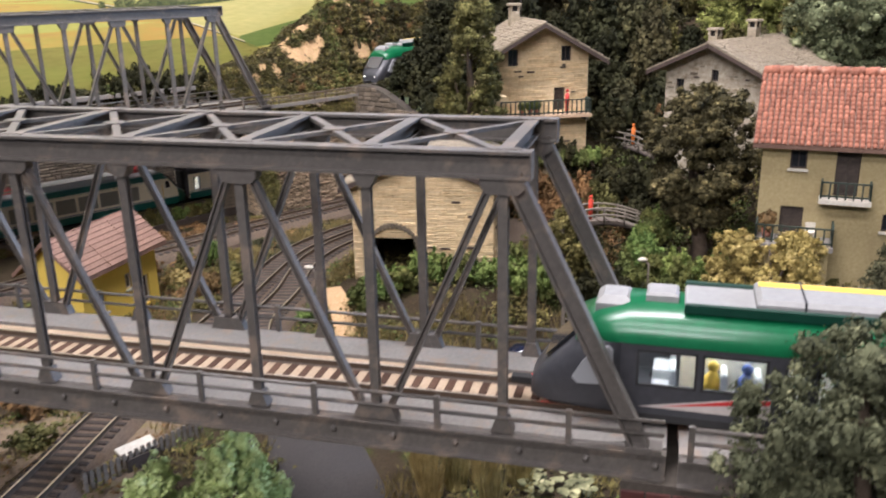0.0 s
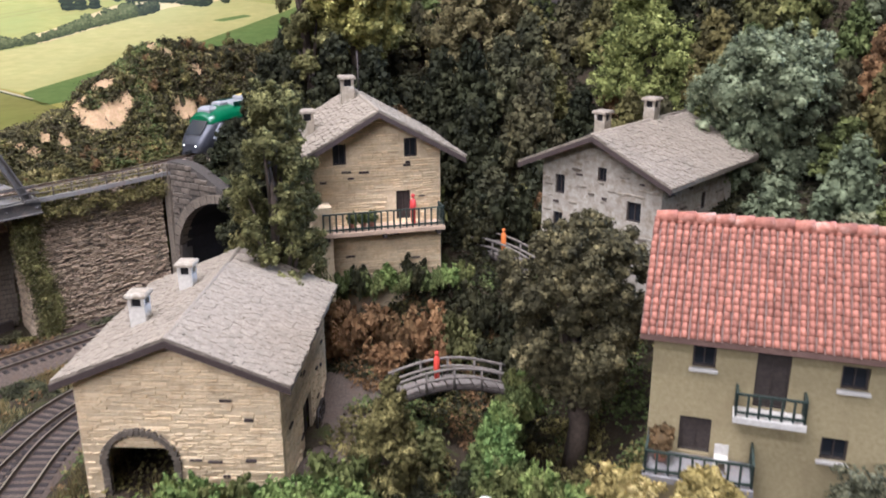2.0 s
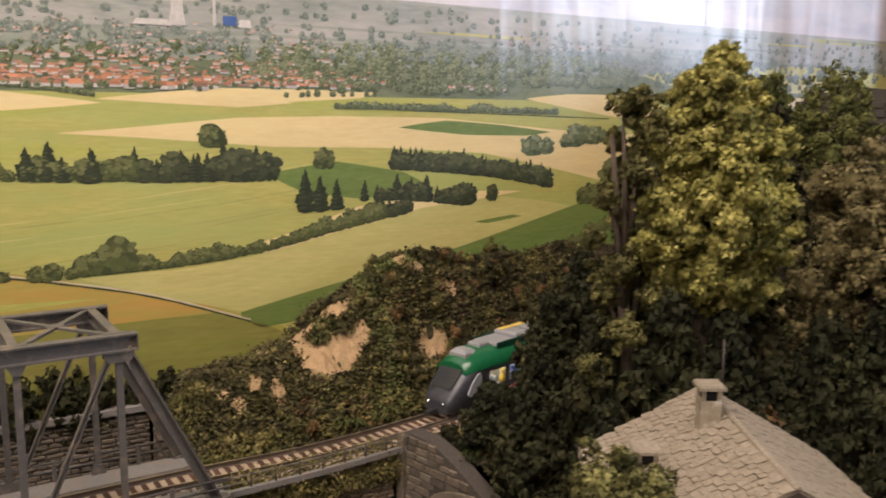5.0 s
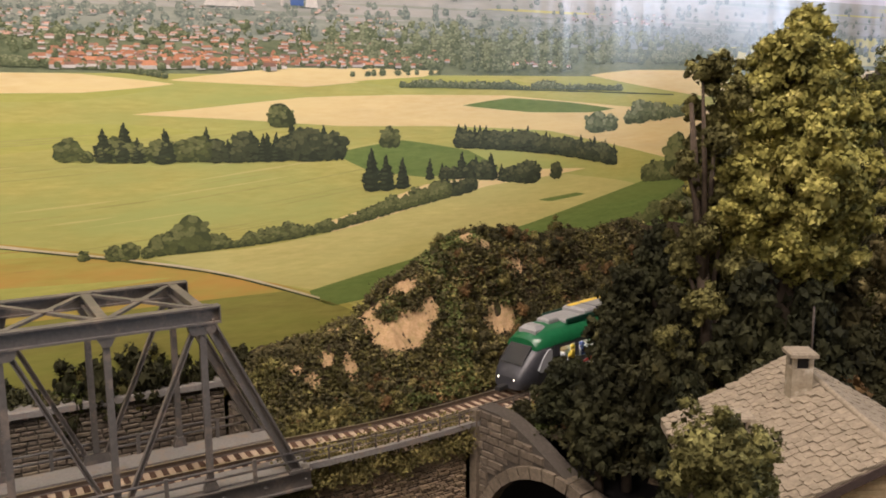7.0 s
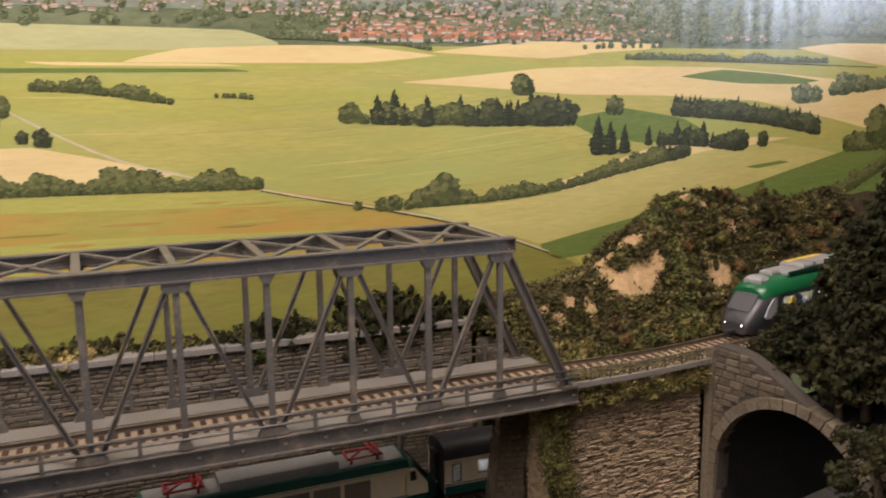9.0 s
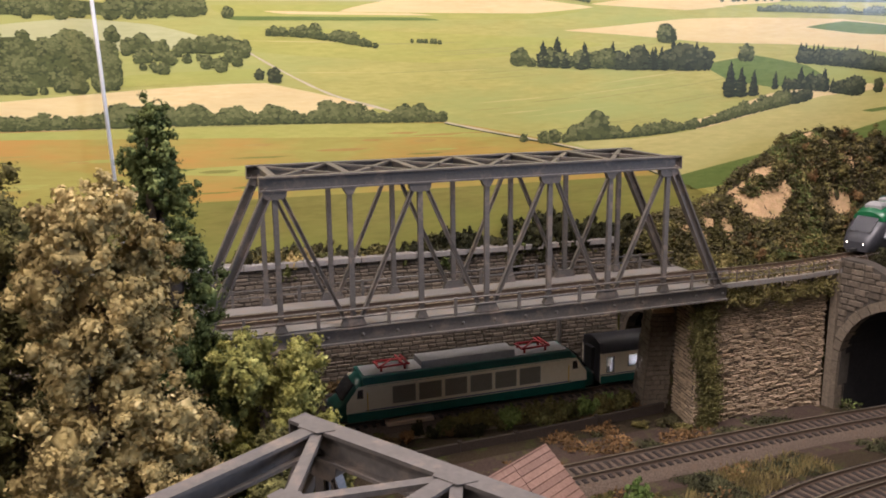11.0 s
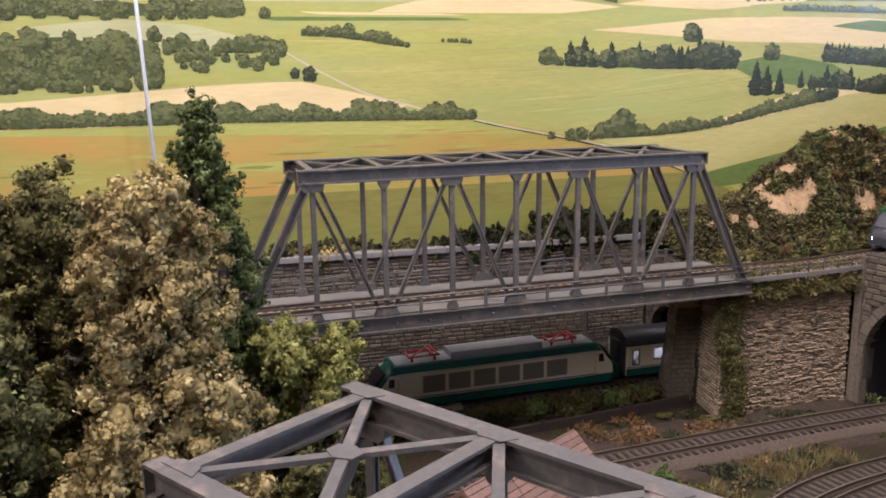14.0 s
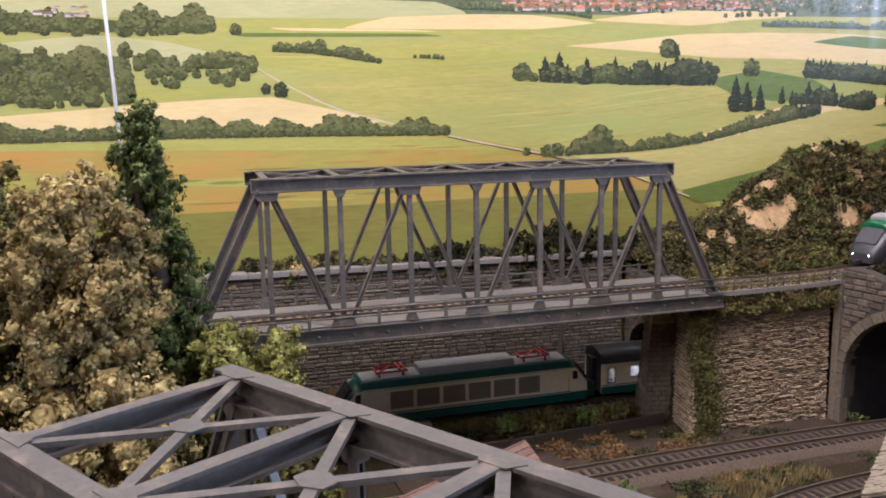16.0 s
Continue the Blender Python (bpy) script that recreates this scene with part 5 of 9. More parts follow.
def leaf_arrays(clumps, count, size, seed, tufts=14):
    """Random small pointed leaves on tufts that stand out of ball-shaped clumps ((centre), radius); returns triangles in cm."""
    rng = np.random.default_rng(seed + 1)
    subs = tufted(clumps, seed, tufts)
    vol = np.array([r ** 1.7 for _, r in subs])
    which = rng.choice(len(subs), count, p=vol / vol.sum())
    centres = np.array([c for c, _ in subs])[which]
    radii = np.array([r for _, r in subs])[which]
    d = rng.normal(size=(count, 3))
    d /= np.linalg.norm(d, axis=1)[:, None]
    lump = 1 + 0.25 * np.sin(d[:, 0] * 5 + which) * np.cos(d[:, 1] * 6 + 2 * which) + 0.18 * np.sin(d[:, 2] * 9 + which * 1.7)
    p = centres + d * (radii * lump * rng.uniform(0.78, 1.08, count))[:, None]
    nrm = d + rng.normal(scale=0.42, size=(count, 3))
    nrm /= np.linalg.norm(nrm, axis=1)[:, None]
    t = np.cross(nrm, rng.normal(size=(count, 3)))
    t /= np.linalg.norm(t, axis=1)[:, None]
    b = np.cross(nrm, t)
    s = size * rng.uniform(0.55, 1.45, count)[:, None]
    return np.stack([p - t * s - b * s * 0.75, p + t * s * 0.9 - b * s * 0.6, p + b * s * 1.25 + nrm * s * 0.3], 1).reshape(-1, 3)


def quad_mesh(name, v, extra=None, material=None, corners=4):
    """A mesh of separate leaves from an (n * corners, 3) array in cm, with the faces of an optional Geo joined in."""
    n = len(v) // corners
    me = bpy.data.meshes.new(name)
    ev = np.array(extra.v) if extra and extra.v else np.zeros((0, 3))
    allv = np.concatenate([v, ev]) * M
    ef = extra.f if extra else []
    loops = list(range(corners * n)) + [corners * n + i for f in ef for i in f]
    sizes = [corners] * n + [len(f) for f in ef]
    starts = np.concatenate([[0], np.cumsum(sizes)[:-1]])
    me.vertices.add(len(allv))
    me.vertices.foreach_set("co", allv.astype(np.float32).ravel())
    me.loops.add(len(loops))
    me.loops.foreach_set("vertex_index", np.array(loops, dtype=np.int32))
    me.polygons.add(len(sizes))
    me.polygons.foreach_set("loop_start", starts.astype(np.int32))
    me.polygons.foreach_set("loop_total", np.array(sizes, dtype=np.int32))
    if material:
        me.materials.append(material)
    me.update(calc_edges=True)
    return me


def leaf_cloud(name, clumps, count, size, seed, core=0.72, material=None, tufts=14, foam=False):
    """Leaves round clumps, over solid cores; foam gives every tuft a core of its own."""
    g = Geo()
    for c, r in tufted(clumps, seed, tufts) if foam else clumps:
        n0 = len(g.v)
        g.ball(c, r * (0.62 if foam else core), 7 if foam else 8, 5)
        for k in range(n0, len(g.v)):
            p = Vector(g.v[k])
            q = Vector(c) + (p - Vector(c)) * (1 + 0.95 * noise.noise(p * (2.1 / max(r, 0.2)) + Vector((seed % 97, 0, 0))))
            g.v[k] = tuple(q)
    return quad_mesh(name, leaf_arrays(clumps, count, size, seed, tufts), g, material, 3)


def tree_thing(name, label, x, y, z0, top, r, mat, seed, shape="round", leaves=2600, size=0.24, low=0.3, clumps=26, group="model trees", trunk_r=None, category="tree", fine=1.0):
    """A model tree: tapered trunk, limbs to its clumps, and a crown of small leaves. low: where the crown begins, as a share of the height."""
    rng = random.Random(seed)
    H = top - z0
    root = thing(name, label, category, at(x, y, z0), group=group)
    spots = []
    for i in range(clumps):
        t = (i + rng.random()) / clumps
        if shape == "cone":
            rad = r * (1.0 - t) ** 0.8 + 0.25
            rr = rad * math.sqrt(rng.random()) * 0.8
            cr = r * (0.42 - 0.27 * t)
        elif shape == "blunt":
            rad = r * (1.0 - 0.66 * t)
            rr = rad * math.sqrt(rng.random()) * 0.85
            cr = r * (0.40 - 0.17 * t)
        elif shape == "vase":
            rad = r * (0.28 + 0.72 * math.sin(math.pi * min(1.0, 0.08 + 0.62 * t))) * (1.0 if t < 0.8 else 1 - 1.6 * (t - 0.8))
            rr = rad * rng.uniform(0.45, 0.95)
            cr = r * rng.uniform(0.20, 0.32)
        elif shape == "oval":
            rad = r * math.sin(math.pi * (0.12 + 0.82 * t)) ** 0.7
            rr = rad * rng.uniform(0.35, 0.85)
            cr = r * rng.uniform(0.24, 0.40)
        else:
            rad = r * math.sin(math.pi * (0.2 + 0.72 * t)) ** 0.6
            rr = rad * rng.uniform(0.3, 0.9)
            cr = r * rng.uniform(0.24, 0.42)
        a = i * 2.399 + rng.uniform(-0.5, 0.5)
        z = H * (low + (1 - low) * t) - cr * 0.8
        spots.append(((rr * math.cos(a), rr * math.sin(a), z), cr))
    tr = trunk_r or 0.035 * H
    bend = [(0.15 * tr * rng.uniform(-4, 4) * k, 0.15 * tr * rng.uniform(-4, 4) * k, H * 0.86 * k / 4) for k in range(5)]
    g = Geo().tube(bend, [tr * 1.25, tr, tr * 0.75, tr * 0.5, tr * 0.2], 8)
    for c, cr in spots[::4]:
        k = min(3, max(0, int(c[2] / H * 4 * 0.7)))
        p0 = Vector(bend[k])
        p1 = Vector(c)
        g.tube([p0, p0.lerp(p1, 0.5) + Vector((0, 0, 0.06 * H)), p1], [tr * 0.42, tr * 0.3, tr * 0.12], 6)
    part("trunk", g, BARK, root)
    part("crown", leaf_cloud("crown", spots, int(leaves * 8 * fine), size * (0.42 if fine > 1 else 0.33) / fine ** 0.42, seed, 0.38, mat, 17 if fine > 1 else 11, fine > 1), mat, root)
    return root


def bush_mesh(seed, r, h, mat, leaves=700, size=0.2, lumps=7):
    rng = random.Random(seed)
    spots = []
    for i in range(lumps):
        a, rr = i * 2.4, r * math.sqrt(rng.random()) * 0.75
        spots.append(((rr * math.cos(a), rr * math.sin(a), h * rng.uniform(0.25, 0.75)), r * rng.uniform(0.35, 0.55)))
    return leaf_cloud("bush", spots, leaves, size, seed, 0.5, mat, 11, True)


def ivy_patch(name, label, mat, path, spread, count, size, seed, category="ivy", kind="", thick=0.25):
    """Leaves over a strip: path is a function of (s, t) in 0..1 giving place and outward way."""
    rng = np.random.default_rng(seed)
    pts, way = [], []
    for _ in range(count):
        s, t = rng.random(), rng.random()
        p, n = path(s, t)
        pts.append(p)
        way.append(n)
    p = np.array(pts, dtype=float)
    n = np.array(way, dtype=float)
    p += n * rng.uniform(0, thick, (count, 1)) + rng.normal(scale=spread, size=(count, 3))
    nrm = n + rng.normal(scale=0.6, size=(count, 3))
    nrm /= np.linalg.norm(nrm, axis=1)[:, None]
    t = np.cross(nrm, rng.normal(size=(count, 3)))
    t /= np.linalg.norm(t, axis=1)[:, None]
    b = np.cross(nrm, t)
    s = size * rng.uniform(0.6, 1.3, (count, 1))
    v = np.stack([p - t * s, p - b * s * 0.7, p + t * s, p + b * s * 0.7], 1).reshape(-1, 3)
    return tagged(new(name, quad_mesh(name, v, None, mat)), label, category, kind=kind)

# ---- houses ----


def solid_panel(g, m, w, thick, top, holes, cuts=()):
    """A wall of cells with openings through it. Local x across, y into the wall, z up; top(x) is the upper edge; holes are (x0, x1, z0, z1)."""
    g.weld = True
    xs = sorted({-w / 2, w / 2, *cuts, *(h[0] for h in holes), *(h[1] for h in holes)})
    for a, b in zip(xs, xs[1:]):
        mid = (a + b) / 2
        stack = sorted((h[2], h[3]) for h in holes if h[0] < mid < h[1])
        z = -2.5
        for lo, hi in stack + [(None, None)]:
            if lo is None:
                ta, tb = top(a), top(b)
            else:
                ta = tb = lo
            if max(ta, tb) - z > 0.01:
                vs = [(a, 0, z), (b, 0, z), (b, 0, tb), (a, 0, ta), (a, thick, z), (b, thick, z), (b, thick, tb), (a, thick, ta)]
                g.add([m @ Vector(v) for v in vs], ((0, 1, 2, 3), (7, 6, 5, 4), (0, 4, 5, 1), (3, 2, 6, 7), (0, 3, 7, 4), (1, 5, 6, 2)))
            z = hi if hi is not None else z
    return g


def window(root, m, x0, x1, z0, z1, glaze=GLASS, frame_mat=DARKWOOD, sill=None, door=False, bars=1):
    name = "door" if door else "window"
    w = part(name, Geo().box(x0, 0.28, z0, x1, 0.34, z1), glaze, root)
    w.matrix_local = m
    g = Geo()
    t = 0.09
    g.box(x0, 0.16, z0, x0 + t, 0.27, z1).box(x1 - t, 0.16, z0, x1, 0.27, z1).box(x0 + t, 0.16, z1 - t, x1 - t, 0.27, z1).box(x0 + t, 0.16, z0, x1 - t, 0.27, z0 + t)
    for i in range(bars):
        xm = x0 + (x1 - x0) * (i + 1) / (bars + 1)
        g.box(xm - 0.03, 0.18, z0 + t, xm + 0.03, 0.26, z1 - t)
    part("frame", g, frame_mat, w)
    if sill:
        part("sill", Geo().slab(x0 - 0.12, -0.18, z0 - 0.16, x1 + 0.12, 0.1, z0, 0.03), sill, w)
    return w


def railing(root, m, x0, x1, y0, z0, h, step, mat, ends=True, depth=0.0):
    """A balcony railing: top and bottom rail, single balusters; returns at both ends."""
    runs = [((x0, y0), (x1, y0))]
    if depth:
        runs += [((x0, y0), (x0, y0 + depth)), ((x1, y0), (x1, y0 + depth))]
    for (ax, ay), (bx, by) in runs:
        for z in (z0 + h, z0 + 0.18):
            part("handrail", Geo().beam((ax, ay, z), (bx, by, z), 0.10, 0.10), mat, root).matrix_local = m
        n = max(1, int(math.hypot(bx - ax, by - ay) / step))
        for i in range(n + 1):
            x, y = ax + (bx - ax) * i / n, ay + (by - ay) * i / n
            part("baluster", Geo().box(x - 0.05, y - 0.05, z0, x + 0.05, y + 0.05, z0 + h), mat, root).matrix_local = m


def chimney(root, x, y, z, h, material, cap=SLATE, s=0.75):
    c = part("chimney", Geo().slab(x - s / 2, y - s / 2, z - 1.2, x + s / 2, y + s / 2, z + h, 0.05), material, root)
    g = Geo()
    for dx in (-1, 1):
        for dy in (-1, 1):
            g.box(x + dx * s * 0.4 - 0.09, y + dy * s * 0.4 - 0.09, z + h - 0.02, x + dx * s * 0.4 + 0.09, y + dy * s * 0.4 + 0.09, z + h + 0.5)
    part("pot", g, material, c)
    # solid near-black block paints the shade inside the open chimney top
    part("flue", Geo().box(x - s * 0.36, y - s * 0.36, z + h, x + s * 0.36, y + s * 0.36, z + h + 0.48), DARK, c)
    part("cap", Geo().slab(x - s * 0.68, y - s * 0.68, z + h + 0.5, x + s * 0.68, y + s * 0.68, z + h + 0.72, 0.08), cap, c)


def slate_plane(root, m, w, l, row, wide, singles, limit=300):
    """Overlapping irregular slates on a plane: local x along the eave, y up the slope, z out of it."""
    shapes = []
    for k in range(5):
        a, b = wide * random.uniform(0.42, 0.55), row * random.uniform(1.25, 1.5)
        j = [random.uniform(-0.06, 0.06) for _ in range(6)]
        g = Geo()
        t = wide * random.uniform(0.12, 0.2)
        out = [(-a, j[0]), (-a * 0.2, -0.05 + j[1]), (a, j[2]), (a, b), (-a, b)]
        vs = [(x, y, 0.0) for x, y in out] + [(x * 0.97, y + (0.02 if y < 0.3 else 0), t if y < 0.4 else t * 0.4) for x, y in out]
        g.add(vs, [tuple(range(5, 10))] + [(i, (i + 1) % 5, 5 + (i + 1) % 5, 5 + i) for i in range(5)])
        shapes.append(g)
    meshes = [g.mesh("slate", SLATE) for g in shapes] if singles else None
    joined, count = Geo(), 0
    rows = int(l / row)
    for r in range(rows):
        x = -w / 2 + (wide / 2 if r % 2 else 0)
        while x < w / 2 + wide * 0.3:
            xx, yy = min(max(x + random.uniform(-0.08, 0.08), -w / 2 + wide * 0.4), w / 2 - wide * 0.4), r * row + random.uniform(-0.05, 0.05)
            turn, k = random.uniform(-3.5, 3.5), random.randrange(5)
            mm = at(xx, yy, 0.02 + random.uniform(0, 0.05), turn, rx=-2.5)
            if singles and count < limit:
                part("slate", meshes[k], SLATE, root).matrix_local = m @ mm
                count += 1
            else:
                c = Matrix.Translation((xx, yy, 0.03 + random.uniform(0, 0.05))) @ Matrix.Rotation(radians(turn), 4, "Z") @ Matrix.Rotation(radians(-2.5), 4, "X")
                joined.add([c @ Vector(v) for v in shapes[k].v], shapes[k].f)
            x += wide * random.uniform(0.9, 1.05)
    if joined.f:
        ob = part("roof_slating", joined, SLATE_I, root)
        ob.matrix_local = m
        ob["kind"] = "stuff"


BARGE = surface("dark_brown_board", (0.035, 0.022, 0.018), (0.085, 0.058, 0.045), 6, 1, 0.7, 0.3)


def house(name, label, place, w, d, eave, ridge, over, wall_mat, joint_mat, holes, thick=0.35, stone=None, roof_mat=SLATE_I, slate=None, front_over=None, roof_t=0.3):
    """Gable front at local -y, ridge along y. holes: {'front': [...], 'right': [...], 'left': [...]} of (x0, x1, z0, z1, kind)."""
    root = thing(name, label, "house", place, group="model houses")
    fo = over if front_over is None else front_over
    slope = (ridge - eave) / (w / 2)

    def gable(x):
        return ridge - abs(x) * slope
    sides = {"front": (Matrix.Translation((0, -d / 2, 0)), w, gable, (0.0,)),
             "right": (Matrix.Translation((w / 2, 0, 0)) @ Matrix.Rotation(math.pi / 2, 4, "Z"), d - 2 * thick, lambda x: eave, ()),
             "left": (Matrix.Translation((-w / 2, 0, 0)) @ Matrix.Rotation(-math.pi / 2, 4, "Z"), d - 2 * thick, lambda x: eave, ()),
             "back": (Matrix.Translation((0, d / 2, 0)) @ Matrix.Rotation(math.pi, 4, "Z"), w, gable, (0.0,))}
    for side, (mm, ww, top, cuts) in sides.items():
        hs = holes.get(side, [])
        wall = part("wall", solid_panel(Geo(), Matrix(), ww, thick, top, [h[:4] for h in hs], cuts), joint_mat, root)
        wall.matrix_local = Matrix.Translation(mm.translation * M) @ mm.to_3x3().to_4x4()
        if stone and side != "back":
            g = courses(Geo(), ww, ridge if side == "front" else eave, stone[0], stone[1],
                        lambda x, z: z < top(x) - 0.15 and not any(h[0] - 0.1 < x < h[1] + 0.1 and h[2] - 0.05 < z < h[3] + 0.12 for h in hs) and random.random() > stone[2], 0.06, 0.03, 0.03, 0.6, x0=-ww / 2)
            ob = part("stonework", g, wall_mat, wall)
            ob["kind"] = "stuff"
            # dark slabs paint the shade in gaps where stones are missing
            for _ in range(int(ww * eave / 5)):
                gx, gw, gzz = random.uniform(-ww / 2 + 0.3, ww / 2 - 1.0), random.uniform(0.3, 0.75), random.uniform(0.4, eave - 0.3)
                if not any(h[0] - 0.3 < gx + gw and gx < h[1] + 0.3 and h[2] - 0.3 < gzz < h[3] + 0.3 for h in hs):
                    part("dark_stone", Geo().slab(gx, -0.125, gzz, gx + gw, -0.02, gzz + random.uniform(0.10, 0.17), 0.02), BARGE if random.random() < 0.6 else STONE, wall)
        for h in hs:
            kind = h[4]
            if kind != "arch":
                window(wall, Matrix(), *h[:4], glaze=DARKWOOD if kind == "door" else GLASS, door=kind == "door", sill=DECK if kind == "sill" else None)
    run = w / 2 + over
    lng = math.hypot(run, run * slope)
    ang = math.degrees(math.atan(slope))
    for s in (-1, 1):
        g = Geo().prism(((0, ridge), (s * run, ridge - run * slope), (s * run, ridge - run * slope + roof_t), (0, ridge + roof_t)), "y", -d / 2 - fo, d / 2 + over)
        roof = part("roof", g, roof_mat, root)
        if slate:
            base = at(s * run, (over - fo) / 2, ridge - run * slope + roof_t) @ pose(0, 0, 0, 0, 0, 90 * s) @ pose(0, 0, 0, ang, 0, 0)
            slate_plane(roof, base, d + over + fo, lng, slate[0], slate[1], slate[2], 150)
    for s in (-1, 1):
        part("bargeboard", Geo().prism(((0, ridge + roof_t * 0.75), (s * (run + 0.02), ridge - run * slope + roof_t * 0.75), (s * (run + 0.02), ridge - run * slope - 0.12), (0, ridge - 0.12)), "y", -d / 2 - fo - 0.07, -d / 2 - fo - 0.004), BARGE, root, "dark brown bargeboard")
    part("ridge", Geo().tube([(0, -d / 2 - fo, ridge + roof_t), (0, d / 2 + over, ridge + roof_t)], 0.16, 6), roof_mat, root)
    return root, slope


def goods_shed():
    w, d, ridge, eave = 10.2, 12.0, 8.9, 6.8
    root, slope = house("stone_shed", "cream stone goods shed with a grey slate roof and open archway", at(1.5, 33.3, 4.4, 7), w, d, eave, ridge, 0.75, CREAM, CREAM_JOINT,
                        {"front": [(-3.9, -0.4, 0.0, 2.9, "arch")], "right": [(-1.2, 1.0, 0, 2.6, "door")]}, stone=(0.95, 0.175, 0.03), slate=(0.25, 0.29, False))
    cx, half = -2.15, 1.75
    for i in range(19):
        a = math.pi * (i + 0.5) / 19
        p = (cx - (half + 0.12) * math.cos(a), -d / 2 - 0.08, 2.0 + (half + 0.12) * math.sin(a))
        part("arch_stone", Geo().slab(-0.13, -0.14, -0.2, 0.13, 0.2, 0.2, 0.05), STONE, root).matrix_local = at(*p) @ pose(0, 0, 0, 0, -math.degrees(a) + 90, 0)
    g = columns(Geo(), cx - half, cx + half, lambda x: 2.0 + math.sqrt(max(0, half * half - (x - cx) ** 2)) - 0.0, lambda x: 2.95 + 0.9, -d / 2 + 0.02, -d / 2 + 0.34, 24)
    part("arch_fill", g, CREAM_JOINT, root)
    for s in (-1, 1):
        for i in range(5):
            x = cx + s * (half + 0.1)
            part("arch_stone", Geo().slab(x - 0.18, -d / 2 - 0.16, i * 0.4 + 0.02, x + 0.18, -d / 2 + 0.1, i * 0.4 + 0.38, 0.05), STONE, root)
    chimney(root, -2.9, -2.2, 8.15, 0.95, WHITE, cap=GREYSLAB, s=0.85)
    chimney(root, -1.6, 1.6, 8.6, 0.85, WHITE, cap=GREYSLAB, s=0.8)
    for x in (2.9, 3.85):
        t = thing("barrel", "dark tarred barrel standing against the cream wall", "barrel", at(1.5, 33.3, 4.4, 7) @ at(x, -d / 2 - 0.75, 0), group="barrels")
        part("staves", Geo().tube([(0, 0, 0), (0, 0, 0.25), (0, 0, 0.55), (0, 0, 0.85), (0, 0, 1.1)], [0.33, 0.4, 0.43, 0.4, 0.33], 12), DARKWOOD, t)
        for z in (0.25, 0.82):
            part("hoop", Geo().tube([(0, 0, z), (0, 0, z + 0.08)], 0.43, 12), STEEL, t)
    # two dark wheels leaning at the side wall
    for dy in (0.0, 1.1):
        t = thing("cart_wheel", "dark spoked cart wheel leaning at the shed wall", "wheel", at(1.5, 33.3, 4.4, 7) @ at(w / 2 + 0.35, 1.2 + dy, 0.62, 0, 0, 0), group="cart wheels")
        part("rim", Geo().tube([(0, 0.6 * math.cos(a * math.tau / 14), 0.6 * math.sin(a * math.tau / 14)) for a in range(15)], 0.09, 6), DARKWOOD, t)
        for a in range(6):
            part("spoke", Geo().beam((0, 0, 0), (0, 0.56 * math.cos(a * math.pi / 3), 0.56 * math.sin(a * math.pi / 3)), 0.06, 0.06, (1, 0, 0)), DARKWOOD, t)
        part("hub", Geo().tube([(-0.1, 0, 0), (0.12, 0, 0)], 0.13, 8), DARKWOOD, t)


def balcony_house():
    w, d, z0 = 8.8, 8.4, 8.6
    place = at(6.0, 50.9, z0, 24)
    root, slope = house("stone_house", "warm cream stone farmhouse with slate roof and wooden balcony", place, w, d, 9.9, 12.4, 1.4, CREAM, CREAM_JOINT,
                        {"front": [(-2.9, -2.0, 9.0, 10.4, "win"), (1.9, 2.8, 9.3, 10.6, "win"), (1.3, 2.3, 5.0, 7.0, "door")], "right": [(-1, 0.2, 8.0, 9.2, "win")]},
                        stone=(0.85, 0.18, 0.05), slate=(0.34, 0.42, True), roof_t=0.3)
    chimney(root, -0.9, 1.8, 12.3, 1.1, GREYSLAB, s=0.85)
    chimney(root, -4.1, -0.6, 10.6, 0.9, GREYSLAB, s=0.85)
    part("aerial", Geo().tube([(0.2, 3.4, 12.4), (0.15, 3.4, 15.6)], 0.05, 5), DARKWOOD, root)
    part("balcony_floor", Geo().slab(-4.0, -d / 2 - 1.7, 4.55, 4.3, -d / 2 - 0.1, 4.85, 0.05), WOOD, root, "pale timber balcony floor")
    for x in (-3.6, 0.2, 3.9):
        part("balcony_beam", Geo().box(x - 0.12, -d / 2 - 1.65, 4.25, x + 0.12, -d / 2, 4.54), DARKWOOD, root)
    railing(root, Matrix(), -3.9, 4.2, -d / 2 - 1.6, 4.86, 1.25, 0.42, GREENIRON, depth=1.4)
    part("corner_pier", Geo().slab(-4.5, -d / 2 - 1.5, -1.0, -3.3, -d / 2 - 0.02, 6.6, 0.05), CREAM_JOINT, root, "plain cream rendered corner pier")
    t = thing("figurine", "small red-coated plain figurine standing on the balcony", "figurine", place @ at(2.3, -d / 2 - 0.75, 4.87))
    ob = part("figure_shape", Geo().tube([(0, 0, 0), (0, 0, 0.9), (0, 0, 1.0), (0, 0, 1.55), (0, 0, 1.75)], [0.16, 0.17, 0.24, 0.22, 0.08], 8).ball((0, 0, 1.92), 0.15, 8, 6), plain("red_figure_paint", (0.55, 0.05, 0.04), 0.6), None)
    ob.matrix_world = t.matrix_world
    tagged(ob, "small red-coated plain figurine standing on the balcony", "figurine")
    ob.name = "figurine"
    bpy.data.objects.remove(t)
    for x in (-1.9, -1.2, -0.6):
        p = thing("flower_pot", "clay pot with a green plant on the balcony", "plant pot", place @ at(x, -d / 2 - 1.2, 4.87), group="balcony pots")
        part("pot", Geo().tube([(0, 0, 0), (0, 0, 0.45)], [0.17, 0.24], 8), TILE, p)
        part("plant", leaf_cloud("plant", [((0, 0, 0.75), 0.42)], 500, 0.07, random.randrange(999), material=LF_MID), LF_MID, p)


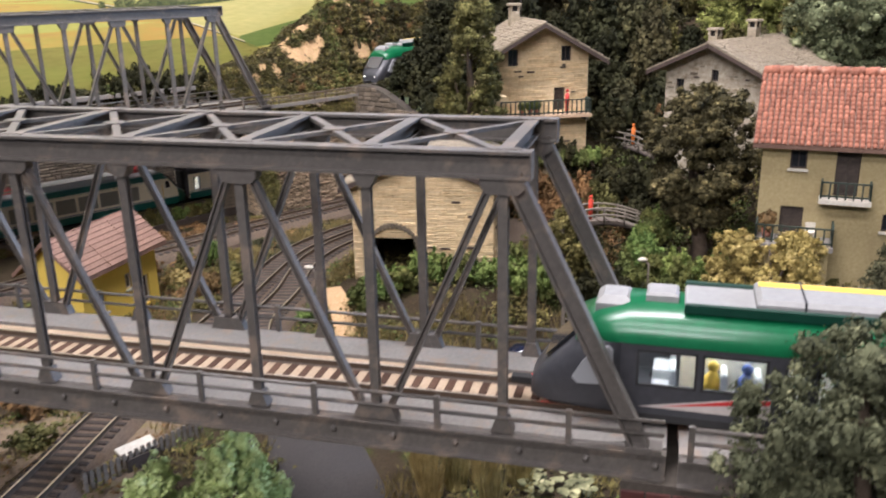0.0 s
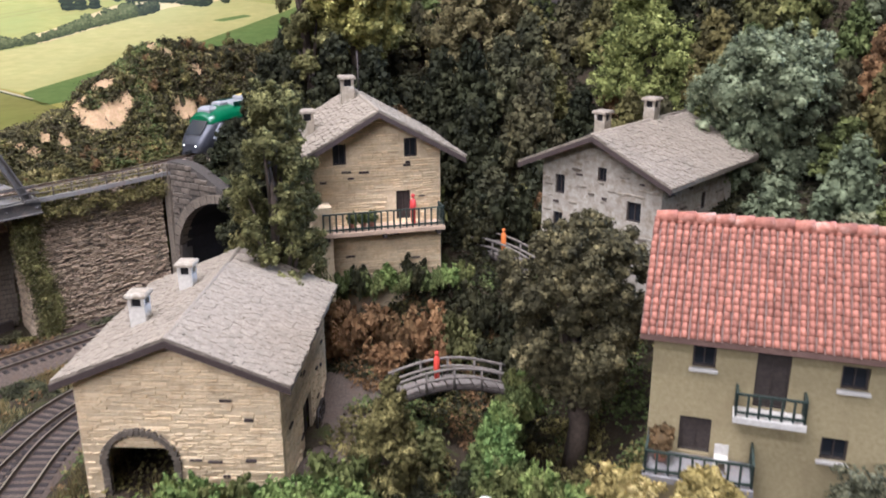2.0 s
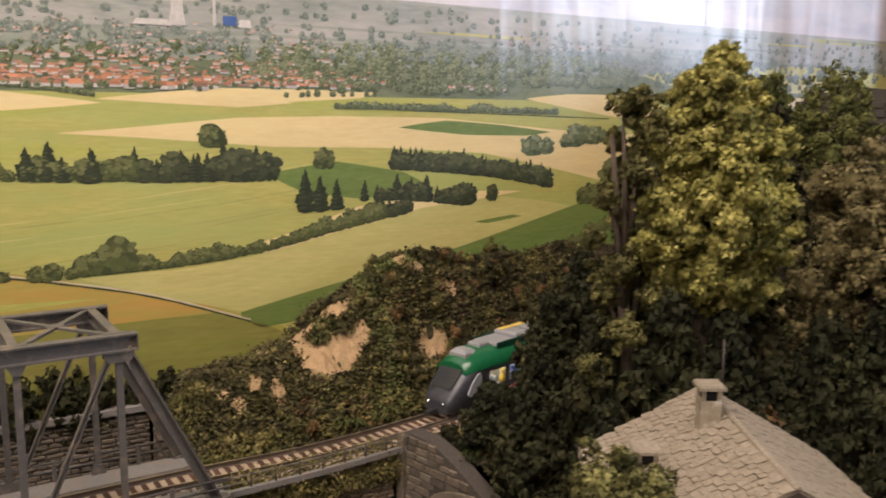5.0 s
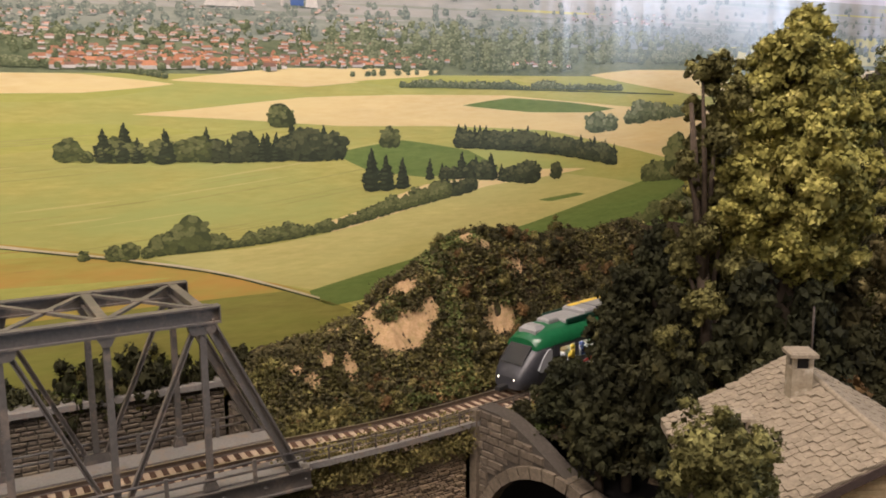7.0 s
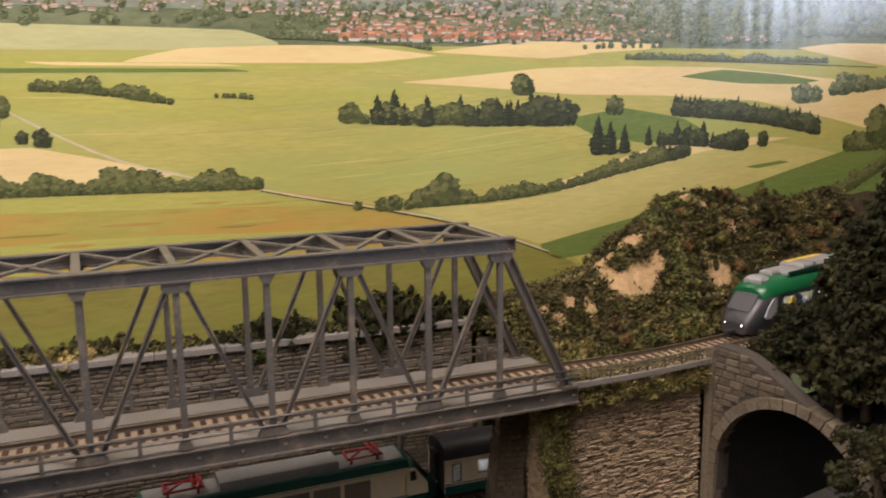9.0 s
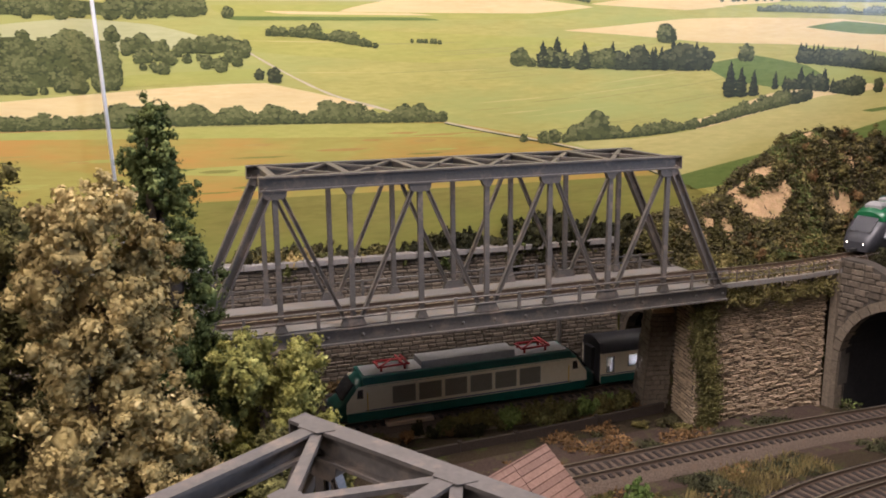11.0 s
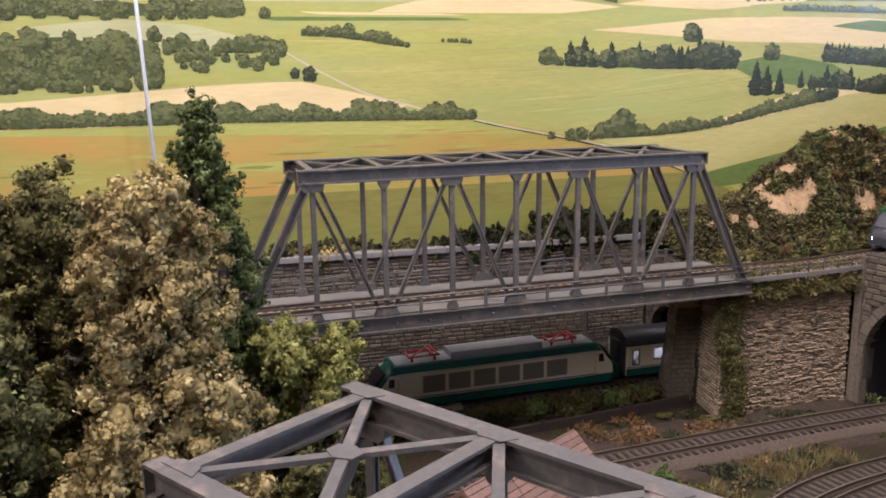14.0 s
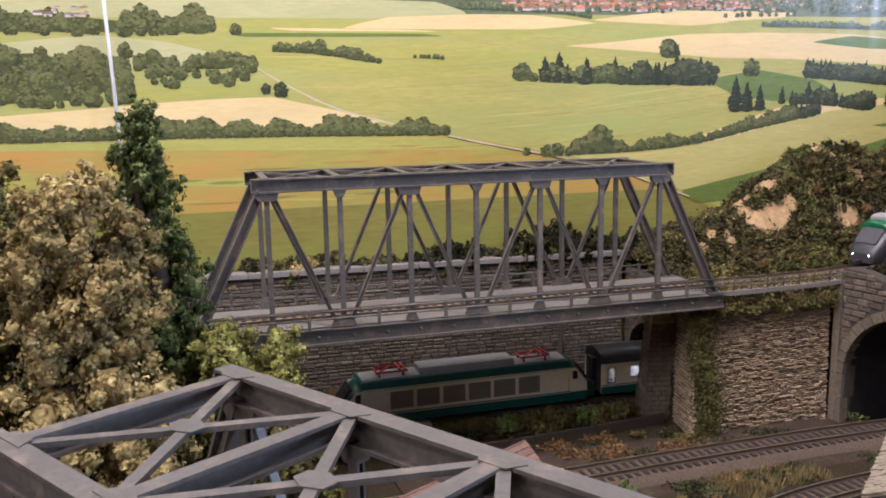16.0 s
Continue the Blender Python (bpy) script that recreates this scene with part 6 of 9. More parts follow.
def grey_house():
    w, d, z0 = 9.6, 10.6, 9.9
    place = at(25.4, 55.5, z0, -33)
    root, slope = house("stone_house", "grey stone farmhouse with pale patches and slate roof", place, w, d, 7.0, 9.1, 1.3, GREYSLAB, GREY_JOINT,
                        {"front": [(-3.7, -2.9, 4.6, 6.0, "win"), (-3.8, -3.0, 1.8, 3.2, "win"), (-0.2, 0.5, 6.0, 7.0, "win"), (2.2, 3.3, 3.6, 5.0, "win"), (-2.8, -2.1, 0.6, 2.6, "door")],
                         "right": [(-3.5, -2.5, 1.5, 3.4, "door"), (0.5, 1.4, 3.6, 4.9, "win")]}, stone=(1.0, 0.22, 0.5), slate=(0.30, 0.36, False))
    chimney(root, -1.7, -2.6, 8.6, 1.1, GREYSLAB, s=0.85)
    chimney(root, -0.2, 1.6, 9.2, 1.1, GREYSLAB, s=0.85)


def tile_roof(root, m, w, l, cols, rows, limit=300):
    """Rows of single barrel tiles: local x along the eave, y up the slope."""
    pitch, row = w / cols, l / rows
    r = pitch * 0.43
    n = 6
    g = Geo()
    vs = []
    for y, k, z in ((0.0, 1.0, 0.05), (row * 1.18, 0.82, -0.02)):
        for i in range(n + 1):
            a = math.pi * i / n
            vs.append((-r * k * math.cos(a), y, z + r * k * 0.95 * math.sin(a)))
    g.add(vs, [(i, i + 1, n + 2 + i, n + 1 + i) for i in range(n)] + [tuple(range(n, -1, -1))], True)
    me = g.mesh("roof_tile", TILE)
    for j in range(rows):
        for i in range(cols):
            x = -w / 2 + (i + 0.5) * pitch
            ob = part("roof_tile", me, TILE, root)
            ob.matrix_local = m @ at(x + random.uniform(-0.02, 0.02), j * row + random.uniform(-0.03, 0.03), random.uniform(0, 0.03), random.uniform(-2, 2))


def tiled_house():
    # eave front at local -y, ridge along x
    L, D, z0 = 11.8, 7.6, 4.2
    place = at(31.2, 31.7, z0, -8)
    root = thing("plaster_house", "ochre plastered village house with a pink barrel-tile roof", "house", place, group="model houses")
    H = 10.9
    fronts = [(-4.2, -3.2, 8.9, 10.1, "sill"), (-1.5, -0.1, 7.3, 10.2, "door"), (1.9, 3.0, 8.7, 9.8, "sill"), (-4.5, -3.1, 4.6, 6.4, "door"), (1.5, 2.6, 5.2, 6.3, "sill")]
    for side, (mm, ww, top, hs) in {"front": (Matrix.Translation((0, -D / 2, 0)), L, lambda x: H, fronts),
                                    "left": (Matrix.Translation((-L / 2, 0, 0)) @ Matrix.Rotation(-math.pi / 2, 4, "Z"), D - 0.7, lambda x: H + 3.5 - abs(x) * 0.92, [(-0.8, 0.4, 6.0, 7.4, "win"), (-2.2, 0.2, 0.8, 3.8, "door")]),
                                    "right": (Matrix.Translation((L / 2, 0, 0)) @ Matrix.Rotation(math.pi / 2, 4, "Z"), D - 0.7, lambda x: H + 3.5 - abs(x) * 0.92, []),
                                    "back": (Matrix.Translation((0, D / 2, 0)) @ Matrix.Rotation(math.pi, 4, "Z"), L, lambda x: H, [])}.items():
        wall = part("wall", solid_panel(Geo(), Matrix(), ww, 0.35, top, [h[:4] for h in hs], (0.0,)), PLASTER, root)
        wall.matrix_local = Matrix.Translation(mm.translation * M) @ mm.to_3x3().to_4x4()
        for h in hs:
            window(wall, Matrix(), *h[:4], glaze=DARKWOOD if h[4] == "door" else GLASS, door=h[4] == "door", sill=WHITE if h[4] == "sill" else None)
    run, rise = D / 2 + 0.7, 4.15
    ang = math.degrees(math.atan2(rise, run))
    lng = math.hypot(run, rise)
    for s in (-1, 1):
        # darker brown base puts the shade of the tile channels into the colour
        roof = part("roof", Geo().prism(((0, H + 0.0 + rise - 0.65), (s * run, H - 0.65), (s * run, H - 0.4), (0, H + rise - 0.4)), "x", -L / 2 - 0.6, L / 2 + 0.6), BROWN_AND_SHADE, root)
        if s < 0:
            tile_roof(roof, at(0, -run, H - 0.38) @ pose(0, 0, 0, ang, 0, 0), L + 1.2, lng, 38, 17)
    for i in range(16):
        x = -L / 2 - 0.5 + i * (L + 1.0) / 15
        part("ridge_tile", Geo().tube([(x, 0, H + rise - 0.42), (x + 0.95, 0, H + rise - 0.38)], [0.30, 0.36], 10), TILE, root)
    c = part("chimney", Geo().slab(3.9, -0.6, H + 1.6, 4.8, 0.3, H + rise + 0.9, 0.04), TILE, root)
    # thin near-black plate paints the shade of the chimney opening
    part("flue", Geo().box(4.1, -0.4, H + rise + 0.9, 4.6, 0.1, H + rise + 0.93), DARK, c)
    part("balcony_floor", Geo().slab(-2.3, -D / 2 - 1.05, 6.95, 0.7, -D / 2 - 0.01, 7.28, 0.04), WHITE, root)
    railing(root, Matrix(), -2.2, 0.6, -D / 2 - 0.98, 7.29, 1.05, 0.42, GREENIRON, depth=0.9)
    # terrace in front of the lower door
    part("terrace_floor", Geo().slab(-5.9, -D / 2 - 2.3, 4.15, -1.2, -D / 2 - 0.01, 4.5, 0.05), DECK, root)
    part("terrace_wall", Geo().box(-5.8, -D / 2 - 2.15, -2.0, -1.4, -D / 2 - 0.02, 4.14), PLASTER, root)
    railing(root, Matrix(), -5.8, -1.3, -D / 2 - 2.2, 4.52, 1.1, 0.5, GREENIRON, depth=2.0)
    t = thing("garden_chair", "small white garden chair on the terrace", "chair", place @ at(-2.6, -D / 2 - 1.0, 4.52))
    part("seat", Geo().box(-0.3, -0.3, 0.5, 0.3, 0.3, 0.58), WHITE, t)
    part("backrest", Geo().box(-0.3, 0.24, 0.58, 0.3, 0.3, 1.1), WHITE, t)
    for x in (-0.25, 0.25):
        for y in (-0.25, 0.25):
            part("leg", Geo().box(x - 0.04, y - 0.04, 0, x + 0.04, y + 0.04, 0.5), WHITE, t)
    p = thing("flower_pot", "reddish shrub in a tub on the terrace", "plant pot", place @ at(-5.2, -D / 2 - 0.9, 4.52))
    part("pot", Geo().tube([(0, 0, 0), (0, 0, 0.5)], [0.25, 0.34], 10), TILE, p)
    part("plant", leaf_cloud("plant", [((0, 0, 1.0), 0.6), ((0.2, 0.1, 1.4), 0.35)], 900, 0.07, 5, material=LF_RUST), LF_RUST, p)


def yellow_house():
    place = at(-21.8, 22.6, 1.4, -3)
    root = thing("yellow_hut", "bright yellow line-side hut with a brown strip roof", "house", place, group="model houses")
    w, d, eave, ridge = 4.4, 8.4, 4.9, 6.8
    holes = [(-2.6, -1.9, 1.2, 2.6, "sill"), (0.4, 1.1, 2.0, 3.2, "sill"), (2.2, 3.1, 0.1, 2.4, "door")]
    for side, (mm, ww, top, hs) in {"right": (Matrix.Translation((w / 2, 0, 0)) @ Matrix.Rotation(math.pi / 2, 4, "Z"), d - 0.6, lambda x: eave, holes),
                                    "left": (Matrix.Translation((-w / 2, 0, 0)) @ Matrix.Rotation(-math.pi / 2, 4, "Z"), d - 0.6, lambda x: eave, []),
                                    "front": (Matrix.Translation((0, -d / 2, 0)), w, lambda x: ridge - abs(x) * 0.86, [(-0.6, 0.5, 1.4, 2.8, "sill")]),
                                    "back": (Matrix.Translation((0, d / 2, 0)) @ Matrix.Rotation(math.pi, 4, "Z"), w, lambda x: ridge - abs(x) * 0.86, [])}.items():
        wall = part("wall", solid_panel(Geo(), Matrix(), ww, 0.3, top, [h[:4] for h in hs], (0.0,)), YELLOW, root)
        wall.matrix_local = Matrix.Translation(mm.translation * M) @ mm.to_3x3().to_4x4()
        for h in hs:
            window(wall, Matrix(), *h[:4], glaze=DARKWOOD if h[4] == "door" else GLASS, door=h[4] == "door", sill=WHITE if h[4] == "sill" else None, frame_mat=WHITE)
    run, sl = w / 2 + 0.7, 0.86
    for s in (-1, 1):
        roof = part("roof", Geo().prism(((0, ridge), (s * run, ridge - run * sl), (s * run, ridge - run * sl + 0.2), (0, ridge + 0.2)), "y", -d / 2 - 0.7, d / 2 + 0.7), BROWN_AND_SHADE, root)
        n = 9
        for i in range(n):
            t0, t1 = i / n, (i + 1) / n + 0.02
            a, b = (s * run * (1 - t0), ridge - run * sl * (1 - t0) + 0.22), (s * run * (1 - t1), ridge - run * sl * (1 - t1) + 0.22)
            q = [a, b, (b[0], b[1] + 0.04), (a[0], a[1] + 0.12)]
            for j in range(3):
                y0 = -d / 2 - 0.7 + j * (d + 1.4) / 3
                part("roof_strip", Geo().prism(q, "y", y0 + 0.02, y0 + (d + 1.4) / 3 - 0.02), BROWN_AND_SHADE, roof)
    return root
goods_shed()
balcony_house()
grey_house()
tiled_house()
yellow_house()

# ---- trains ----
T_GREEN = surface("train_green_paint", (0.006, 0.10, 0.035), (0.012, 0.15, 0.055), 2, 0.3, 0.28, 0.0, spec=0.6)
T_DARKGREEN = surface("train_dark_green", (0.004, 0.035, 0.022), (0.008, 0.055, 0.034), 2, 0.3, 0.35, 0.0)
T_GREY = surface("train_dark_grey", (0.035, 0.036, 0.042), (0.065, 0.066, 0.074), 3, 0.4, 0.4, 0.0)
T_ROOF = surface("train_roof_grey", (0.26, 0.26, 0.26), (0.36, 0.36, 0.355), 3, 0.4, 0.5, 0.05)
T_WHITE = surface("train_pale_paint", (0.50, 0.45, 0.42), (0.62, 0.57, 0.53), 3, 0.3, 0.35, 0.0)
T_CREAM = surface("train_cream_paint", (0.84, 0.75, 0.54), (0.95, 0.88, 0.68), 3, 0.3, 0.4, 0.0)
T_RED = plain("train_red", (0.45, 0.03, 0.03), 0.4)
T_PANTO = plain("pantograph_red", (0.32, 0.03, 0.035), 0.45)
T_YELLOW = plain("roof_yellow_line", (0.75, 0.52, 0.06), 0.5)
T_TEAL = surface("engine_teal_paint", (0.008, 0.08, 0.065), (0.014, 0.12, 0.095), 2, 0.3, 0.35, 0.0)
T_BLACK = plain("underframe_black", (0.02, 0.02, 0.02), 0.7)
T_LAMP = plain("saloon_light", (1, 0.97, 0.9), 0.5, emit=26.0, emit_colour=(1, 0.88, 0.68))
T_HEAD = plain("headlight", (1, 0.9, 0.75), 0.3, emit=14.0, emit_colour=(1, 0.86, 0.62))
T_BLIND = plain("cab_blind", (0.30, 0.31, 0.32), 0.3)
T_COACH = plain("coach_light", (1, 0.97, 0.9), 0.5, emit=24.0, emit_colour=(1, 0.93, 0.82))
T_SEAT = plain("seat_white", (0.6, 0.6, 0.62), 0.6)
BRIGHT = [plain("passenger_" + n, c, 0.6) for n, c in (("red", (0.6, 0.06, 0.03)), ("yellow", (0.7, 0.45, 0.03)), ("blue", (0.08, 0.12, 0.35)), ("orange", (0.7, 0.2, 0.03)), ("lime", (0.4, 0.6, 0.05)))]


def clear_glass():
    m, nd, ln, p = nodes_of("clear_window_glass")
    out = nd["Material Output"]
    mix, tr, gl = nd.new("ShaderNodeMixShader"), nd.new("ShaderNodeBsdfTransparent"), nd.new("ShaderNodeBsdfGlossy")
    tr.inputs[0].default_value = (0.75, 0.78, 0.80, 1)
    gl.inputs["Roughness"].default_value = 0.05
    mix.inputs[0].default_value = 0.08
    ln.new(tr.outputs[0], mix.inputs[1])
    ln.new(gl.outputs[0], mix.inputs[2])
    ln.new(mix.outputs[0], out.inputs[0])
    return m


CLEAR = clear_glass()


def loft(stations, ring, close=True):
    """Rings scaled along x: stations of (x, half width, top, lift)."""
    g = Geo()
    n = len(ring)
    for x, w, top, lift in stations:
        g.v.extend((x, y * w, lift + z * (top - lift)) for y, z in ring)
    for i in range(len(stations) - 1):
        for k in range(n - 1):
            g.f.append((i * n + k, i * n + k + 1, (i + 1) * n + k + 1, (i + 1) * n + k))
            g.s.append(True)
            g.k.append(0)
    if close:
        for i in (0, len(stations) - 1):
            g.f.append(tuple(i * n + k for k in range(n)))
            g.s.append(False)
            g.k.append(0)
    return g


def wheelset(root, x, r=0.46):
    t = part("wheelset", Geo().tube([(x, -0.95, 0.42 + r - 0.4), (x, 0.95, 0.42 + r - 0.4)], 0.1, 6), T_BLACK, root)
    for y in (-0.86, 0.86):
        part("wheel", Geo().tube([(x, y - 0.1, 0.44 + r - 0.42), (x, y + 0.1, 0.44 + r - 0.42)], r, 14), T_BLACK, t)


def side_wall(root, y, x0, x1, z0, z1, holes, mat, t=0.12):
    s = 1 if y > 0 else -1
    m = at((x0 + x1) / 2, y, 0) @ (pose(0, 0, 0, 0, 0, 180) if s > 0 else Matrix())
    c = (x0 + x1) / 2
    hs = [((h[0] - c, h[1] - c, h[2], h[3]) if s < 0 else (c - h[1], c - h[0], h[2], h[3])) for h in holes]
    g = Geo()
    g.weld = True
    xs = sorted({x0 - c, x1 - c, *(h[0] for h in hs), *(h[1] for h in hs)} if s < 0 else {c - x1, c - x0, *(h[0] for h in hs), *(h[1] for h in hs)})
    for a, b in zip(xs, xs[1:]):
        stack = sorted((h[2], h[3]) for h in hs if h[0] < (a + b) / 2 < h[1])
        z = z0
        for lo, hi in stack + [(z1, None)]:
            if lo - z > 0.01:
                g.box(a, 0, z, b, t, lo)
            z = hi
    ob = part("side_wall", g, mat, root)
    ob.matrix_local = m
    for h in hs:
        p = part("window", Geo().box(h[0], 0.05, h[2], h[1], 0.07, h[3]), CLEAR, ob)
        fr = 0.08
        part("window_frame", Geo().box(h[0], -0.01, h[2], h[0] + fr, 0.09, h[3]).box(h[1] - fr, -0.01, h[2], h[1], 0.09, h[3]).box(h[0], -0.01, h[3] - fr, h[1], 0.09, h[3]).box(h[0], -0.01, h[2], h[1], 0.09, h[2] + fr), T_BLACK, p)
    return ob


ROOF_RING = [(-1.0, 0.0), (-0.99, 0.18), (-0.93, 0.42), (-0.78, 0.68), (-0.58, 0.85), (-0.3, 0.96), (0, 1.0), (0.3, 0.96), (0.58, 0.85), (0.78, 0.68), (0.93, 0.42), (0.99, 0.18), (1.0, 0.0)]
NOSE_RING = [(-0.86, 0.0), (-1.0, 0.12), (-1.0, 0.62), (-0.95, 0.80), (-0.75, 0.92), (-0.4, 0.985), (0, 1.0), (0.4, 0.985), (0.75, 0.92), (0.95, 0.80), (1.0, 0.62), (1.0, 0.12), (0.86, 0.0)]


def railcar_end(m, flip, parent_label, lamp):
    """One end car of the railcar: nose at x = 0, coupling end at x = 21, on rails at z = 0."""
    root = thing("railcar", parent_label, "train", m, group="green railcars")
    W, z0, z1, top = 1.68, 0.45, 3.05, 4.25
    part("nose", loft([(0.0, 0.95, 1.15, 0.35), (0.25, 1.2, 1.55, 0.3), (0.8, 1.42, 2.2, 0.28), (1.5, 1.55, 2.95, 0.28), (2.3, 1.63, 3.55, 0.28), (3.2, W, 3.9, 0.28)], NOSE_RING), T_GREY, root, "rounded dark grey cab nose")
    part("windscreen", Geo().add([(0.62, -0.95, 2.02), (0.62, 0.95, 2.02), (2.1, 0.98, 3.46), (2.1, -0.98, 3.46), (0.5, -0.95, 1.98), (0.5, 0.95, 1.98), (2.0, 0.98, 3.56), (2.0, -0.98, 3.56)],
                                 ((4, 5, 6, 7), (0, 3, 2, 1), (0, 1, 5, 4), (2, 3, 7, 6), (1, 2, 6, 5), (3, 0, 4, 7))), GLASS, root)
    for s in (-1, 1):
        part("cab_window", Geo().prism(((1.55, 1.55), (1.75, 1.35), (2.85, 1.4), (2.95, 1.55), (2.95, 2.7), (2.8, 2.85), (2.5, 2.8), (1.9, 2.2)), "y", s * 1.58 - 0.12, s * 1.58 + 0.12), T_BLIND, root)
        part("headlight", Geo().ball((0.12, s * 0.72, 1.0), 0.14, 8, 6), lamp, root)
    part("coupler", Geo().box(-0.9, -0.2, 0.35, 0.2, 0.2, 0.6), T_BLACK, root)
    roof = loft([(1.6, 1.30, 3.55, 2.85), (2.4, 1.52, 3.95, 2.95), (3.4, W + 0.03, top, z1), (21.0, W + 0.03, top, z1)], ROOF_RING)
    part("roof", roof, T_GREEN, root, "glossy green curved roof")
    part("roof_walk", Geo().slab(5.2, -1.12, top - 0.12, 20.9, 1.12, top + 0.06, 0.05), T_ROOF, root, "grey flat roof top")
    part("roof_hatch", Geo().slab(2.2, -0.75, top - 0.75, 3.5, 0.75, top + 0.05, 0.25), T_ROOF, root)
    part("roof_hatch", Geo().slab(3.9, -0.55, top - 0.25, 5.0, 0.55, top + 0.26, 0.1), T_ROOF, root)
    u = part("roof_unit", Geo().slab(7.5, -1.05, top + 0.05, 12.4, 1.05, top + 0.46, 0.16), T_ROOF, root, "long grey rooftop cooling unit")
    part("unit_stripe", Geo().box(7.6, 0.35, top + 0.465, 12.3, 0.80, top + 0.475), T_YELLOW, u)
    part("unit_joint", Geo().box(8.95, -1.07, top + 0.06, 9.02, 1.07, top + 0.48), T_GREY, u)
    part("roof_unit", Geo().prism(((12.45, top + 0.05), (13.9, top + 0.05), (13.4, top + 0.36), (12.45, top + 0.44)), "y", -0.95, 0.95), T_ROOF, root)
    for y in (-W, W):
        side_wall(root, y, 3.2, 8.2, z0, z1, [(3.75, 5.75, 1.5, 2.85), (5.9, 8.0, 1.5, 2.85)], T_GREY)
        side_wall(root, y, 8.2, 10.4, z0, z1, [(8.5, 9.1, 0.95, 2.75), (9.5, 10.1, 0.95, 2.75)], T_GREY)
        side_wall(root, y, 10.4, 21.0, z0, z1, [(10.7, 12.1, 1.45, 2.8), (12.6, 14.5, 1.45, 2.8), (14.62, 16.5, 1.45, 2.8), (17.0, 18.8, 1.45, 2.8), (18.92, 20.6, 1.45, 2.8)], T_WHITE)
        s = 1 if y > 0 else -1
        part("stripe", Geo().prism(((3.9, 0.72), (8.15, 0.72), (8.15, 1.46), (6.6, 1.25)), "y", y + s * 0.004 - 0.004, y + s * 0.012), T_WHITE, root)
        part("stripe", Geo().prism(((4.6, 0.78), (8.15, 1.26), (8.15, 1.42), (7.2, 1.32)), "y", y + s * 0.012, y + s * 0.02), T_RED, root)
        part("lower_band", Geo().box(10.42, min(y, y + 0.012 * s), 0.46, 20.98, max(y, y + 0.012 * s), 0.98), T_GREY, root)
        part("window_band", Geo().box(12.35, min(y, y + 0.008 * s), 2.805, 20.8, max(y, y + 0.008 * s), 2.92), T_BLACK, root)
        part("roof_edge", Geo().slab(5.2, 1.14 * s - 0.07, top - 0.15, 20.95, 1.14 * s + 0.07, top + 0.2, 0.04), T_DARKGREEN, root)
        part("skirt", Geo().box(3.2, min(y, y - 0.1 * s), 0.18, 21.0, max(y, y - 0.1 * s), 0.45), T_BLACK, root)
    part("floor", Geo().box(3.0, -1.55, 0.5, 20.9, 1.55, 0.7), T_GREY, root)
    part("ceiling_lamp", Geo().box(3.8, -0.5, 2.98, 20.6, 0.5, 3.02), T_LAMP, root, "bright saloon ceiling light")
    # added pale wall that reflects the saloon light out through the windows
    part("partition", Geo().box(5.2, -0.06, 0.7, 20.6, 0.06, 2.9), WHITE, root, "pale backing wall added to brighten the saloon windows")
    part("bulkhead", Geo().box(3.4, -1.5, 0.7, 3.5, 1.5, 3.0), T_GREY, root)
    part("bulkhead", Geo().box(20.85, -1.5, 0.7, 20.95, 1.5, 3.0), T_GREY, root)
    for i, x in enumerate((4.6, 6.3, 7.4, 13.2, 14.2, 15.6, 17.8)):
        for y in (-0.9, 0.9):
            seat = part("seat", Geo().slab(x - 0.35, y - 0.45, 0.7, x + 0.35, y + 0.45, 1.25, 0.08).slab(x + 0.25, y - 0.45, 1.25, x + 0.45, y + 0.45, 2.05, 0.06), T_SEAT, root)
            if i in (1, 2, 4, 5):
                part("passenger_shape", Geo().tube([(x - 0.05, y, 1.25), (x - 0.05, y, 1.6), (x, y, 1.95)], [0.3, 0.32, 0.12], 8).ball((x, y, 2.12), 0.2, 8, 6), BRIGHT[(i + (y > 0) * 2) % 5], root)
    for x in (4.5, 6.3):
        wheelset(root, x)
    for x in (5.0, 12.0, 18.0):
        part("underfloor_box", Geo().box(x, -1.3, 0.12, x + 2.4, 1.3, 0.5), T_BLACK, root)
    return root


def power_module(m):
    root = thing("power_module", "short windowless pale power car with a green roof", "train", m, group="green railcars")
    W, top = 1.68, 4.25
    part("roof", loft([(0, W + 0.03, top, 3.05), (5.2, W + 0.03, top, 3.05)], ROOF_RING), T_GREEN, root)
    part("body", Geo().box(0, -W, 0.45, 5.2, W, 3.05), T_WHITE, root)
    for y in (-W, W):
        s = 1 if y > 0 else -1
        part("panel_line", Geo().box(2.55, y, 0.6, 2.6, y + s * 0.012, 3.0), T_ROOF, root)
        part("lettering_bar", Geo().box(3.4, y, 2.2, 4.7, y + s * 0.008, 2.3), T_ROOF, root)
        part("grille", Geo().box(0.8, y + s * 0.0, 3.3, 2.6, y + s * 0.02, 3.35), T_DARKGREEN, root)
    part("roof_fan", Geo().slab(0.5, -1.0, top - 0.1, 4.7, 1.0, top + 0.12, 0.08), T_ROOF, root)
    for x in (-0.42, 5.2):
        part("bellows", Geo().box(x, -1.5, 0.5, x + 0.42, 1.5, 4.1), T_BLACK, root, "black gangway bellows")
    for x in (1.4, 3.8):
        wheelset(root, x, 0.5)
    return root


def along(line, s):
    """The place and way at a length along an evenly stepped line of points 0.5 apart."""
    i = min(max(int(s / 0.5), 0), len(line) - 2)
    return line[i].lerp(line[i + 1], s / 0.5 - i)


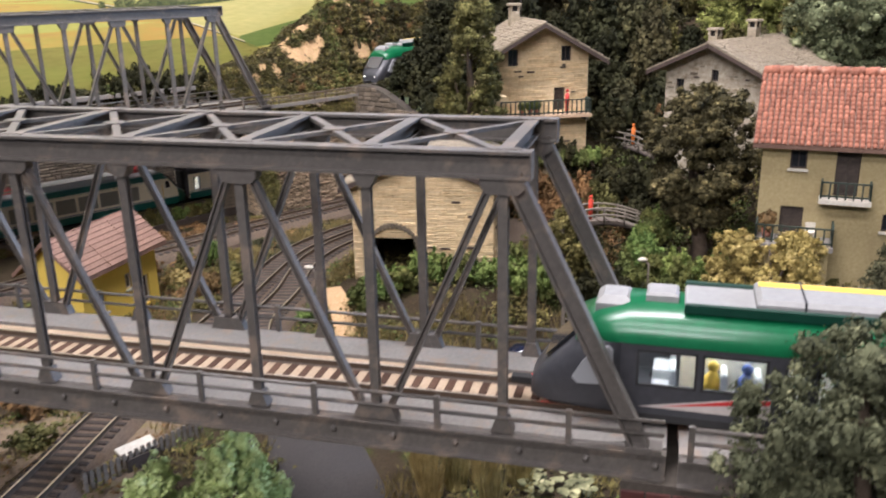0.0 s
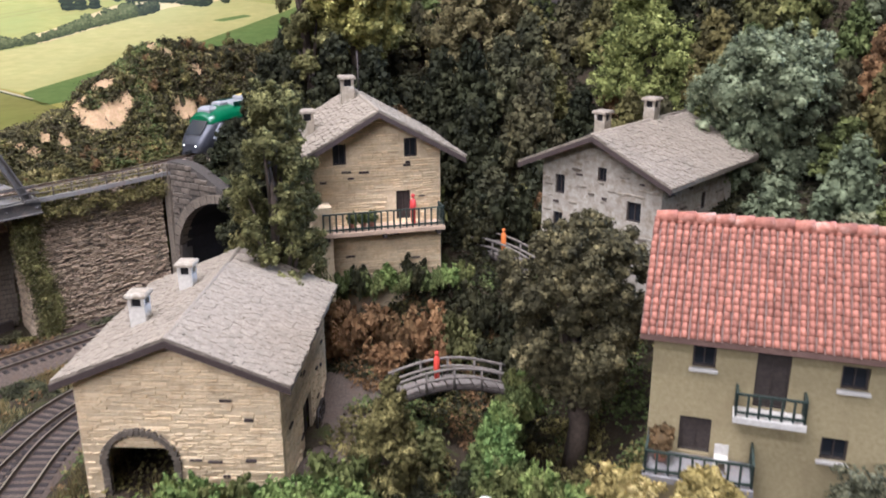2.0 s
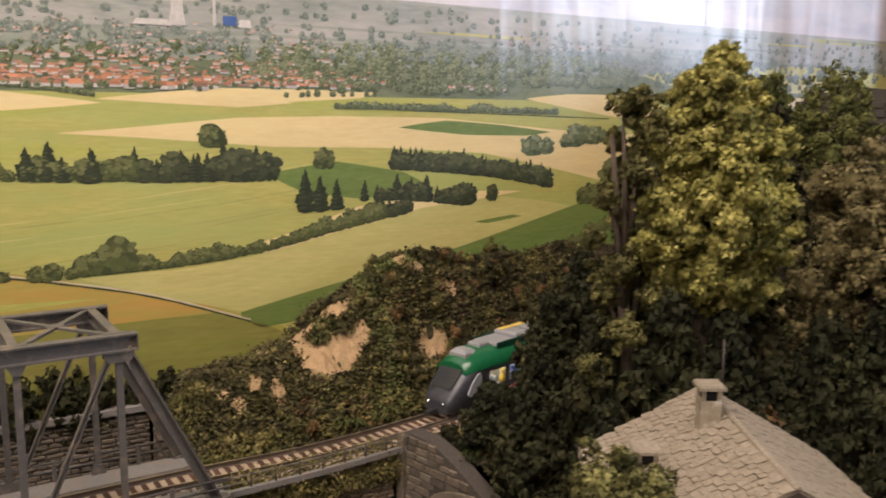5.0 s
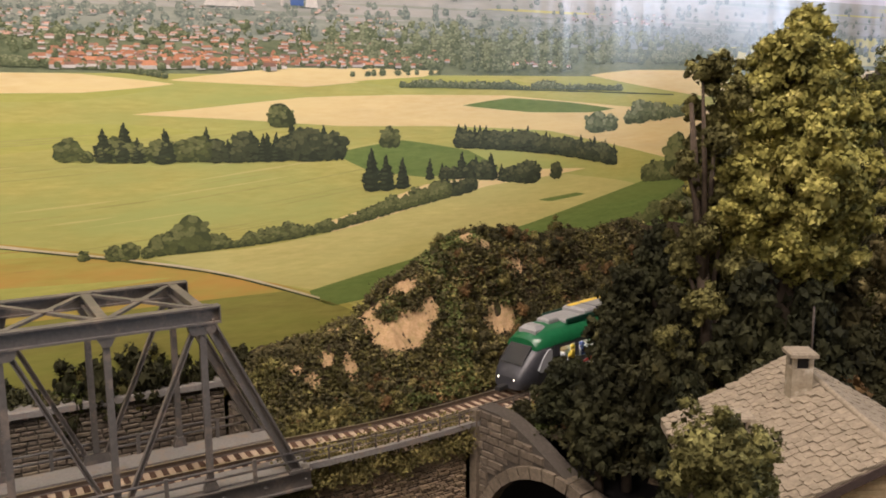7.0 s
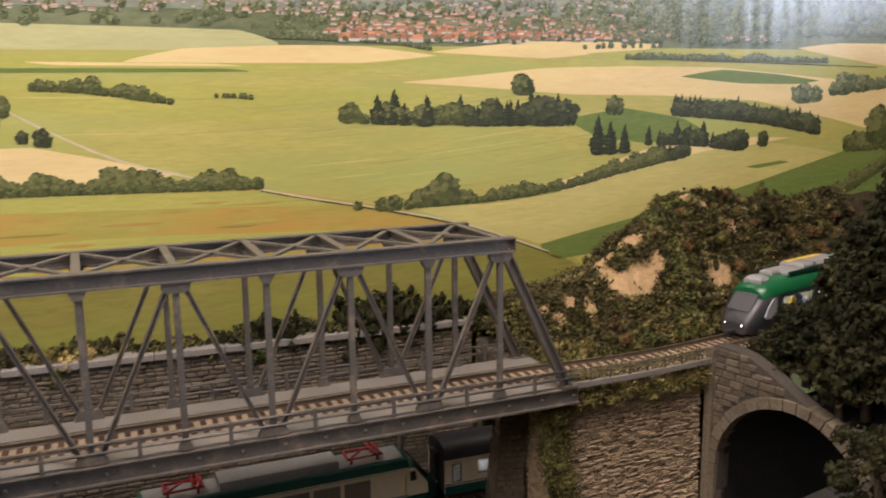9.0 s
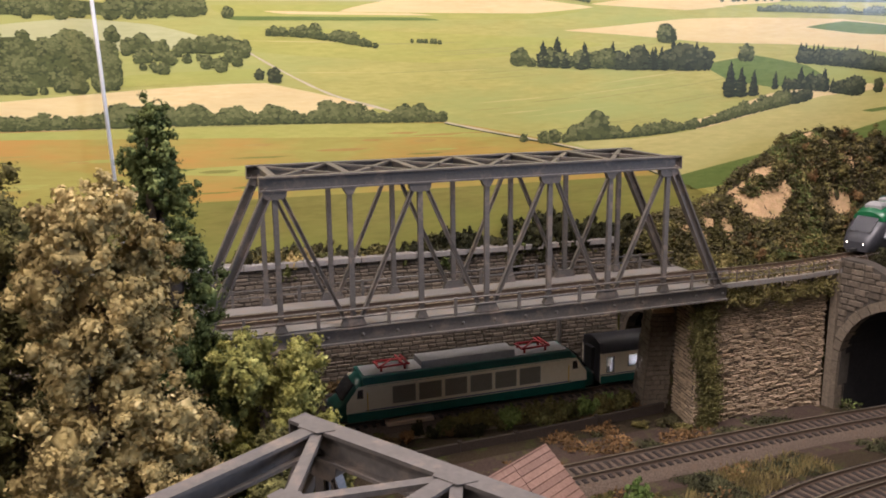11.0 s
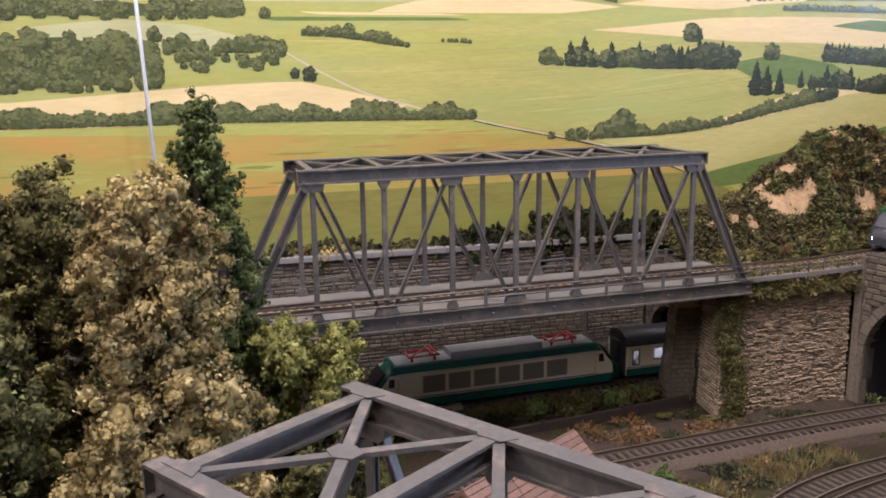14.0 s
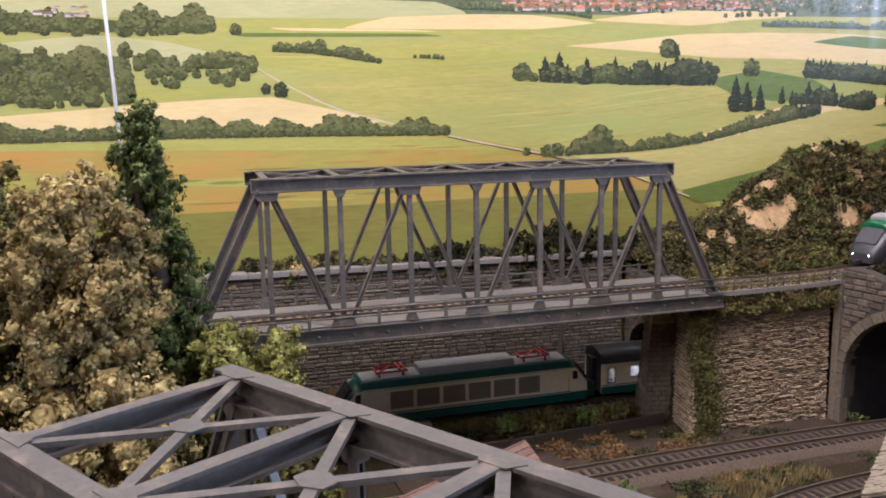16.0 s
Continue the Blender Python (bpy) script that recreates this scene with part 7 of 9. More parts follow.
def stand(line, s0, s1, rail, flip=False):
    a, b = along(line, s0), along(line, s1)
    d = b - a
    ang = math.degrees(math.atan2(d.y, d.x))
    p = b if flip else a
    return at(p.x, p.y, rail, ang + (180 if flip else 0))


T_TAIL = plain("tail_light", (0.6, 0.02, 0.02), 0.3, emit=5.0, emit_colour=(1, 0.04, 0.03))


def railcar_train(line, s, rail, label, lamp):
    railcar_end(stand(line, s, s + 21.0, rail), False, label, lamp)
    power_module(stand(line, s + 21.42, s + 26.6, rail))
    railcar_end(stand(line, s + 27.05, s + 48.0, rail, True), True, label, T_TAIL)


front_line = spline([(-19, 0, 0), (0, 0, 0), (19, 0, 0), (45, -1.0, 0), (70, -4, 0)], 0.5)
railcar_train(front_line, 19 + 14.4, FRONT_Z + TRACK_H + 0.42 - 0.02, "green-roofed grey railcar entering the front truss bridge", T_TAIL)
rear_line = spline([(BRIDGE_AT[0] + u * BX, BRIDGE_AT[1] + u * BY, 0) for u in (-19, 0, 17)] + [(*rear(u, line_n(u)), 0) for u in (26, 34, 42, 50)] + [(*rear(60, 8.6), 0), (*rear(70, 10.2), 0), (*rear(84, 11.0), 0)], 0.5)
railcar_train(rear_line, 19 + 35.5, REAR_Z + TRACK_H + 0.40, "green-roofed grey railcar with lit windows coming out of the trees", T_HEAD)


def electric_engine(m):
    root = thing("electric_locomotive", "cream and teal electric locomotive with red roof gear", "locomotive", m)
    W, L = 1.68, 22.4
    side = [(-W, 0.7), (-W, 3.25), (-W * 0.86, 3.75), (W * 0.86, 3.75), (W, 3.25), (W, 0.7)]
    for s in (0, 1):
        f = (lambda x: x) if s == 0 else (lambda x: L - x)
        sec = [(0.0, 0.80, 1.55, 0.35), (0.7, 0.90, 1.95, 0.35), (1.6, 0.96, 3.2, 0.35), (2.4, 1.0, 3.75, 0.35)]
        part("cab", loft([(f(x), W * w, t, lo) for x, w, t, lo in sec], NOSE_RING), T_TEAL, root, "sloping teal cab")
        q = sorted((f(0.75), f(1.95)))
        part("windscreen", Geo().add([(f(0.62), -1.1, 2.05), (f(0.62), 1.1, 2.05), (f(1.55), 1.15, 3.28), (f(1.55), -1.15, 3.28), (f(0.8), -1.1, 2.0), (f(0.8), 1.1, 2.0), (f(1.7), 1.15, 3.2), (f(1.7), -1.15, 3.2)],
                                     ((0, 1, 2, 3), (7, 6, 5, 4), (0, 4, 5, 1), (2, 6, 7, 3), (1, 5, 6, 2), (3, 7, 4, 0))), GLASS, root)
        for y in (-1.0, 1.0):
            part("headlight", Geo().ball((f(0.02), y, 1.35), 0.15, 8, 6), T_WHITE, root)
            yy = y * (W + 0.0)
            part("cab_side", Geo().prism(((f(0.9), 1.1), (f(2.5), 1.1), (f(2.5), 3.15), (f(1.9), 3.15), (f(0.95), 1.9)), "y", yy - 0.02, yy + 0.02), T_CREAM, root)
            part("cab_window", Geo().prism(((f(1.75), 2.2), (f(2.25), 2.2), (f(2.25), 2.9), (f(1.85), 2.9)), "y", yy - 0.03, yy + 0.03), GLASS, root)
            part("handrail", Geo().tube([(f(2.6), yy * 1.02, 1.1), (f(2.6), yy * 1.02, 2.6)], 0.04, 5), T_YELLOW, root)
    part("body", Geo().prism(((-W, 0.7), (-W, 3.2), (W, 3.2), (W, 0.7)), "x", 2.4, L - 2.4), T_CREAM, root)
    part("lower_band", Geo().box(1.0, -W - 0.02, 0.35, L - 1.0, W + 0.02, 1.05), T_TEAL, root)
    part("upper_band", Geo().prism(((-W - 0.01, 3.1), (-W * 0.86, 3.72), (W * 0.86, 3.72), (W + 0.01, 3.1)), "x", 2.3, L - 2.3), T_TEAL, root)
    part("blue_line", Geo().box(2.4, -W - 0.03, 1.12, L - 2.4, W + 0.03, 1.2), plain("blue_line", (0.03, 0.04, 0.14), 0.4), root)
    for i in range(6):
        x = 4.6 + i * 2.15
        for y in (-W, W):
            part("vent_panel", Geo().box(x, y - 0.025, 1.45, x + 1.85, y + 0.025, 2.85), surface("vent_grille", (0.20, 0.19, 0.15), (0.30, 0.28, 0.23), 9, 0.5, 0.6, 0.3) if i == 0 and y < 0 else bpy.data.materials["vent_grille"], root)
    part("roof_hood", Geo().prism(((-1.1, 3.7), (-0.95, 4.3), (0.95, 4.3), (1.1, 3.7)), "x", 7.2, 15.2), T_ROOF, root)
    part("roof_deck", Geo().box(2.5, -1.15, 3.71, L - 2.5, 1.15, 3.8), T_ROOF, root)
    for x in (3.7, 15.9):
        p = part("pantograph", Geo().beam((x, -0.7, 4.15), (x + 2.6, -0.7, 4.2), 0.12, 0.12).beam((x, 0.7, 4.15), (x + 2.6, 0.7, 4.2), 0.12, 0.12).beam((x + 0.1, -0.7, 4.16), (x + 0.1, 0.7, 4.16), 0.12, 0.12).beam((x + 2.5, -0.7, 4.18), (x + 2.5, 0.7, 4.18), 0.12, 0.12), T_PANTO, root, "folded red pantograph")
        for y in (-0.7, 0.7):
            part("lower_arm", Geo().beam((x + 0.2, y, 4.2), (x + 1.3, 0, 4.46), 0.11, 0.11), T_PANTO, p)
        part("upper_arm", Geo().beam((x + 1.3, 0, 4.46), (x + 2.5, 0, 4.32), 0.12, 0.12), T_PANTO, p)
        for dx in (1.9, 2.3):
            part("contact_strip", Geo().beam((x + dx, -1.0, 4.4), (x + dx, 1.0, 4.4), 0.16, 0.09), T_PANTO, p)
        for dx in (0.3, 2.2):
            for y in (-0.7, 0.7):
                part("insulator", Geo().tube([(x + dx, y, 3.8), (x + dx, y, 4.12)], 0.1, 8), T_PANTO, p)
    for x in (3.6, 5.8, 16.6, 18.8):
        wheelset(root, x, 0.55)
    part("buffer_beam", Geo().box(-0.1, -1.3, 0.5, 0.25, 1.3, 0.95), T_BLACK, root)


def coach(m):
    root = thing("passenger_coach", "cream and green passenger coach with bright lit windows", "coach", m)
    W, L = 1.65, 28.0
    part("roof", loft([(0, W + 0.02, 4.3, 3.15), (L, W + 0.02, 4.3, 3.15)], ROOF_RING), T_GREY, root, "dull dark grey roof")
    wins = [(0.55, 1.3, 1.4, 2.8), (2.6, 3.6, 1.75, 2.8)] + [(4.5 + i * 2.5, 6.1 + i * 2.5, 1.7, 2.85) for i in range(9)]
    for y in (-W, W):
        side_wall(root, y, 0, L, 0.55, 3.15, wins, T_CREAM)
        s = 1 if y > 0 else -1
        part("lower_band", Geo().box(0, y, 0.5, L, y + s * 0.015, 1.15), T_TEAL, root)
        part("dark_line", Geo().box(0, y, 1.22, L, y + s * 0.012, 1.3), plain("navy_line", (0.03, 0.03, 0.09), 0.4), root)
        part("flash", Geo().prism(((4.6, 1.1), (6.0, 1.1), (7.0, 2.0), (7.0, 3.1), (6.2, 3.1), (6.2, 2.2)), "y", y + s * 0.013 - 0.004, y + s * 0.02), T_TEAL, root)
    part("floor", Geo().box(0.1, -1.5, 0.5, L - 0.1, 1.5, 0.7), T_GREY, root)
    part("end_wall", Geo().box(0, -1.5, 0.7, 0.1, 1.5, 4.0), T_GREY, root)
    part("end_wall", Geo().box(L - 0.1, -1.5, 0.7, L, 1.5, 4.0), T_GREY, root)
    part("ceiling_lamp", Geo().box(2.0, -0.5, 3.05, L - 1, 0.5, 3.1), T_COACH, root, "bright saloon ceiling light")
    part("gangway", Geo().box(-0.35, -0.6, 0.9, 0, 0.6, 3.4), T_BLACK, root)
    part("partition", Geo().box(2.0, 0.2, 0.7, L - 1, 0.3, 3.0), T_SEAT, root)
    for i in range(9):
        part("seat", Geo().slab(4.7 + i * 2.5, -1.3, 0.7, 5.5 + i * 2.5, -0.2, 2.0, 0.08), T_SEAT, root)
    for x in (3.0, 5.0, 22.5, 24.5):
        wheelset(root, x)


low_line = spline([(*rear(u, n), 0) for u, n in ((-30, 5.4), (-13, 5.8), (0, 6.0), (10, 6.6), (18, 7.1), (44, 7.4), (60, 7.6))], 0.5)
s_nose = 20.6
electric_engine(stand(low_line, s_nose, s_nose + 22.4, LOW + 0.75 + 0.42))
coach(stand(low_line, s_nose + 22.9, s_nose + 50.9, LOW + 0.75 + 0.42))

# ---- trees and shrubs ----


def gz(x, y, sink=0.3):
    return height(x, y) - sink


def tree_at(label, x, y, top, r, mat, seed, shape="round", **kw):
    return tree_thing("tree", label, x, y, gz(x, y), top, r, mat, seed, shape, **kw)


# tall group at the end of the far bridge
tree_at("dry tan bushy tree beside the bridge end", -32.6, 8.0, 24.9, 6.1, LF_TAN, 11, "blunt", leaves=6500, fine=1.8, size=0.30, low=0.12, clumps=44)
tree_at("tall dark green fir behind the tan tree", -36.2, 13.4, 28.0, 6.0, LF_MID, 12, "cone", leaves=5200, fine=1.8, size=0.27, low=0.10, clumps=46)
tree_at("broad olive-green tree at the bridge end", -42.5, 7.5, 24.0, 6.2, LF_OLIVE, 13, "round", leaves=5200, fine=1.8, size=0.30, low=0.15, clumps=36)
tree_at("spreading olive tree in the dense group", -38.0, 0.5, 19.0, 6.0, LF_OLIVE, 14, "round", leaves=4600, fine=1.8, size=0.30, low=0.1, clumps=34)
tree_at("mid green tree under the bridge end", -31.2, 16.2, 16.2, 3.9, LF_SUN, 15, "round", leaves=3400, fine=1.8, size=0.25, low=0.12, clumps=26)
tree_at("yellow-green shrubby tree beside the low track", -28.6, 15.0, 12.4, 3.4, LF_OLIVE, 16, "round", leaves=2600, fine=1.8, size=0.25, low=0.1, clumps=22)
tree_at("small olive tree at the foot of the tan tree", -30.5, 3.0, 11.0, 4.0, LF_OLIVE, 17, "round", leaves=2600, fine=1.8, size=0.26, low=0.1, clumps=22)
tree_at("dark green tree close to the poster", -44, 16.5, 19.0, 5.0, LF_DARK, 18, "round", leaves=3600, size=0.28, low=0.1, clumps=28)
# by the front bridge
tree_at("grey-green leafy tree beside the bridge approach", 25.6, -5.6, 16.4, 4.3, LF_SAGE, 21, "round", leaves=6000, fine=1.8, size=0.22, low=0.2, clumps=40)
tree_at("pale green shrub under the front bridge", 0.2, 1.6, 5.4, 2.5, LF_PALE, 22, "round", leaves=3000, size=0.20, low=0.15, clumps=20, category="shrub")
tree_at("pale green shrub under the front bridge", -3.0, 0.2, 4.6, 2.0, LF_PALE, 23, "round", leaves=2000, size=0.20, low=0.15, clumps=16, category="shrub")
# village
tree_at("slender olive conifer beside the shed", 12.2, 30.6, 10.6, 2.3, LF_OLIVE, 31, "cone", leaves=3000, size=0.22, low=0.08, clumps=30)
tree_at("big dark brown-green tree spreading upwards before the plaster house", 21.6, 37.6, 17.4, 4.5, LF_DUSK, 32, "vase", leaves=6500, fine=1.6, size=0.26, low=0.42, clumps=42, trunk_r=0.6)
tree_at("yellow-olive foam tree below the terrace", 25.4, 24.2, 10.0, 3.7, LF_YELLOW, 34, "vase", leaves=3600, size=0.24, low=0.36, clumps=26, fine=1.5, trunk_r=0.3)
tree_at("yellow-olive foam tree below the terrace", 22.6, 25.6, 6.6, 2.2, LF_YELLOW, 35, "round", leaves=1800, size=0.24, low=0.25, clumps=16)
tree_at("grey-green tree beside the plaster house", 33.6, 23.8, 10.8, 3.8, LF_SAGE, 36, "round", leaves=3600, size=0.24, low=0.2, clumps=28)
tree_at("grey-green tree beside the plaster house", 30.4, 21.2, 7.6, 2.8, LF_SAGE, 37, "round", leaves=2400, size=0.24, low=0.2, clumps=20)
tree_at("grey-green tree beside the plaster house", 38.6, 25.5, 11.5, 4.0, LF_SAGE, 38, "round", leaves=3000, size=0.24, low=0.2, clumps=24)
tree_at("tall olive tree beside the balcony house", 3.0, 40.7, 23.8, 3.2, LF_OLIVE, 39, "oval", leaves=5600, size=0.26, low=0.2, clumps=44, trunk_r=0.4)
tree_at("olive tree at the corner of the balcony house", 1.2, 43.4, 16.0, 2.8, LF_OLIVE, 40, "round", leaves=3000, size=0.25, low=0.2, clumps=24)
tree_at("dark tree over the tunnel mouth", -2.2, 49.3, 15.0, 3.2, LF_DARK, 41, "round", leaves=2800, size=0.26, low=0.15, clumps=24)
tree_at("tall light green tree on the wooded hill", 3.1, 62.4, 37.4, 5.4, LF_SUN, 42, "blunt", leaves=6500, size=0.34, low=0.48, clumps=34, fine=1.4)
tree_at("thin dark tree on the wooded hill", -1.1, 60.6, 36.1, 2.6, LF_OLIVE, 43, "oval", leaves=4000, size=0.32, low=0.15, clumps=30, trunk_r=0.5)
tree_at("brownish bare-looking tree on the hill", 11.2, 72.0, 32.0, 5.6, LF_BROWN, 44, "round", fine=1.4, leaves=5200, size=0.32, low=0.2, clumps=34)
tree_at("pale green tall tree behind the grey house", 26.5, 73.0, 32.5, 5.2, LF_SUN, 45, "blunt", leaves=5000, size=0.34, low=0.15, clumps=38)
tree_at("blue-green broad tree behind the grey house", 35.5, 60.5, 26.0, 6.0, LF_GREY, 46, "round", fine=1.4, leaves=5200, size=0.32, low=0.1, clumps=36)
tree_at("dark tree at the back of the ruin", 9.0, 98, 38.5, 5.0, LF_MID, 47, "round", leaves=3000, size=0.36, low=0.2, clumps=26)

# repeated shrubs and hill trees, each a thing of its own
KINDS = {"dark": (LF_DARK, "dark green shrub"), "olive": (LF_OLIVE, "olive green shrub"), "mid": (LF_MID, "mid green leafy shrub"), "rust": (LF_RUST, "rusty brown shrub"),
         "bright": (LF_BRIGHT, "bright green leafy shrub"), "tan": (LF_TAN, "dry tan shrub"), "dusky": (LF_DUSK, "dusky olive shrub"), "grey": (LF_GREY, "grey-green shrub")}
PROTOS = {}
for kind, (mat, _) in KINDS.items():
    PROTOS[kind] = [bush_mesh(100 + 7 * i + len(kind), 1.0, 1.5, mat, 1200, 0.086) for i in range(3)]
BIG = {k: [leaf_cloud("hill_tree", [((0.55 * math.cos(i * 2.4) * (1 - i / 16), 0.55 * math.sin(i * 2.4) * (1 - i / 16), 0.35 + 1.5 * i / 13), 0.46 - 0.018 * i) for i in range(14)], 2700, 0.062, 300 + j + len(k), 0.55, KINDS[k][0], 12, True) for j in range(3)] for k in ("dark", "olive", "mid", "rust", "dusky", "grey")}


TRUNK = Geo().tube([(0, 0, -0.5), (0.03, 0, 0.3), (0, 0.04, 1.0), (0, 0, 1.7)], [0.11, 0.09, 0.06, 0.02], 6).mesh("trunk", BARK)


def shrub(kind, x, y, z, r, h, where, name="shrub"):
    rng = random
    pool = PROTOS[kind] if name == "shrub" else BIG[kind]
    base = 1.5 if name == "shrub" else 2.0
    mesh = rng.choice(pool)
    m = at(x, y, z, rng.uniform(0, 360))
    if name == "shrub":
        ob = new(name, mesh)
        ob.matrix_world = m @ Matrix.Diagonal((r, r, h / base, 1))
    else:
        ob = new(name)
        ob.matrix_world = m
        for nm, me in (("trunk", TRUNK), ("crown", mesh)):
            p = new(nm, me)
            p.parent = ob
            tall = h / base if nm == "trunk" else min(h / base, 1.35 * r)
            p.matrix_local = Matrix.Translation((0, 0, (h - tall * base) * M)) @ Matrix.Diagonal((r, r, tall, 1))
    return tagged(ob, KINDS[kind][1].replace("shrub", "tree" if name != "shrub" else "shrub") + " " + where, "tree" if name != "shrub" else "shrub", group=where)


random.seed(5)
keep_off = [(6, 51, 8.0), (25.4, 55.5, 9.0), (31.2, 31.7, 9), (1.5, 33.3, 9)]
spots = []
while len(spots) < 135:
    x, y = random.uniform(-7, 52), random.uniform(55, 112)
    u, n = rear_un(x, y)
    if n > 12.5 or abs(n - line_n(u)) < 3.6 and u < 60 or any(math.hypot(x - a, y - b) < c for a, b, c in keep_off):
        continue
    r = random.uniform(1.9, 3.4) * (1 + max(0, y - 75) / 60)
    if any(math.hypot(x - a, y - b) < 0.55 * (r + q) for a, b, q in spots):
        continue
    spots.append((x, y, r))
    # dark leaves only at the hill's near foot, painting in its shade
    shrub(random.choice(("dark",) if x < 5 and y < 72 else ("dark", "dusky", "dusky", "olive", "rust", "mid") if y < 78 else ("dusky", "dusky", "dark", "olive", "mid")), x, y, gz(x, y, 0.6), r, r * random.uniform(1.9, 2.9), "on the wooded hillside", "hill_tree")
while len(spots) < 175:
    x, y = random.uniform(32, 58), random.uniform(38, 82)
    r = random.uniform(2.0, 3.4)
    if any(math.hypot(x - a, y - b) < 0.55 * (r + q) for a, b, q in spots) or any(math.hypot(x - a, y - b) < c for a, b, c in keep_off):
        continue
    spots.append((x, y, r))
    # grey kind paints the pale veil of light on this side into the leaves
    shrub(random.choice(("grey", "grey", "dark", "mid", "olive")), x, y, gz(x, y, 0.6), r, r * random.uniform(1.6, 2.4), "on the wooded hillside", "hill_tree")
for x, y, r, top in ((1.6, 59.4, 2.7, 25.0), (4.4, 59.8, 2.8, 24.0), (-2.2, 60.0, 2.5, 23.0), (6.6, 62.5, 2.6, 21.5), (9.0, 64.5, 2.9, 23.5), (11.8, 65.0, 2.8, 24.0), (14.4, 66.5, 2.9, 24.5), (12.6, 60.5, 2.6, 20.0), (17.0, 63.0, 2.8, 22.0), (16.0, 70.5, 3.0, 26.0), (4.4, 60.2, 2.4, 20.0)):
    z = gz(x, y, 0.6)
    shrub("dark" if x < 14 else "dusky", x, y, z, r, top - z, "on the wooded hillside", "hill_tree")
    shrub("dark" if x < 10 else "dusky", x + 0.8, y - 1.2, z, r * 1.1, (top - z) * 0.62, "on the wooded hillside", "hill_tree")
# over and beside the wide tunnel
for x, y, r, h in ((-9, 63, 2.8, 4.8), (-5, 61, 3.2, 6), (-1, 57.5, 3.0, 6), (-11, 66.5, 2.4, 4.4), (-7, 67, 3, 6), (-12.5, 63.2, 1.5, 2.2), (-0.5, 50.5, 2.2, 6)):
    s, d = portal_sd(x, y)
    z = 12.3 - 3.2 * smooth01((s - 1) / 9) if 0 < d < 1.5 else gz(x, y, 0.5)
    shrub(random.choice(("dark", "olive", "dark")), x, y, max(z, 8.0), r, h, "over the tunnel mouth", "hill_tree")
# bank beside the upper track, with bare sandy spots (u, away, half sizes)
SAND_SPOTS = ((29.8, 5.98, 2.6, 1.05), (28.2, 7.14, 0.9, 1.12), (28.4, 8.73, 1.2, 0.7), (31.4, 8.45, 1.1, 0.63), (26.0, 9.02, 0.9, 0.56), (25.6, 5.54, 0.4, 0.98), (24.2, 6.85, 0.5, 0.84), (22.2, 6.71, 0.5, 0.7), (22.8, 5.54, 0.5, 0.56), (37.4, 9.02, 0.8, 0.84), (38.6, 7.87, 0.7, 0.56), (38.4, 4.96, 1.5, 0.7), (32.6, 6.56, 0.8, 0.7), (41.5, 6.85, 0.6, 0.42))
bank = {"olive": [], "dark": [], "rust": [], "dusky": [], "tan": []}
for i in range(330):
    u, a = random.uniform(19.5, 58), random.uniform(2.9, 13.0 if i > 60 else 4.6)
    n = line_n(u) + a
    if n > 14.2 or any(((u - su) / (ru + 0.4)) ** 2 + ((a - sa) / (ra + 0.4)) ** 2 < 1 for su, sa, ru, ra in SAND_SPOTS):
        continue
    x, y = rear(u, n)
    r = random.uniform(0.6, 1.25) + 0.4 * smooth01((u - 34) / 10)
    if u < 33 and a > 3.9:
        if random.random() < 0.5:
            continue
        r *= 0.5
    z = gz(x, y, 0.1)
    for k in range(4):
        bank[random.choice(("olive", "olive", "dusky") if u < 33 else ("olive", "dusky", "dark")) if k else random.choice(("olive", "rust", "tan") if u < 33 else ("olive", "dark", "rust"))].append(((x + random.uniform(-0.6, 0.6) * r, y + random.uniform(-0.6, 0.6) * r, z + random.uniform(0.1, 0.75) * r), r * random.uniform(0.32, 0.5)))
for k, lumps in bank.items():
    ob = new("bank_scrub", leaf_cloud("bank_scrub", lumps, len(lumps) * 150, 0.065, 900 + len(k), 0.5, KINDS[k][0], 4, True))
    tagged(ob, KINDS[k][1].replace("shrub", "scrub") + " matted over the bank by the upper track", "scrub", kind="stuff")
# behind the long wall, at the poster's foot
for i in range(44):
    u = -32 + i * 1.2 + random.uniform(-0.4, 0.4)
    x, y = rear(u, random.uniform(13.0, 14.0))
    r = random.uniform(1.0, 1.7)
    shrub(random.choice(("dark", "olive", "olive", "mid", "tan")), x, y, 12.2, r, r * random.uniform(1.2, 1.9) if u > -12 else random.uniform(1.2, 2.4), "behind the long stone wall")
for i in range(34):
    x, y = rear(-15 + i * 0.95 + random.uniform(-0.4, 0.4), random.uniform(13.2, 14.0))
    r = random.uniform(1.2, 1.8)
    shrub(random.choice(("dark", "dusky", "mid", "olive", "dusky")), x, y, 12.0, r, r * random.uniform(1.5, 2.1), "behind the long stone wall")
for i in range(15):
    x, y = rear(10.5 + i * 0.95 + random.uniform(-0.3, 0.3), random.uniform(12.9, 13.9))
    shrub(random.choice(("dark", "dark", "olive")), x, y, 12.0, random.uniform(1.1, 1.6), random.uniform(2.2, 3.6), "behind the long stone wall")
for i in range(14):
    x, y = rear(-13 + i * 1.1, random.uniform(1.4, 3.4))
    shrub(random.choice(("olive", "rust", "dark")), x, y, gz(x, y, 0.1), random.uniform(0.5, 0.8), random.uniform(0.6, 1.2), "in the row beside the low track")
for u, h, r in ((3.5, 3.9, 1.9), (9.4, 4.6, 2.2), (14.2, 4.8, 2.4), (19.5, 4.2, 2.1)):
    x, y = rear(u, 13.4)
    shrub("dark", x, y, 11.8, r, h, "behind the long stone wall")
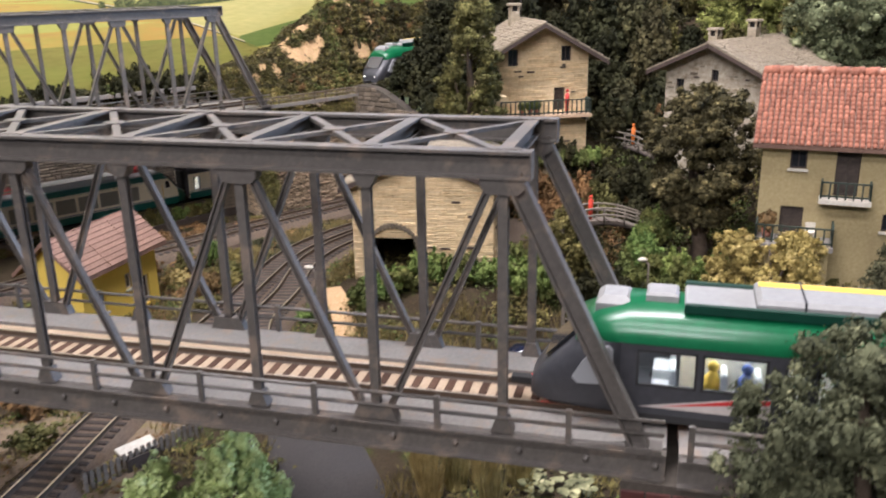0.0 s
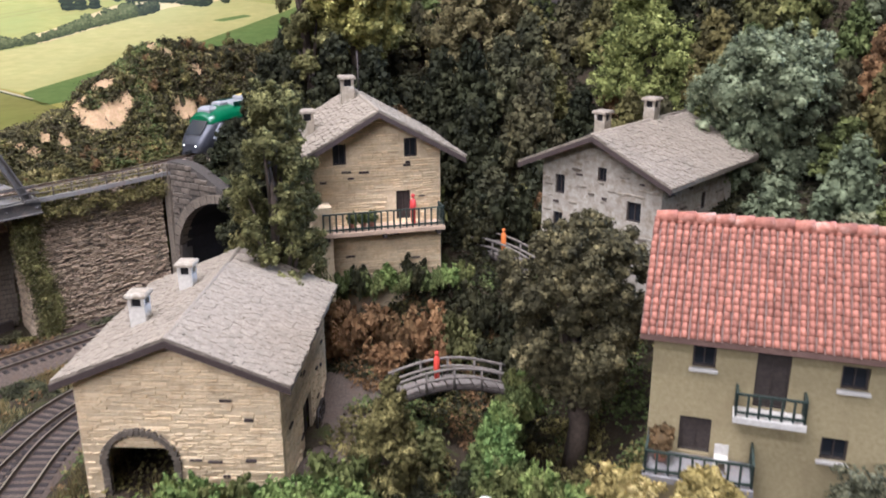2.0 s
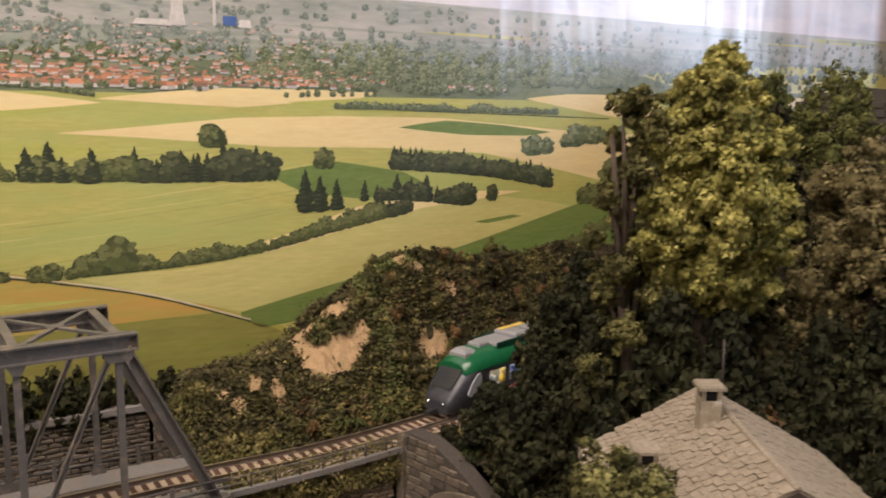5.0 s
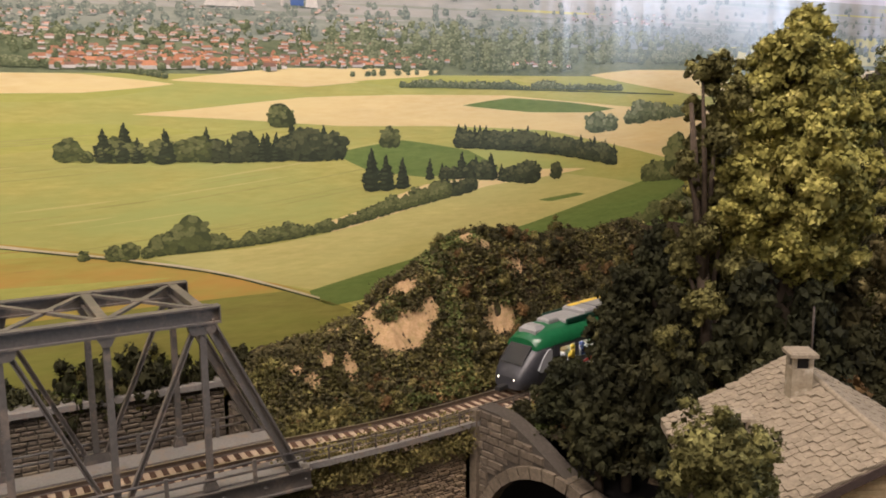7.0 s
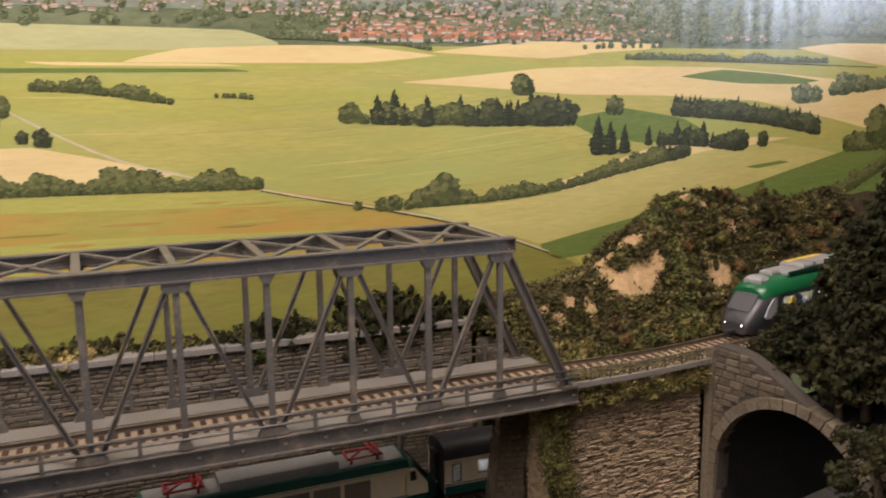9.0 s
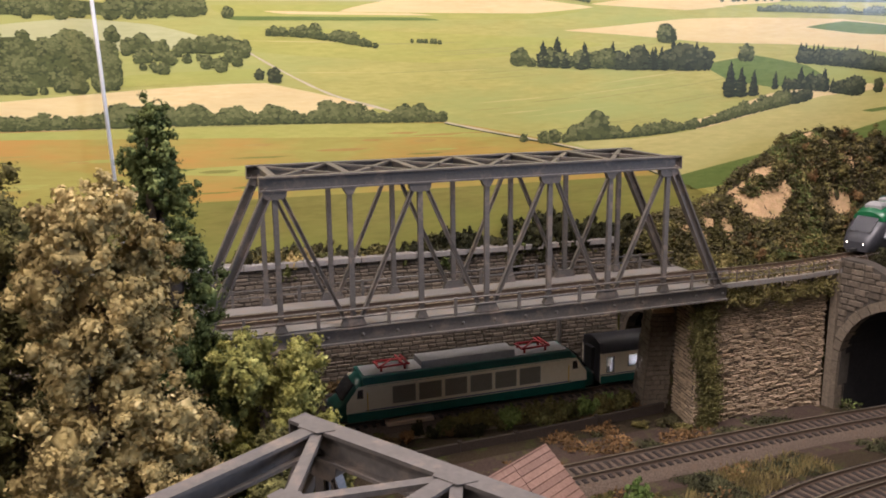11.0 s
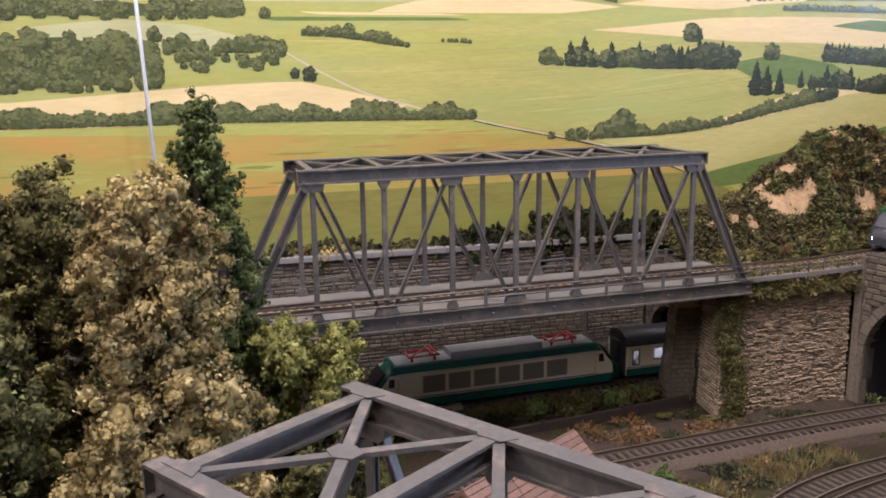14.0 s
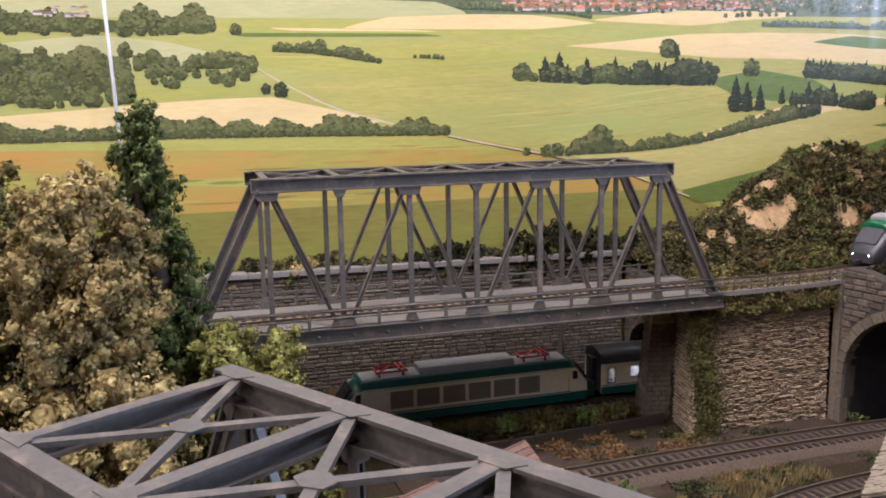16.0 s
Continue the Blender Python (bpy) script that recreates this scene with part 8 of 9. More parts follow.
# leafy rows beside the low tracks
for i in range(22):
    x, y = rear(-1.0 + i * 0.72, 3.1 + random.uniform(-0.5, 0.5))
    shrub(random.choice(("olive", "bright", "olive")), x, y, gz(x, y, 0.1), random.uniform(0.7, 1.1), random.uniform(1.3, 2.2), "in the row beside the low track")
for i in range(30):
    x, y = rear(-24 + i * 1.2, 10.4 + random.uniform(-0.3, 0.2))
    shrub(random.choice(("olive", "olive", "dark", "rust", "tan")), x, y, 2.85, random.uniform(0.6, 0.9), random.uniform(0.9, 1.5), "at the foot of the long wall")
for x, y, r, h, k in ((-19.2, 34.8, 1.2, 2.4, "bright"), (-17.8, 36.2, 1.0, 1.9, "olive"), (-20.6, 33.2, 1.1, 2.0, "olive"), (-17.0, 33.6, 1.0, 1.5, "olive"), (-15.5, 31, 1.2, 1.6, "olive"), (-16.5, 28.5, 1.3, 1.8, "rust"), (-14.8, 25.6, 0.9, 1.4, "olive"),
                      (-22.6, 49.6, 0.8, 0.9, "olive"), (-27.2, 44.5, 0.6, 0.6, "dusky"), (-24.0, 49.9, 0.9, 1.0, "dusky"), (-25.6, 48.2, 0.7, 0.7, "olive"), (-5.6, 24, 0.8, 1.2, "bright"), (-6.4, 20.5, 0.7, 1.0, "olive"), (-10.6, 26, 0.6, 0.7, "olive"), (-14.5, 15, 1.4, 1.6, "olive"), (-13.5, 5, 1.3, 1.3, "olive"), (-16.5, 9, 1.6, 1.8, "rust"),
                      (-18, 3, 2.0, 2.2, "olive"), (-13.8, -3, 1.3, 1.2, "olive"), (-6.2, -2, 1.4, 1.2, "mid"), (-23, 30, 1.5, 2.2, "rust"), (-26, 27.5, 1.6, 2.4, "olive"), (-20, 29.8, 1.3, 1.7, "tan")):
    shrub(k, x, y, gz(x, y, 0.15), r, h, "beside the low tracks")
# village greens
for i in range(12):
    t = i / 11
    x, y = -1.2 + 11.5 * t, 23.6 + 3.4 * t + random.uniform(-0.3, 0.3)
    shrub("bright" if i % 3 else "mid", x, y, gz(x, y, 0.2), random.uniform(1.0, 1.5), random.uniform(1.9, 2.9), "in the hedge before the shed")
for x, y, r, h, k in ((9.8, 28.6, 1.5, 3.4, "mid"), (11.0, 27.4, 1.4, 2.6, "mid"), (13.6, 29.0, 1.6, 3.0, "dark"), (10.8, 33.4, 1.3, 2.6, "olive"), (12.8, 34.2, 1.6, 2.8, "olive"), (5, 43.6, 1.6, 3.6, "rust"), (7.2, 43.4, 1.7, 3.8, "rust"), (9.4, 43.8, 1.7, 4.0, "rust"), (11.5, 44.2, 1.7, 4.0, "rust"), (13.4, 44.8, 1.5, 3.6, "olive"),
                      (6.2, 41.6, 1.5, 2.6, "rust"), (9.0, 41.4, 1.5, 2.4, "rust"), (12.0, 42.0, 1.4, 2.4, "dark"), (14.8, 46.8, 1.8, 3.8, "dark"), (16.4, 44.4, 1.8, 3.6, "dark"), (17.6, 47.6, 2.2, 5.0, "dark"), (15.5, 55.5, 2.4, 5.0, "dark"), (13.8, 53.4, 1.6, 3.0, "dark"), (18.2, 50.6, 1.6, 2.6, "mid")):
    shrub(k, x, y, gz(x, y, 0.3), r, h, "on the village slope")
for t in range(9):
    x, y = 5.6 + t * 0.95, 44.9 + t * 0.42
    shrub(("mid", "dark", "mid", "bright")[t % 4], x, y, 8.6, 0.9, random.uniform(1.7, 2.6), "in the garden under the balcony")
ivy_line = spline([(18.9, 40.2, 7.2), (17.9, 36.4, 6.8), (17.4, 32.2, 6.4), (19.4, 29.2, 6.4), (23.6, 27.0, 6.8)], 0.95)
for p in ivy_line:
    shrub("mid" if random.random() < 0.6 else "bright", p.x, p.y, p.z - 1.6, random.uniform(0.8, 1.15), random.uniform(1.9, 2.6), "in the ivy hedge along the lane")
    for k in range(3):
        shrub("dark" if k else "mid", p.x - 0.4 * k - 0.3, p.y - 0.6 * k - 0.4, p.z - 2.8 - 1.1 * k, 1.2, 2.2, "on the ivy bank below the lane")
for i in range(26):
    x, y = random.uniform(12.5, 31), random.uniform(24.5, 29.5)
    if math.hypot(x - 18.1, y - 25.3) < 1.4:
        continue
    shrub(random.choice(("dark", "dark", "olive")), x, y, gz(x, y, 0.3), random.uniform(0.9, 1.5), random.uniform(1.2, 2.2), "on the bank above the road")

# ---- ivy, sand bank and grass ----


def wall_ivy():
    ang = math.atan2(WALL_B[1] - WALL_A[1], WALL_B[0] - WALL_A[0])
    ex, ey = math.cos(ang), math.sin(ang)
    nx, ny = math.sin(ang), -math.cos(ang)
    W = math.hypot(WALL_B[0] - WALL_A[0], WALL_B[1] - WALL_A[1])

    def strip_at(s, t):
        z = 1.0 + 11.6 * t
        a = 0.1 + 1.7 * s + 0.4 * math.sin(t * 7) - 0.3 * t
        return (WALL_A[0] + ex * a - nx * (z * 0.0175), WALL_A[1] + ey * a - ny * (z * 0.0175), z), (nx, ny, 0.3)

    def crest(s, t):
        a = W * s
        drop = (1.7 + 1.3 * noise.noise((a * 0.7, 0, 3))) * t
        z = 12.7 - drop
        return (WALL_A[0] + ex * a - nx * (0.85 * (1 - t) - 0.1), WALL_A[1] + ey * a - ny * (0.85 * (1 - t) - 0.1), z), (nx, ny, 0.6)
    ivy_patch("ivy", "olive ivy hanging down the rough stone wall", LF_OLIVE, strip_at, 0.24, 12000, 0.085, 3, kind="stuff", thick=0.8)
    ivy_patch("ivy", "olive turf and ivy along the wall top", LF_OLIVE, crest, 0.28, 12000, 0.09, 4, kind="stuff", thick=0.8)


wall_ivy()


def sand_bank():
    """Bare sand showing between the shrubs of the bank, laid just over the land."""
    g = Geo()
    n_u, n_a = 180, 66
    idx = {}
    for i in range(n_u + 1):
        for j in range(n_a + 1):
            u, a = 21.5 + 22 * i / n_u, 2.9 + 9.6 * j / n_a
            x, y = rear(u, line_n(u) + a)
            idx[i, j] = len(g.v)
            g.v.append((x, y, height(x, y) + 0.18 + 0.30 * noise.noise((x * 0.9, y * 0.9, 1)) + 0.22 * noise.noise((x * 2.6, y * 2.6, 4))))
    for i in range(n_u):
        for j in range(n_a):
            u, a = 21.5 + 22 * (i + 0.5) / n_u, 2.9 + 9.6 * (j + 0.5) / n_a
            k = max(1 - ((u - su) / ru) ** 2 - ((a - sa) / ra) ** 2 for su, sa, ru, ra in SAND_SPOTS)
            if k + 0.9 * noise.noise((u * 1.3, a * 1.7, 5)) + 0.4 * noise.noise((u * 4, a * 5, 2)) > 0:
                g.f.append((idx[i, j], idx[i + 1, j], idx[i + 1, j + 1], idx[i, j + 1]))
                g.s.append(True)
                g.k.append(0)
    tagged(new("sand_bank", g.mesh("sand_bank", SAND)), "bare pale sandy face on the bank", "sand bank", kind="structure")


sand_bank()


def grass(count, seed):
    rng = np.random.default_rng(seed)
    v = []
    zones = ((-30, 8, -8, 34), (-18, -8, 32, 50), (6, 30, 2, 30), (-30, 8, -8, 34), (-6, 10, 20, 34))
    while len(v) < count * 4:
        zx = zones[rng.integers(len(zones))]
        x, y = rng.uniform(zx[0], zx[1]), rng.uniform(zx[2], zx[3])
        if noise.noise((x * 0.22, y * 0.22, 9)) < 0.02 or abs(x + 11.5) < 1.6 and y < 40 or near_track(x, y):
            continue
        z = height(x, y)
        for _ in range(5):
            px, py = x + rng.normal(0, 0.12), y + rng.normal(0, 0.12)
            a, h, lean = rng.uniform(0, 6.3), rng.uniform(0.25, 0.75), rng.normal(0, 0.18, 2)
            dx, dy = 0.035 * math.cos(a), 0.035 * math.sin(a)
            v += [(px - dx, py - dy, z - 0.1), (px + dx, py + dy, z - 0.1), (px + dx * 0.3 + lean[0], py + dy * 0.3 + lean[1], z + h), (px - dx * 0.3 + lean[0], py - dy * 0.3 + lean[1], z + h)]
    me = quad_mesh("grass", np.array(v), None, LF_GRASS)
    tagged(new("grass", me), "dry static-grass fibres over the ground", "grass", kind="stuff")


LOW_LINES = [spline(p, 1.0) for p in ([(-32.4, 23), (-24.6, 36.7), (-18.3, 47.5), (-11.7, 58.0)], [(-8.6, -12), (-9.8, 0), (-11, 9.6), (-11.6, 22), (-12.4, 30), (-12.7, 37), (-11.3, 43), (-8.2, 49.4), (-3.4, 57.5)], [(-6.3, 13.5), (-7.3, 18.7), (-8.5, 22.4), (-9.0, 28), (-10.2, 34.5), (-9.7, 40), (-7.4, 46), (-3.6, 52.5)], [(*rear(u, 6.3),) for u in (-20, -5, 8, 18)], ROAD_LINE)]


def near_track(x, y):
    return any(abs(p.x - x) < 2.3 and abs(p.y - y) < 2.3 and math.hypot(p.x - x, p.y - y) < 2.2 for line in LOW_LINES for p in line)


grass(16000, 3)


def undergrowth(label, mat, zones, count, size, seed, patch=-0.1, lift=0.5):
    """Low leafy scatter that covers the slopes between the shrubs."""
    rng = np.random.default_rng(seed)
    spots = []
    while len(spots) < count:
        zx = zones[rng.integers(len(zones))]
        x, y = rng.uniform(zx[0], zx[1]), rng.uniform(zx[2], zx[3])
        if len(zx) > 4:
            x, y = rear(x, line_n(x) + y)
        u, n = rear_un(x, y)
        if noise.noise((x * 0.3, y * 0.3, seed)) < patch or near_track(x, y) or n > 14.6 or (u > 15 and abs(n - line_n(u)) < 2.2):
            continue
        if any(((u - su) / ru) ** 2 + ((n - line_n(u) - sa) / ra) ** 2 < 0.9 for su, sa, ru, ra in SAND_SPOTS):
            continue
        z = height(x, y)
        if len(zx) > 4 and z < 9:
            continue
        spots.append((x, y, z))
    c = np.repeat(np.array(spots), 7, axis=0)
    k = len(c)
    c += rng.normal(scale=(0.28, 0.28, 0.0), size=(k, 3))
    c[:, 2] += rng.uniform(0.0, lift, k)
    nrm = rng.normal(scale=0.7, size=(k, 3)) + np.array((0, 0, 1))
    nrm /= np.linalg.norm(nrm, axis=1)[:, None]
    a = np.cross(nrm, rng.normal(size=(k, 3)))
    a /= np.linalg.norm(a, axis=1)[:, None]
    b = np.cross(nrm, a)
    s = size * rng.uniform(0.6, 1.4, (k, 1))
    v = np.stack([c - a * s - b * s * 0.7, c + a * s - b * s * 0.6, c + b * s * 1.2], 1).reshape(-1, 3)
    tagged(new("undergrowth", quad_mesh("undergrowth", v, None, mat, 3)), label, "plants", kind="stuff")


undergrowth("dark green undergrowth over the wooded hillside", LF_DARK, ((-8, 46, 44, 104), (-14, 30, 60, 110), (-6, 20, 40, 62), (28, 56, 40, 80)), 15000, 0.15, 21, -0.4)
undergrowth("olive weeds on the slopes and banks", LF_OLIVE, ((-30, 30, -4, 34), (8, 32, 22, 48), (-24, -6, 64, 90)), 7000, 0.11, 22, 0.0)
undergrowth("olive turf and low scrub on the bank by the upper track", LF_OLIVE, ((19, 58, 2.3, 13, 1), (19, 40, 2.3, 9, 1), (19, 36, -3.4, -2.2, 1)), 4500, 0.11, 31, -0.6, 0.45)
undergrowth("dusky scrub on the bank by the upper track", LF_DUSK, ((19, 58, 3.2, 13, 1),), 4500, 0.12, 32, -0.2, 0.6)
undergrowth("fresh green weeds along banks and paths", LF_MID, ((-28, 24, 0, 36), (8, 26, 26, 52), (-24, -10, 62, 74)), 3000, 0.11, 23, 0.1, 0.7)
undergrowth("rusty dry weeds in patches", LF_RUST, ((-28, -6, 2, 36), (-30, -16, 36, 52), (3, 16, 36, 48), (-22, -6, 62, 84)), 2300, 0.11, 24, 0.15, 0.4)


undergrowth("dusky weeds between the low tracks", LF_DUSK, ((-18, -6, 33, 56), (-24, -16, 40, 60)), 1300, 0.10, 25, 0.12, 0.3)


def track_fence():
    root = thing("track_fence", "low thin wire fence along the upper track", "fence")
    us = [19.4 + 1.5 * i for i in range(12)]
    pts = [(*rear(u, line_n(u) - 2.25), 12.75) for u in us]
    for x, y, z in pts:
        part("post", Geo().tube([(x, y, z - 0.5), (x, y, z + 1.05)], 0.06, 5), DARKWOOD, root)
    for h in (0.55, 0.95):
        part("wire", Geo().tube([(x, y, z + h) for x, y, z in pts], 0.035, 4), GREYWOOD, root)
    for a, b in zip(pts, pts[1:]):
        part("kerb", Geo().beam((a[0], a[1], 12.75), (b[0], b[1], 12.75), 0.3, 0.35), DECK, root)


track_fence()


def tuft(x, y, r, h, n, seed):
    """A tuft of long dry fibres."""
    rng = np.random.default_rng(seed)
    z = height(x, y)
    v = []
    for _ in range(n):
        a, q = rng.uniform(0, 6.3), r * math.sqrt(rng.random())
        px, py = x + q * math.cos(a), y + q * math.sin(a)
        b, hh = rng.uniform(0, 6.3), h * rng.uniform(0.6, 1.1)
        dx, dy, lx, ly = 0.04 * math.cos(b), 0.04 * math.sin(b), rng.normal(0, 0.3), rng.normal(0, 0.3)
        v += [(px - dx, py - dy, z - 0.1), (px + dx, py + dy, z - 0.1), (px + lx + dx * 0.2, py + ly, z + hh), (px + lx - dx * 0.2, py + ly, z + hh)]
    tagged(new("dry_grass_tuft", quad_mesh("dry_grass_tuft", np.array(v), None, LF_TAN)), "tall straw-coloured grass tuft beside the road", "grass", group="straw tufts")


for i, (x, y) in enumerate(((9.6, 6.6), (10.8, 7.4), (8.6, 5.4), (11.6, 5.2), (7.8, 7.0), (12.6, 7.6), (-4.6, 9.6))):
    tuft(x, y, 0.55, 2.2, 260, 50 + i)
pads = Geo()
for i in range(70):
    a, q = random.random() * math.tau, 1.9 * math.sqrt(random.random())
    x, y, s = 14.6 + q * math.cos(a), 7.2 + 0.7 * q * math.sin(a), random.uniform(0.16, 0.32)
    z = height(x, y) + random.uniform(0.15, 0.7)
    pads.add([(x + s * math.cos(k * math.tau / 6), y + s * math.sin(k * math.tau / 6), z + 0.05 * math.sin(k * 2.1)) for k in range(6)], [tuple(range(6))])
tagged(new("leaf_patch", pads.mesh("leaf_patch", LF_GREY)), "low patch of round grey-green leaves", "plant")

# ---- small things ----


def road_and_fences():
    strip("road", ROAD_LINE, 4.4, 0.16, ROAD, "dark asphalt road under the bridge", "road")
    strip("path", [(0.6, 17, 0), (-0.6, 20.5, 0), (-2.4, 24, 0), (-4.4, 27, 0)], 2.0, 0.14, SAND, "pale sandy footpath beside the shed", "path")
    strip("dirt_path", [(-6.4, -8, 0), (-7.4, 0, 0), (-8.0, 6, 0), (-8.4, 12, 0)], 2.4, 0.10, DIRT, "brown trodden dirt beside the low track", "path")
    strip("dirt_path", [(-14.2, -6, 0), (-15.0, 2, 0), (-15.6, 10, 0), (-16.2, 16, 0)], 4.6, 0.10, DIRT, "brown trodden dirt beside the low track", "path")
    strip("yard", [(8.6, 28.4, 0), (8.6, 34, 0), (7.4, 40.5, 0)], 3.0, 0.10, BALLAST, "grey-brown trodden yard beside the shed", "yard")
    for pts in ([(10.5, 18.6), (13.2, 19.3), (16.5, 19.6), (20.0, 19.8)], [(12.6, 25.6), (15.0, 25.3), (18.2, 25.0)]):
        f = thing("road_fence", "pale two-rail roadside fence", "fence", group="road fences")
        zs = [height(*p) + 0.15 for p in pts]
        for h in (0.65, 1.15):
            part("fence_rail", Geo().tube([(p[0], p[1], z + h) for p, z in zip(pts, zs)], 0.07, 6), GREYWOOD, f)
        for p, z in zip(pts, zs):
            part("post", Geo().slab(p[0] - 0.12, p[1] - 0.12, z - 0.3, p[0] + 0.12, p[1] + 0.12, z + 1.4, 0.04), GREYWOOD, f)


road_and_fences()


def small_car(x, y, turn):
    z = height(x, y) + 0.17
    root = thing("car", "rounded dark blue small car parked on the road", "car", at(x, y, z, turn))
    paint = surface("car_navy_paint", (0.008, 0.010, 0.022), (0.014, 0.018, 0.04), 3, 0.3, 0.18, 0.0, spec=0.7)
    ring = [(-1, 0), (-1, 0.45), (-0.9, 0.72), (-0.66, 0.94), (0, 1.0), (0.66, 0.94), (0.9, 0.72), (1, 0.45), (1, 0)]
    part("body", loft([(-2.3, 0.45, 0.75, 0.3), (-2.1, 0.72, 0.95, 0.22), (-1.3, 0.82, 1.05, 0.2), (-0.8, 0.84, 1.15, 0.2), (0.9, 0.84, 1.15, 0.2), (1.7, 0.78, 1.0, 0.22), (2.2, 0.6, 0.8, 0.3)], ring), paint, root)
    part("cabin", loft([(-1.0, 0.66, 1.06, 0.95), (-0.5, 0.70, 1.62, 0.95), (0.4, 0.70, 1.68, 0.95), (1.4, 0.64, 1.15, 0.95)], ring), paint, root)
    part("windscreen", Geo().add([(-0.98, -0.55, 1.12), (-0.98, 0.55, 1.12), (-0.58, 0.5, 1.58), (-0.58, -0.5, 1.58)], [(0, 1, 2, 3)]), GLASS, root)
    for s in (-1, 1):
        part("side_window", Geo().prism(((-0.6, 1.15), (0.7, 1.15), (0.5, 1.52), (-0.4, 1.52)), "y", s * 0.66 - 0.03, s * 0.66 + 0.05), GLASS, root)
        part("headlight", Geo().ball((-2.15, s * 0.5, 0.75), 0.14, 8, 6), WHITE, root)
        for xw in (-1.35, 1.35):
            w = part("wheel", Geo().tube([(xw, s * 0.62, 0.3), (xw, s * 0.84, 0.3)], 0.32, 14), T_BLACK, root)
            part("rim", Geo().tube([(xw, s * 0.85, 0.3), (xw, s * 0.86, 0.3)], 0.17, 10), RAILTOP, w)
    part("bumper", Geo().tube([(-2.3, -0.6, 0.5), (-2.42, 0, 0.5), (-2.3, 0.6, 0.5)], 0.06, 6), RAILTOP, root, "chrome bumper")


small_car(10.9, 19.7, 207)


def street_lamp(x, y, top):
    z = height(x, y)
    root = thing("street_lamp", "slim grey street lamp with a white head", "street lamp", at(x, y, z))
    part("pole", Geo().tube([(0, 0, -0.2), (0, 0, top - z - 0.3), (-0.25, 0, top - z)], [0.10, 0.07, 0.06], 6), GREYWOOD, root)
    part("head", Geo().ball((-0.4, 0, top - z), 0.26, 8, 6, (1.3, 0.8, 0.5)), WHITE, root)


street_lamp(18.1, 25.3, 7.4)
street_lamp(-1.9, 17.4, 8.2)


def mast(x, y, z0, h, label="grey lattice mast beside the low track"):
    root = thing("line_mast", label, "mast", at(x, y, z0))
    part("post", Geo().beam((0, 0, 0), (0, 0, h), 0.3, 0.3, (1, 0, 0), shape="hbeam", t=0.07), STEEL, root)
    part("base", Geo().slab(-0.35, -0.35, -0.3, 0.35, 0.35, 0.3, 0.06), DECK, root)
    return root


mast(*rear(11.6, 9.6), LOW + 0.2, 9.0)
mast(*rear(-12.0, 9.7), LOW + 0.2, 8.5)


def foot_bridge(pts, rise, label):
    root = thing("foot_bridge", label, "footbridge", group="foot bridges")
    (ax, ay, az), (bx, by, bz) = pts
    d = Vector((bx - ax, by - ay, 0))
    L = d.length
    d.normalize()
    s = Vector((d.y, -d.x, 0))

    def arc(t, side, up):
        p = Vector((ax, ay, az)).lerp(Vector((bx, by, bz)), t) + s * side
        return p + Vector((0, 0, rise * math.sin(math.pi * t) + up))
    n = 9
    for i in range(n):
        t0, t1 = i / n + 0.006, (i + 1) / n - 0.006
        vs = [arc(t0, -0.75, -0.12), arc(t1, -0.75, -0.12), arc(t1, 0.75, -0.12), arc(t0, 0.75, -0.12), arc(t0, -0.75, 0), arc(t1, -0.75, 0), arc(t1, 0.75, 0), arc(t0, 0.75, 0)]
        part("plank", Geo().add(vs, ((3, 2, 1, 0), (4, 5, 6, 7), (0, 1, 5, 4), (1, 2, 6, 5), (2, 3, 7, 6), (3, 0, 4, 7))), GREYWOOD, root)
    for side in (-0.8, 0.8):
        for up in (0.55, 1.1):
            part("handrail", Geo().tube([arc(i / 10, side, up) for i in range(11)], 0.09, 6), GREYWOOD, root)
        for i in range(5):
            part("post", Geo().tube([arc(0.04 + 0.23 * i, side, -0.2), arc(0.04 + 0.23 * i, side, 1.2)], 0.08, 6), GREYWOOD, root)
        part("girder", Geo().tube([arc(i / 10, side * 0.8, -0.25) for i in range(11)], 0.14, 6), DARKWOOD, root)


foot_bridge(((10.6, 37.4, 5.6), (17.4, 40.4, 5.2)), 0.8, "arched grey wooden footbridge over the ditch")
foot_bridge(((12.6, 54.2, 9.6), (18.2, 51.4, 9.0)), 0.5, "grey wooden footbridge between the stone houses")
t = Geo().tube([(0, 0, 0), (0, 0, 0.8), (0, 0, 1.5), (0, 0, 1.7)], [0.15, 0.2, 0.18, 0.06], 8).ball((0, 0, 1.8), 0.15, 8, 6)
fig = tagged(new("figurine", t.mesh("figurine", BRIGHT[0])), "small plain red figurine on the footbridge", "figurine")
fig.matrix_world = at(13.2, 38.5, 6.3)
fig = tagged(new("figurine", t.mesh("figurine", BRIGHT[3])), "small plain orange figurine on the upper footbridge", "figurine")
fig.matrix_world = at(15.8, 52.6, 9.8)

# plank crossing on the low line
root = thing("plank_crossing", "raw wooden planks laid across the low track", "crossing", at(-40.9, 37.3, LOW + 0.75, 57.5))
for y0, y1 in ((-2.1, -1.2), (-0.6, 0.6), (1.2, 2.1)):
    part("plank", Geo().slab(-1.9, y0, 0.1, 1.9, y1, 0.44, 0.04), WOOD, root)

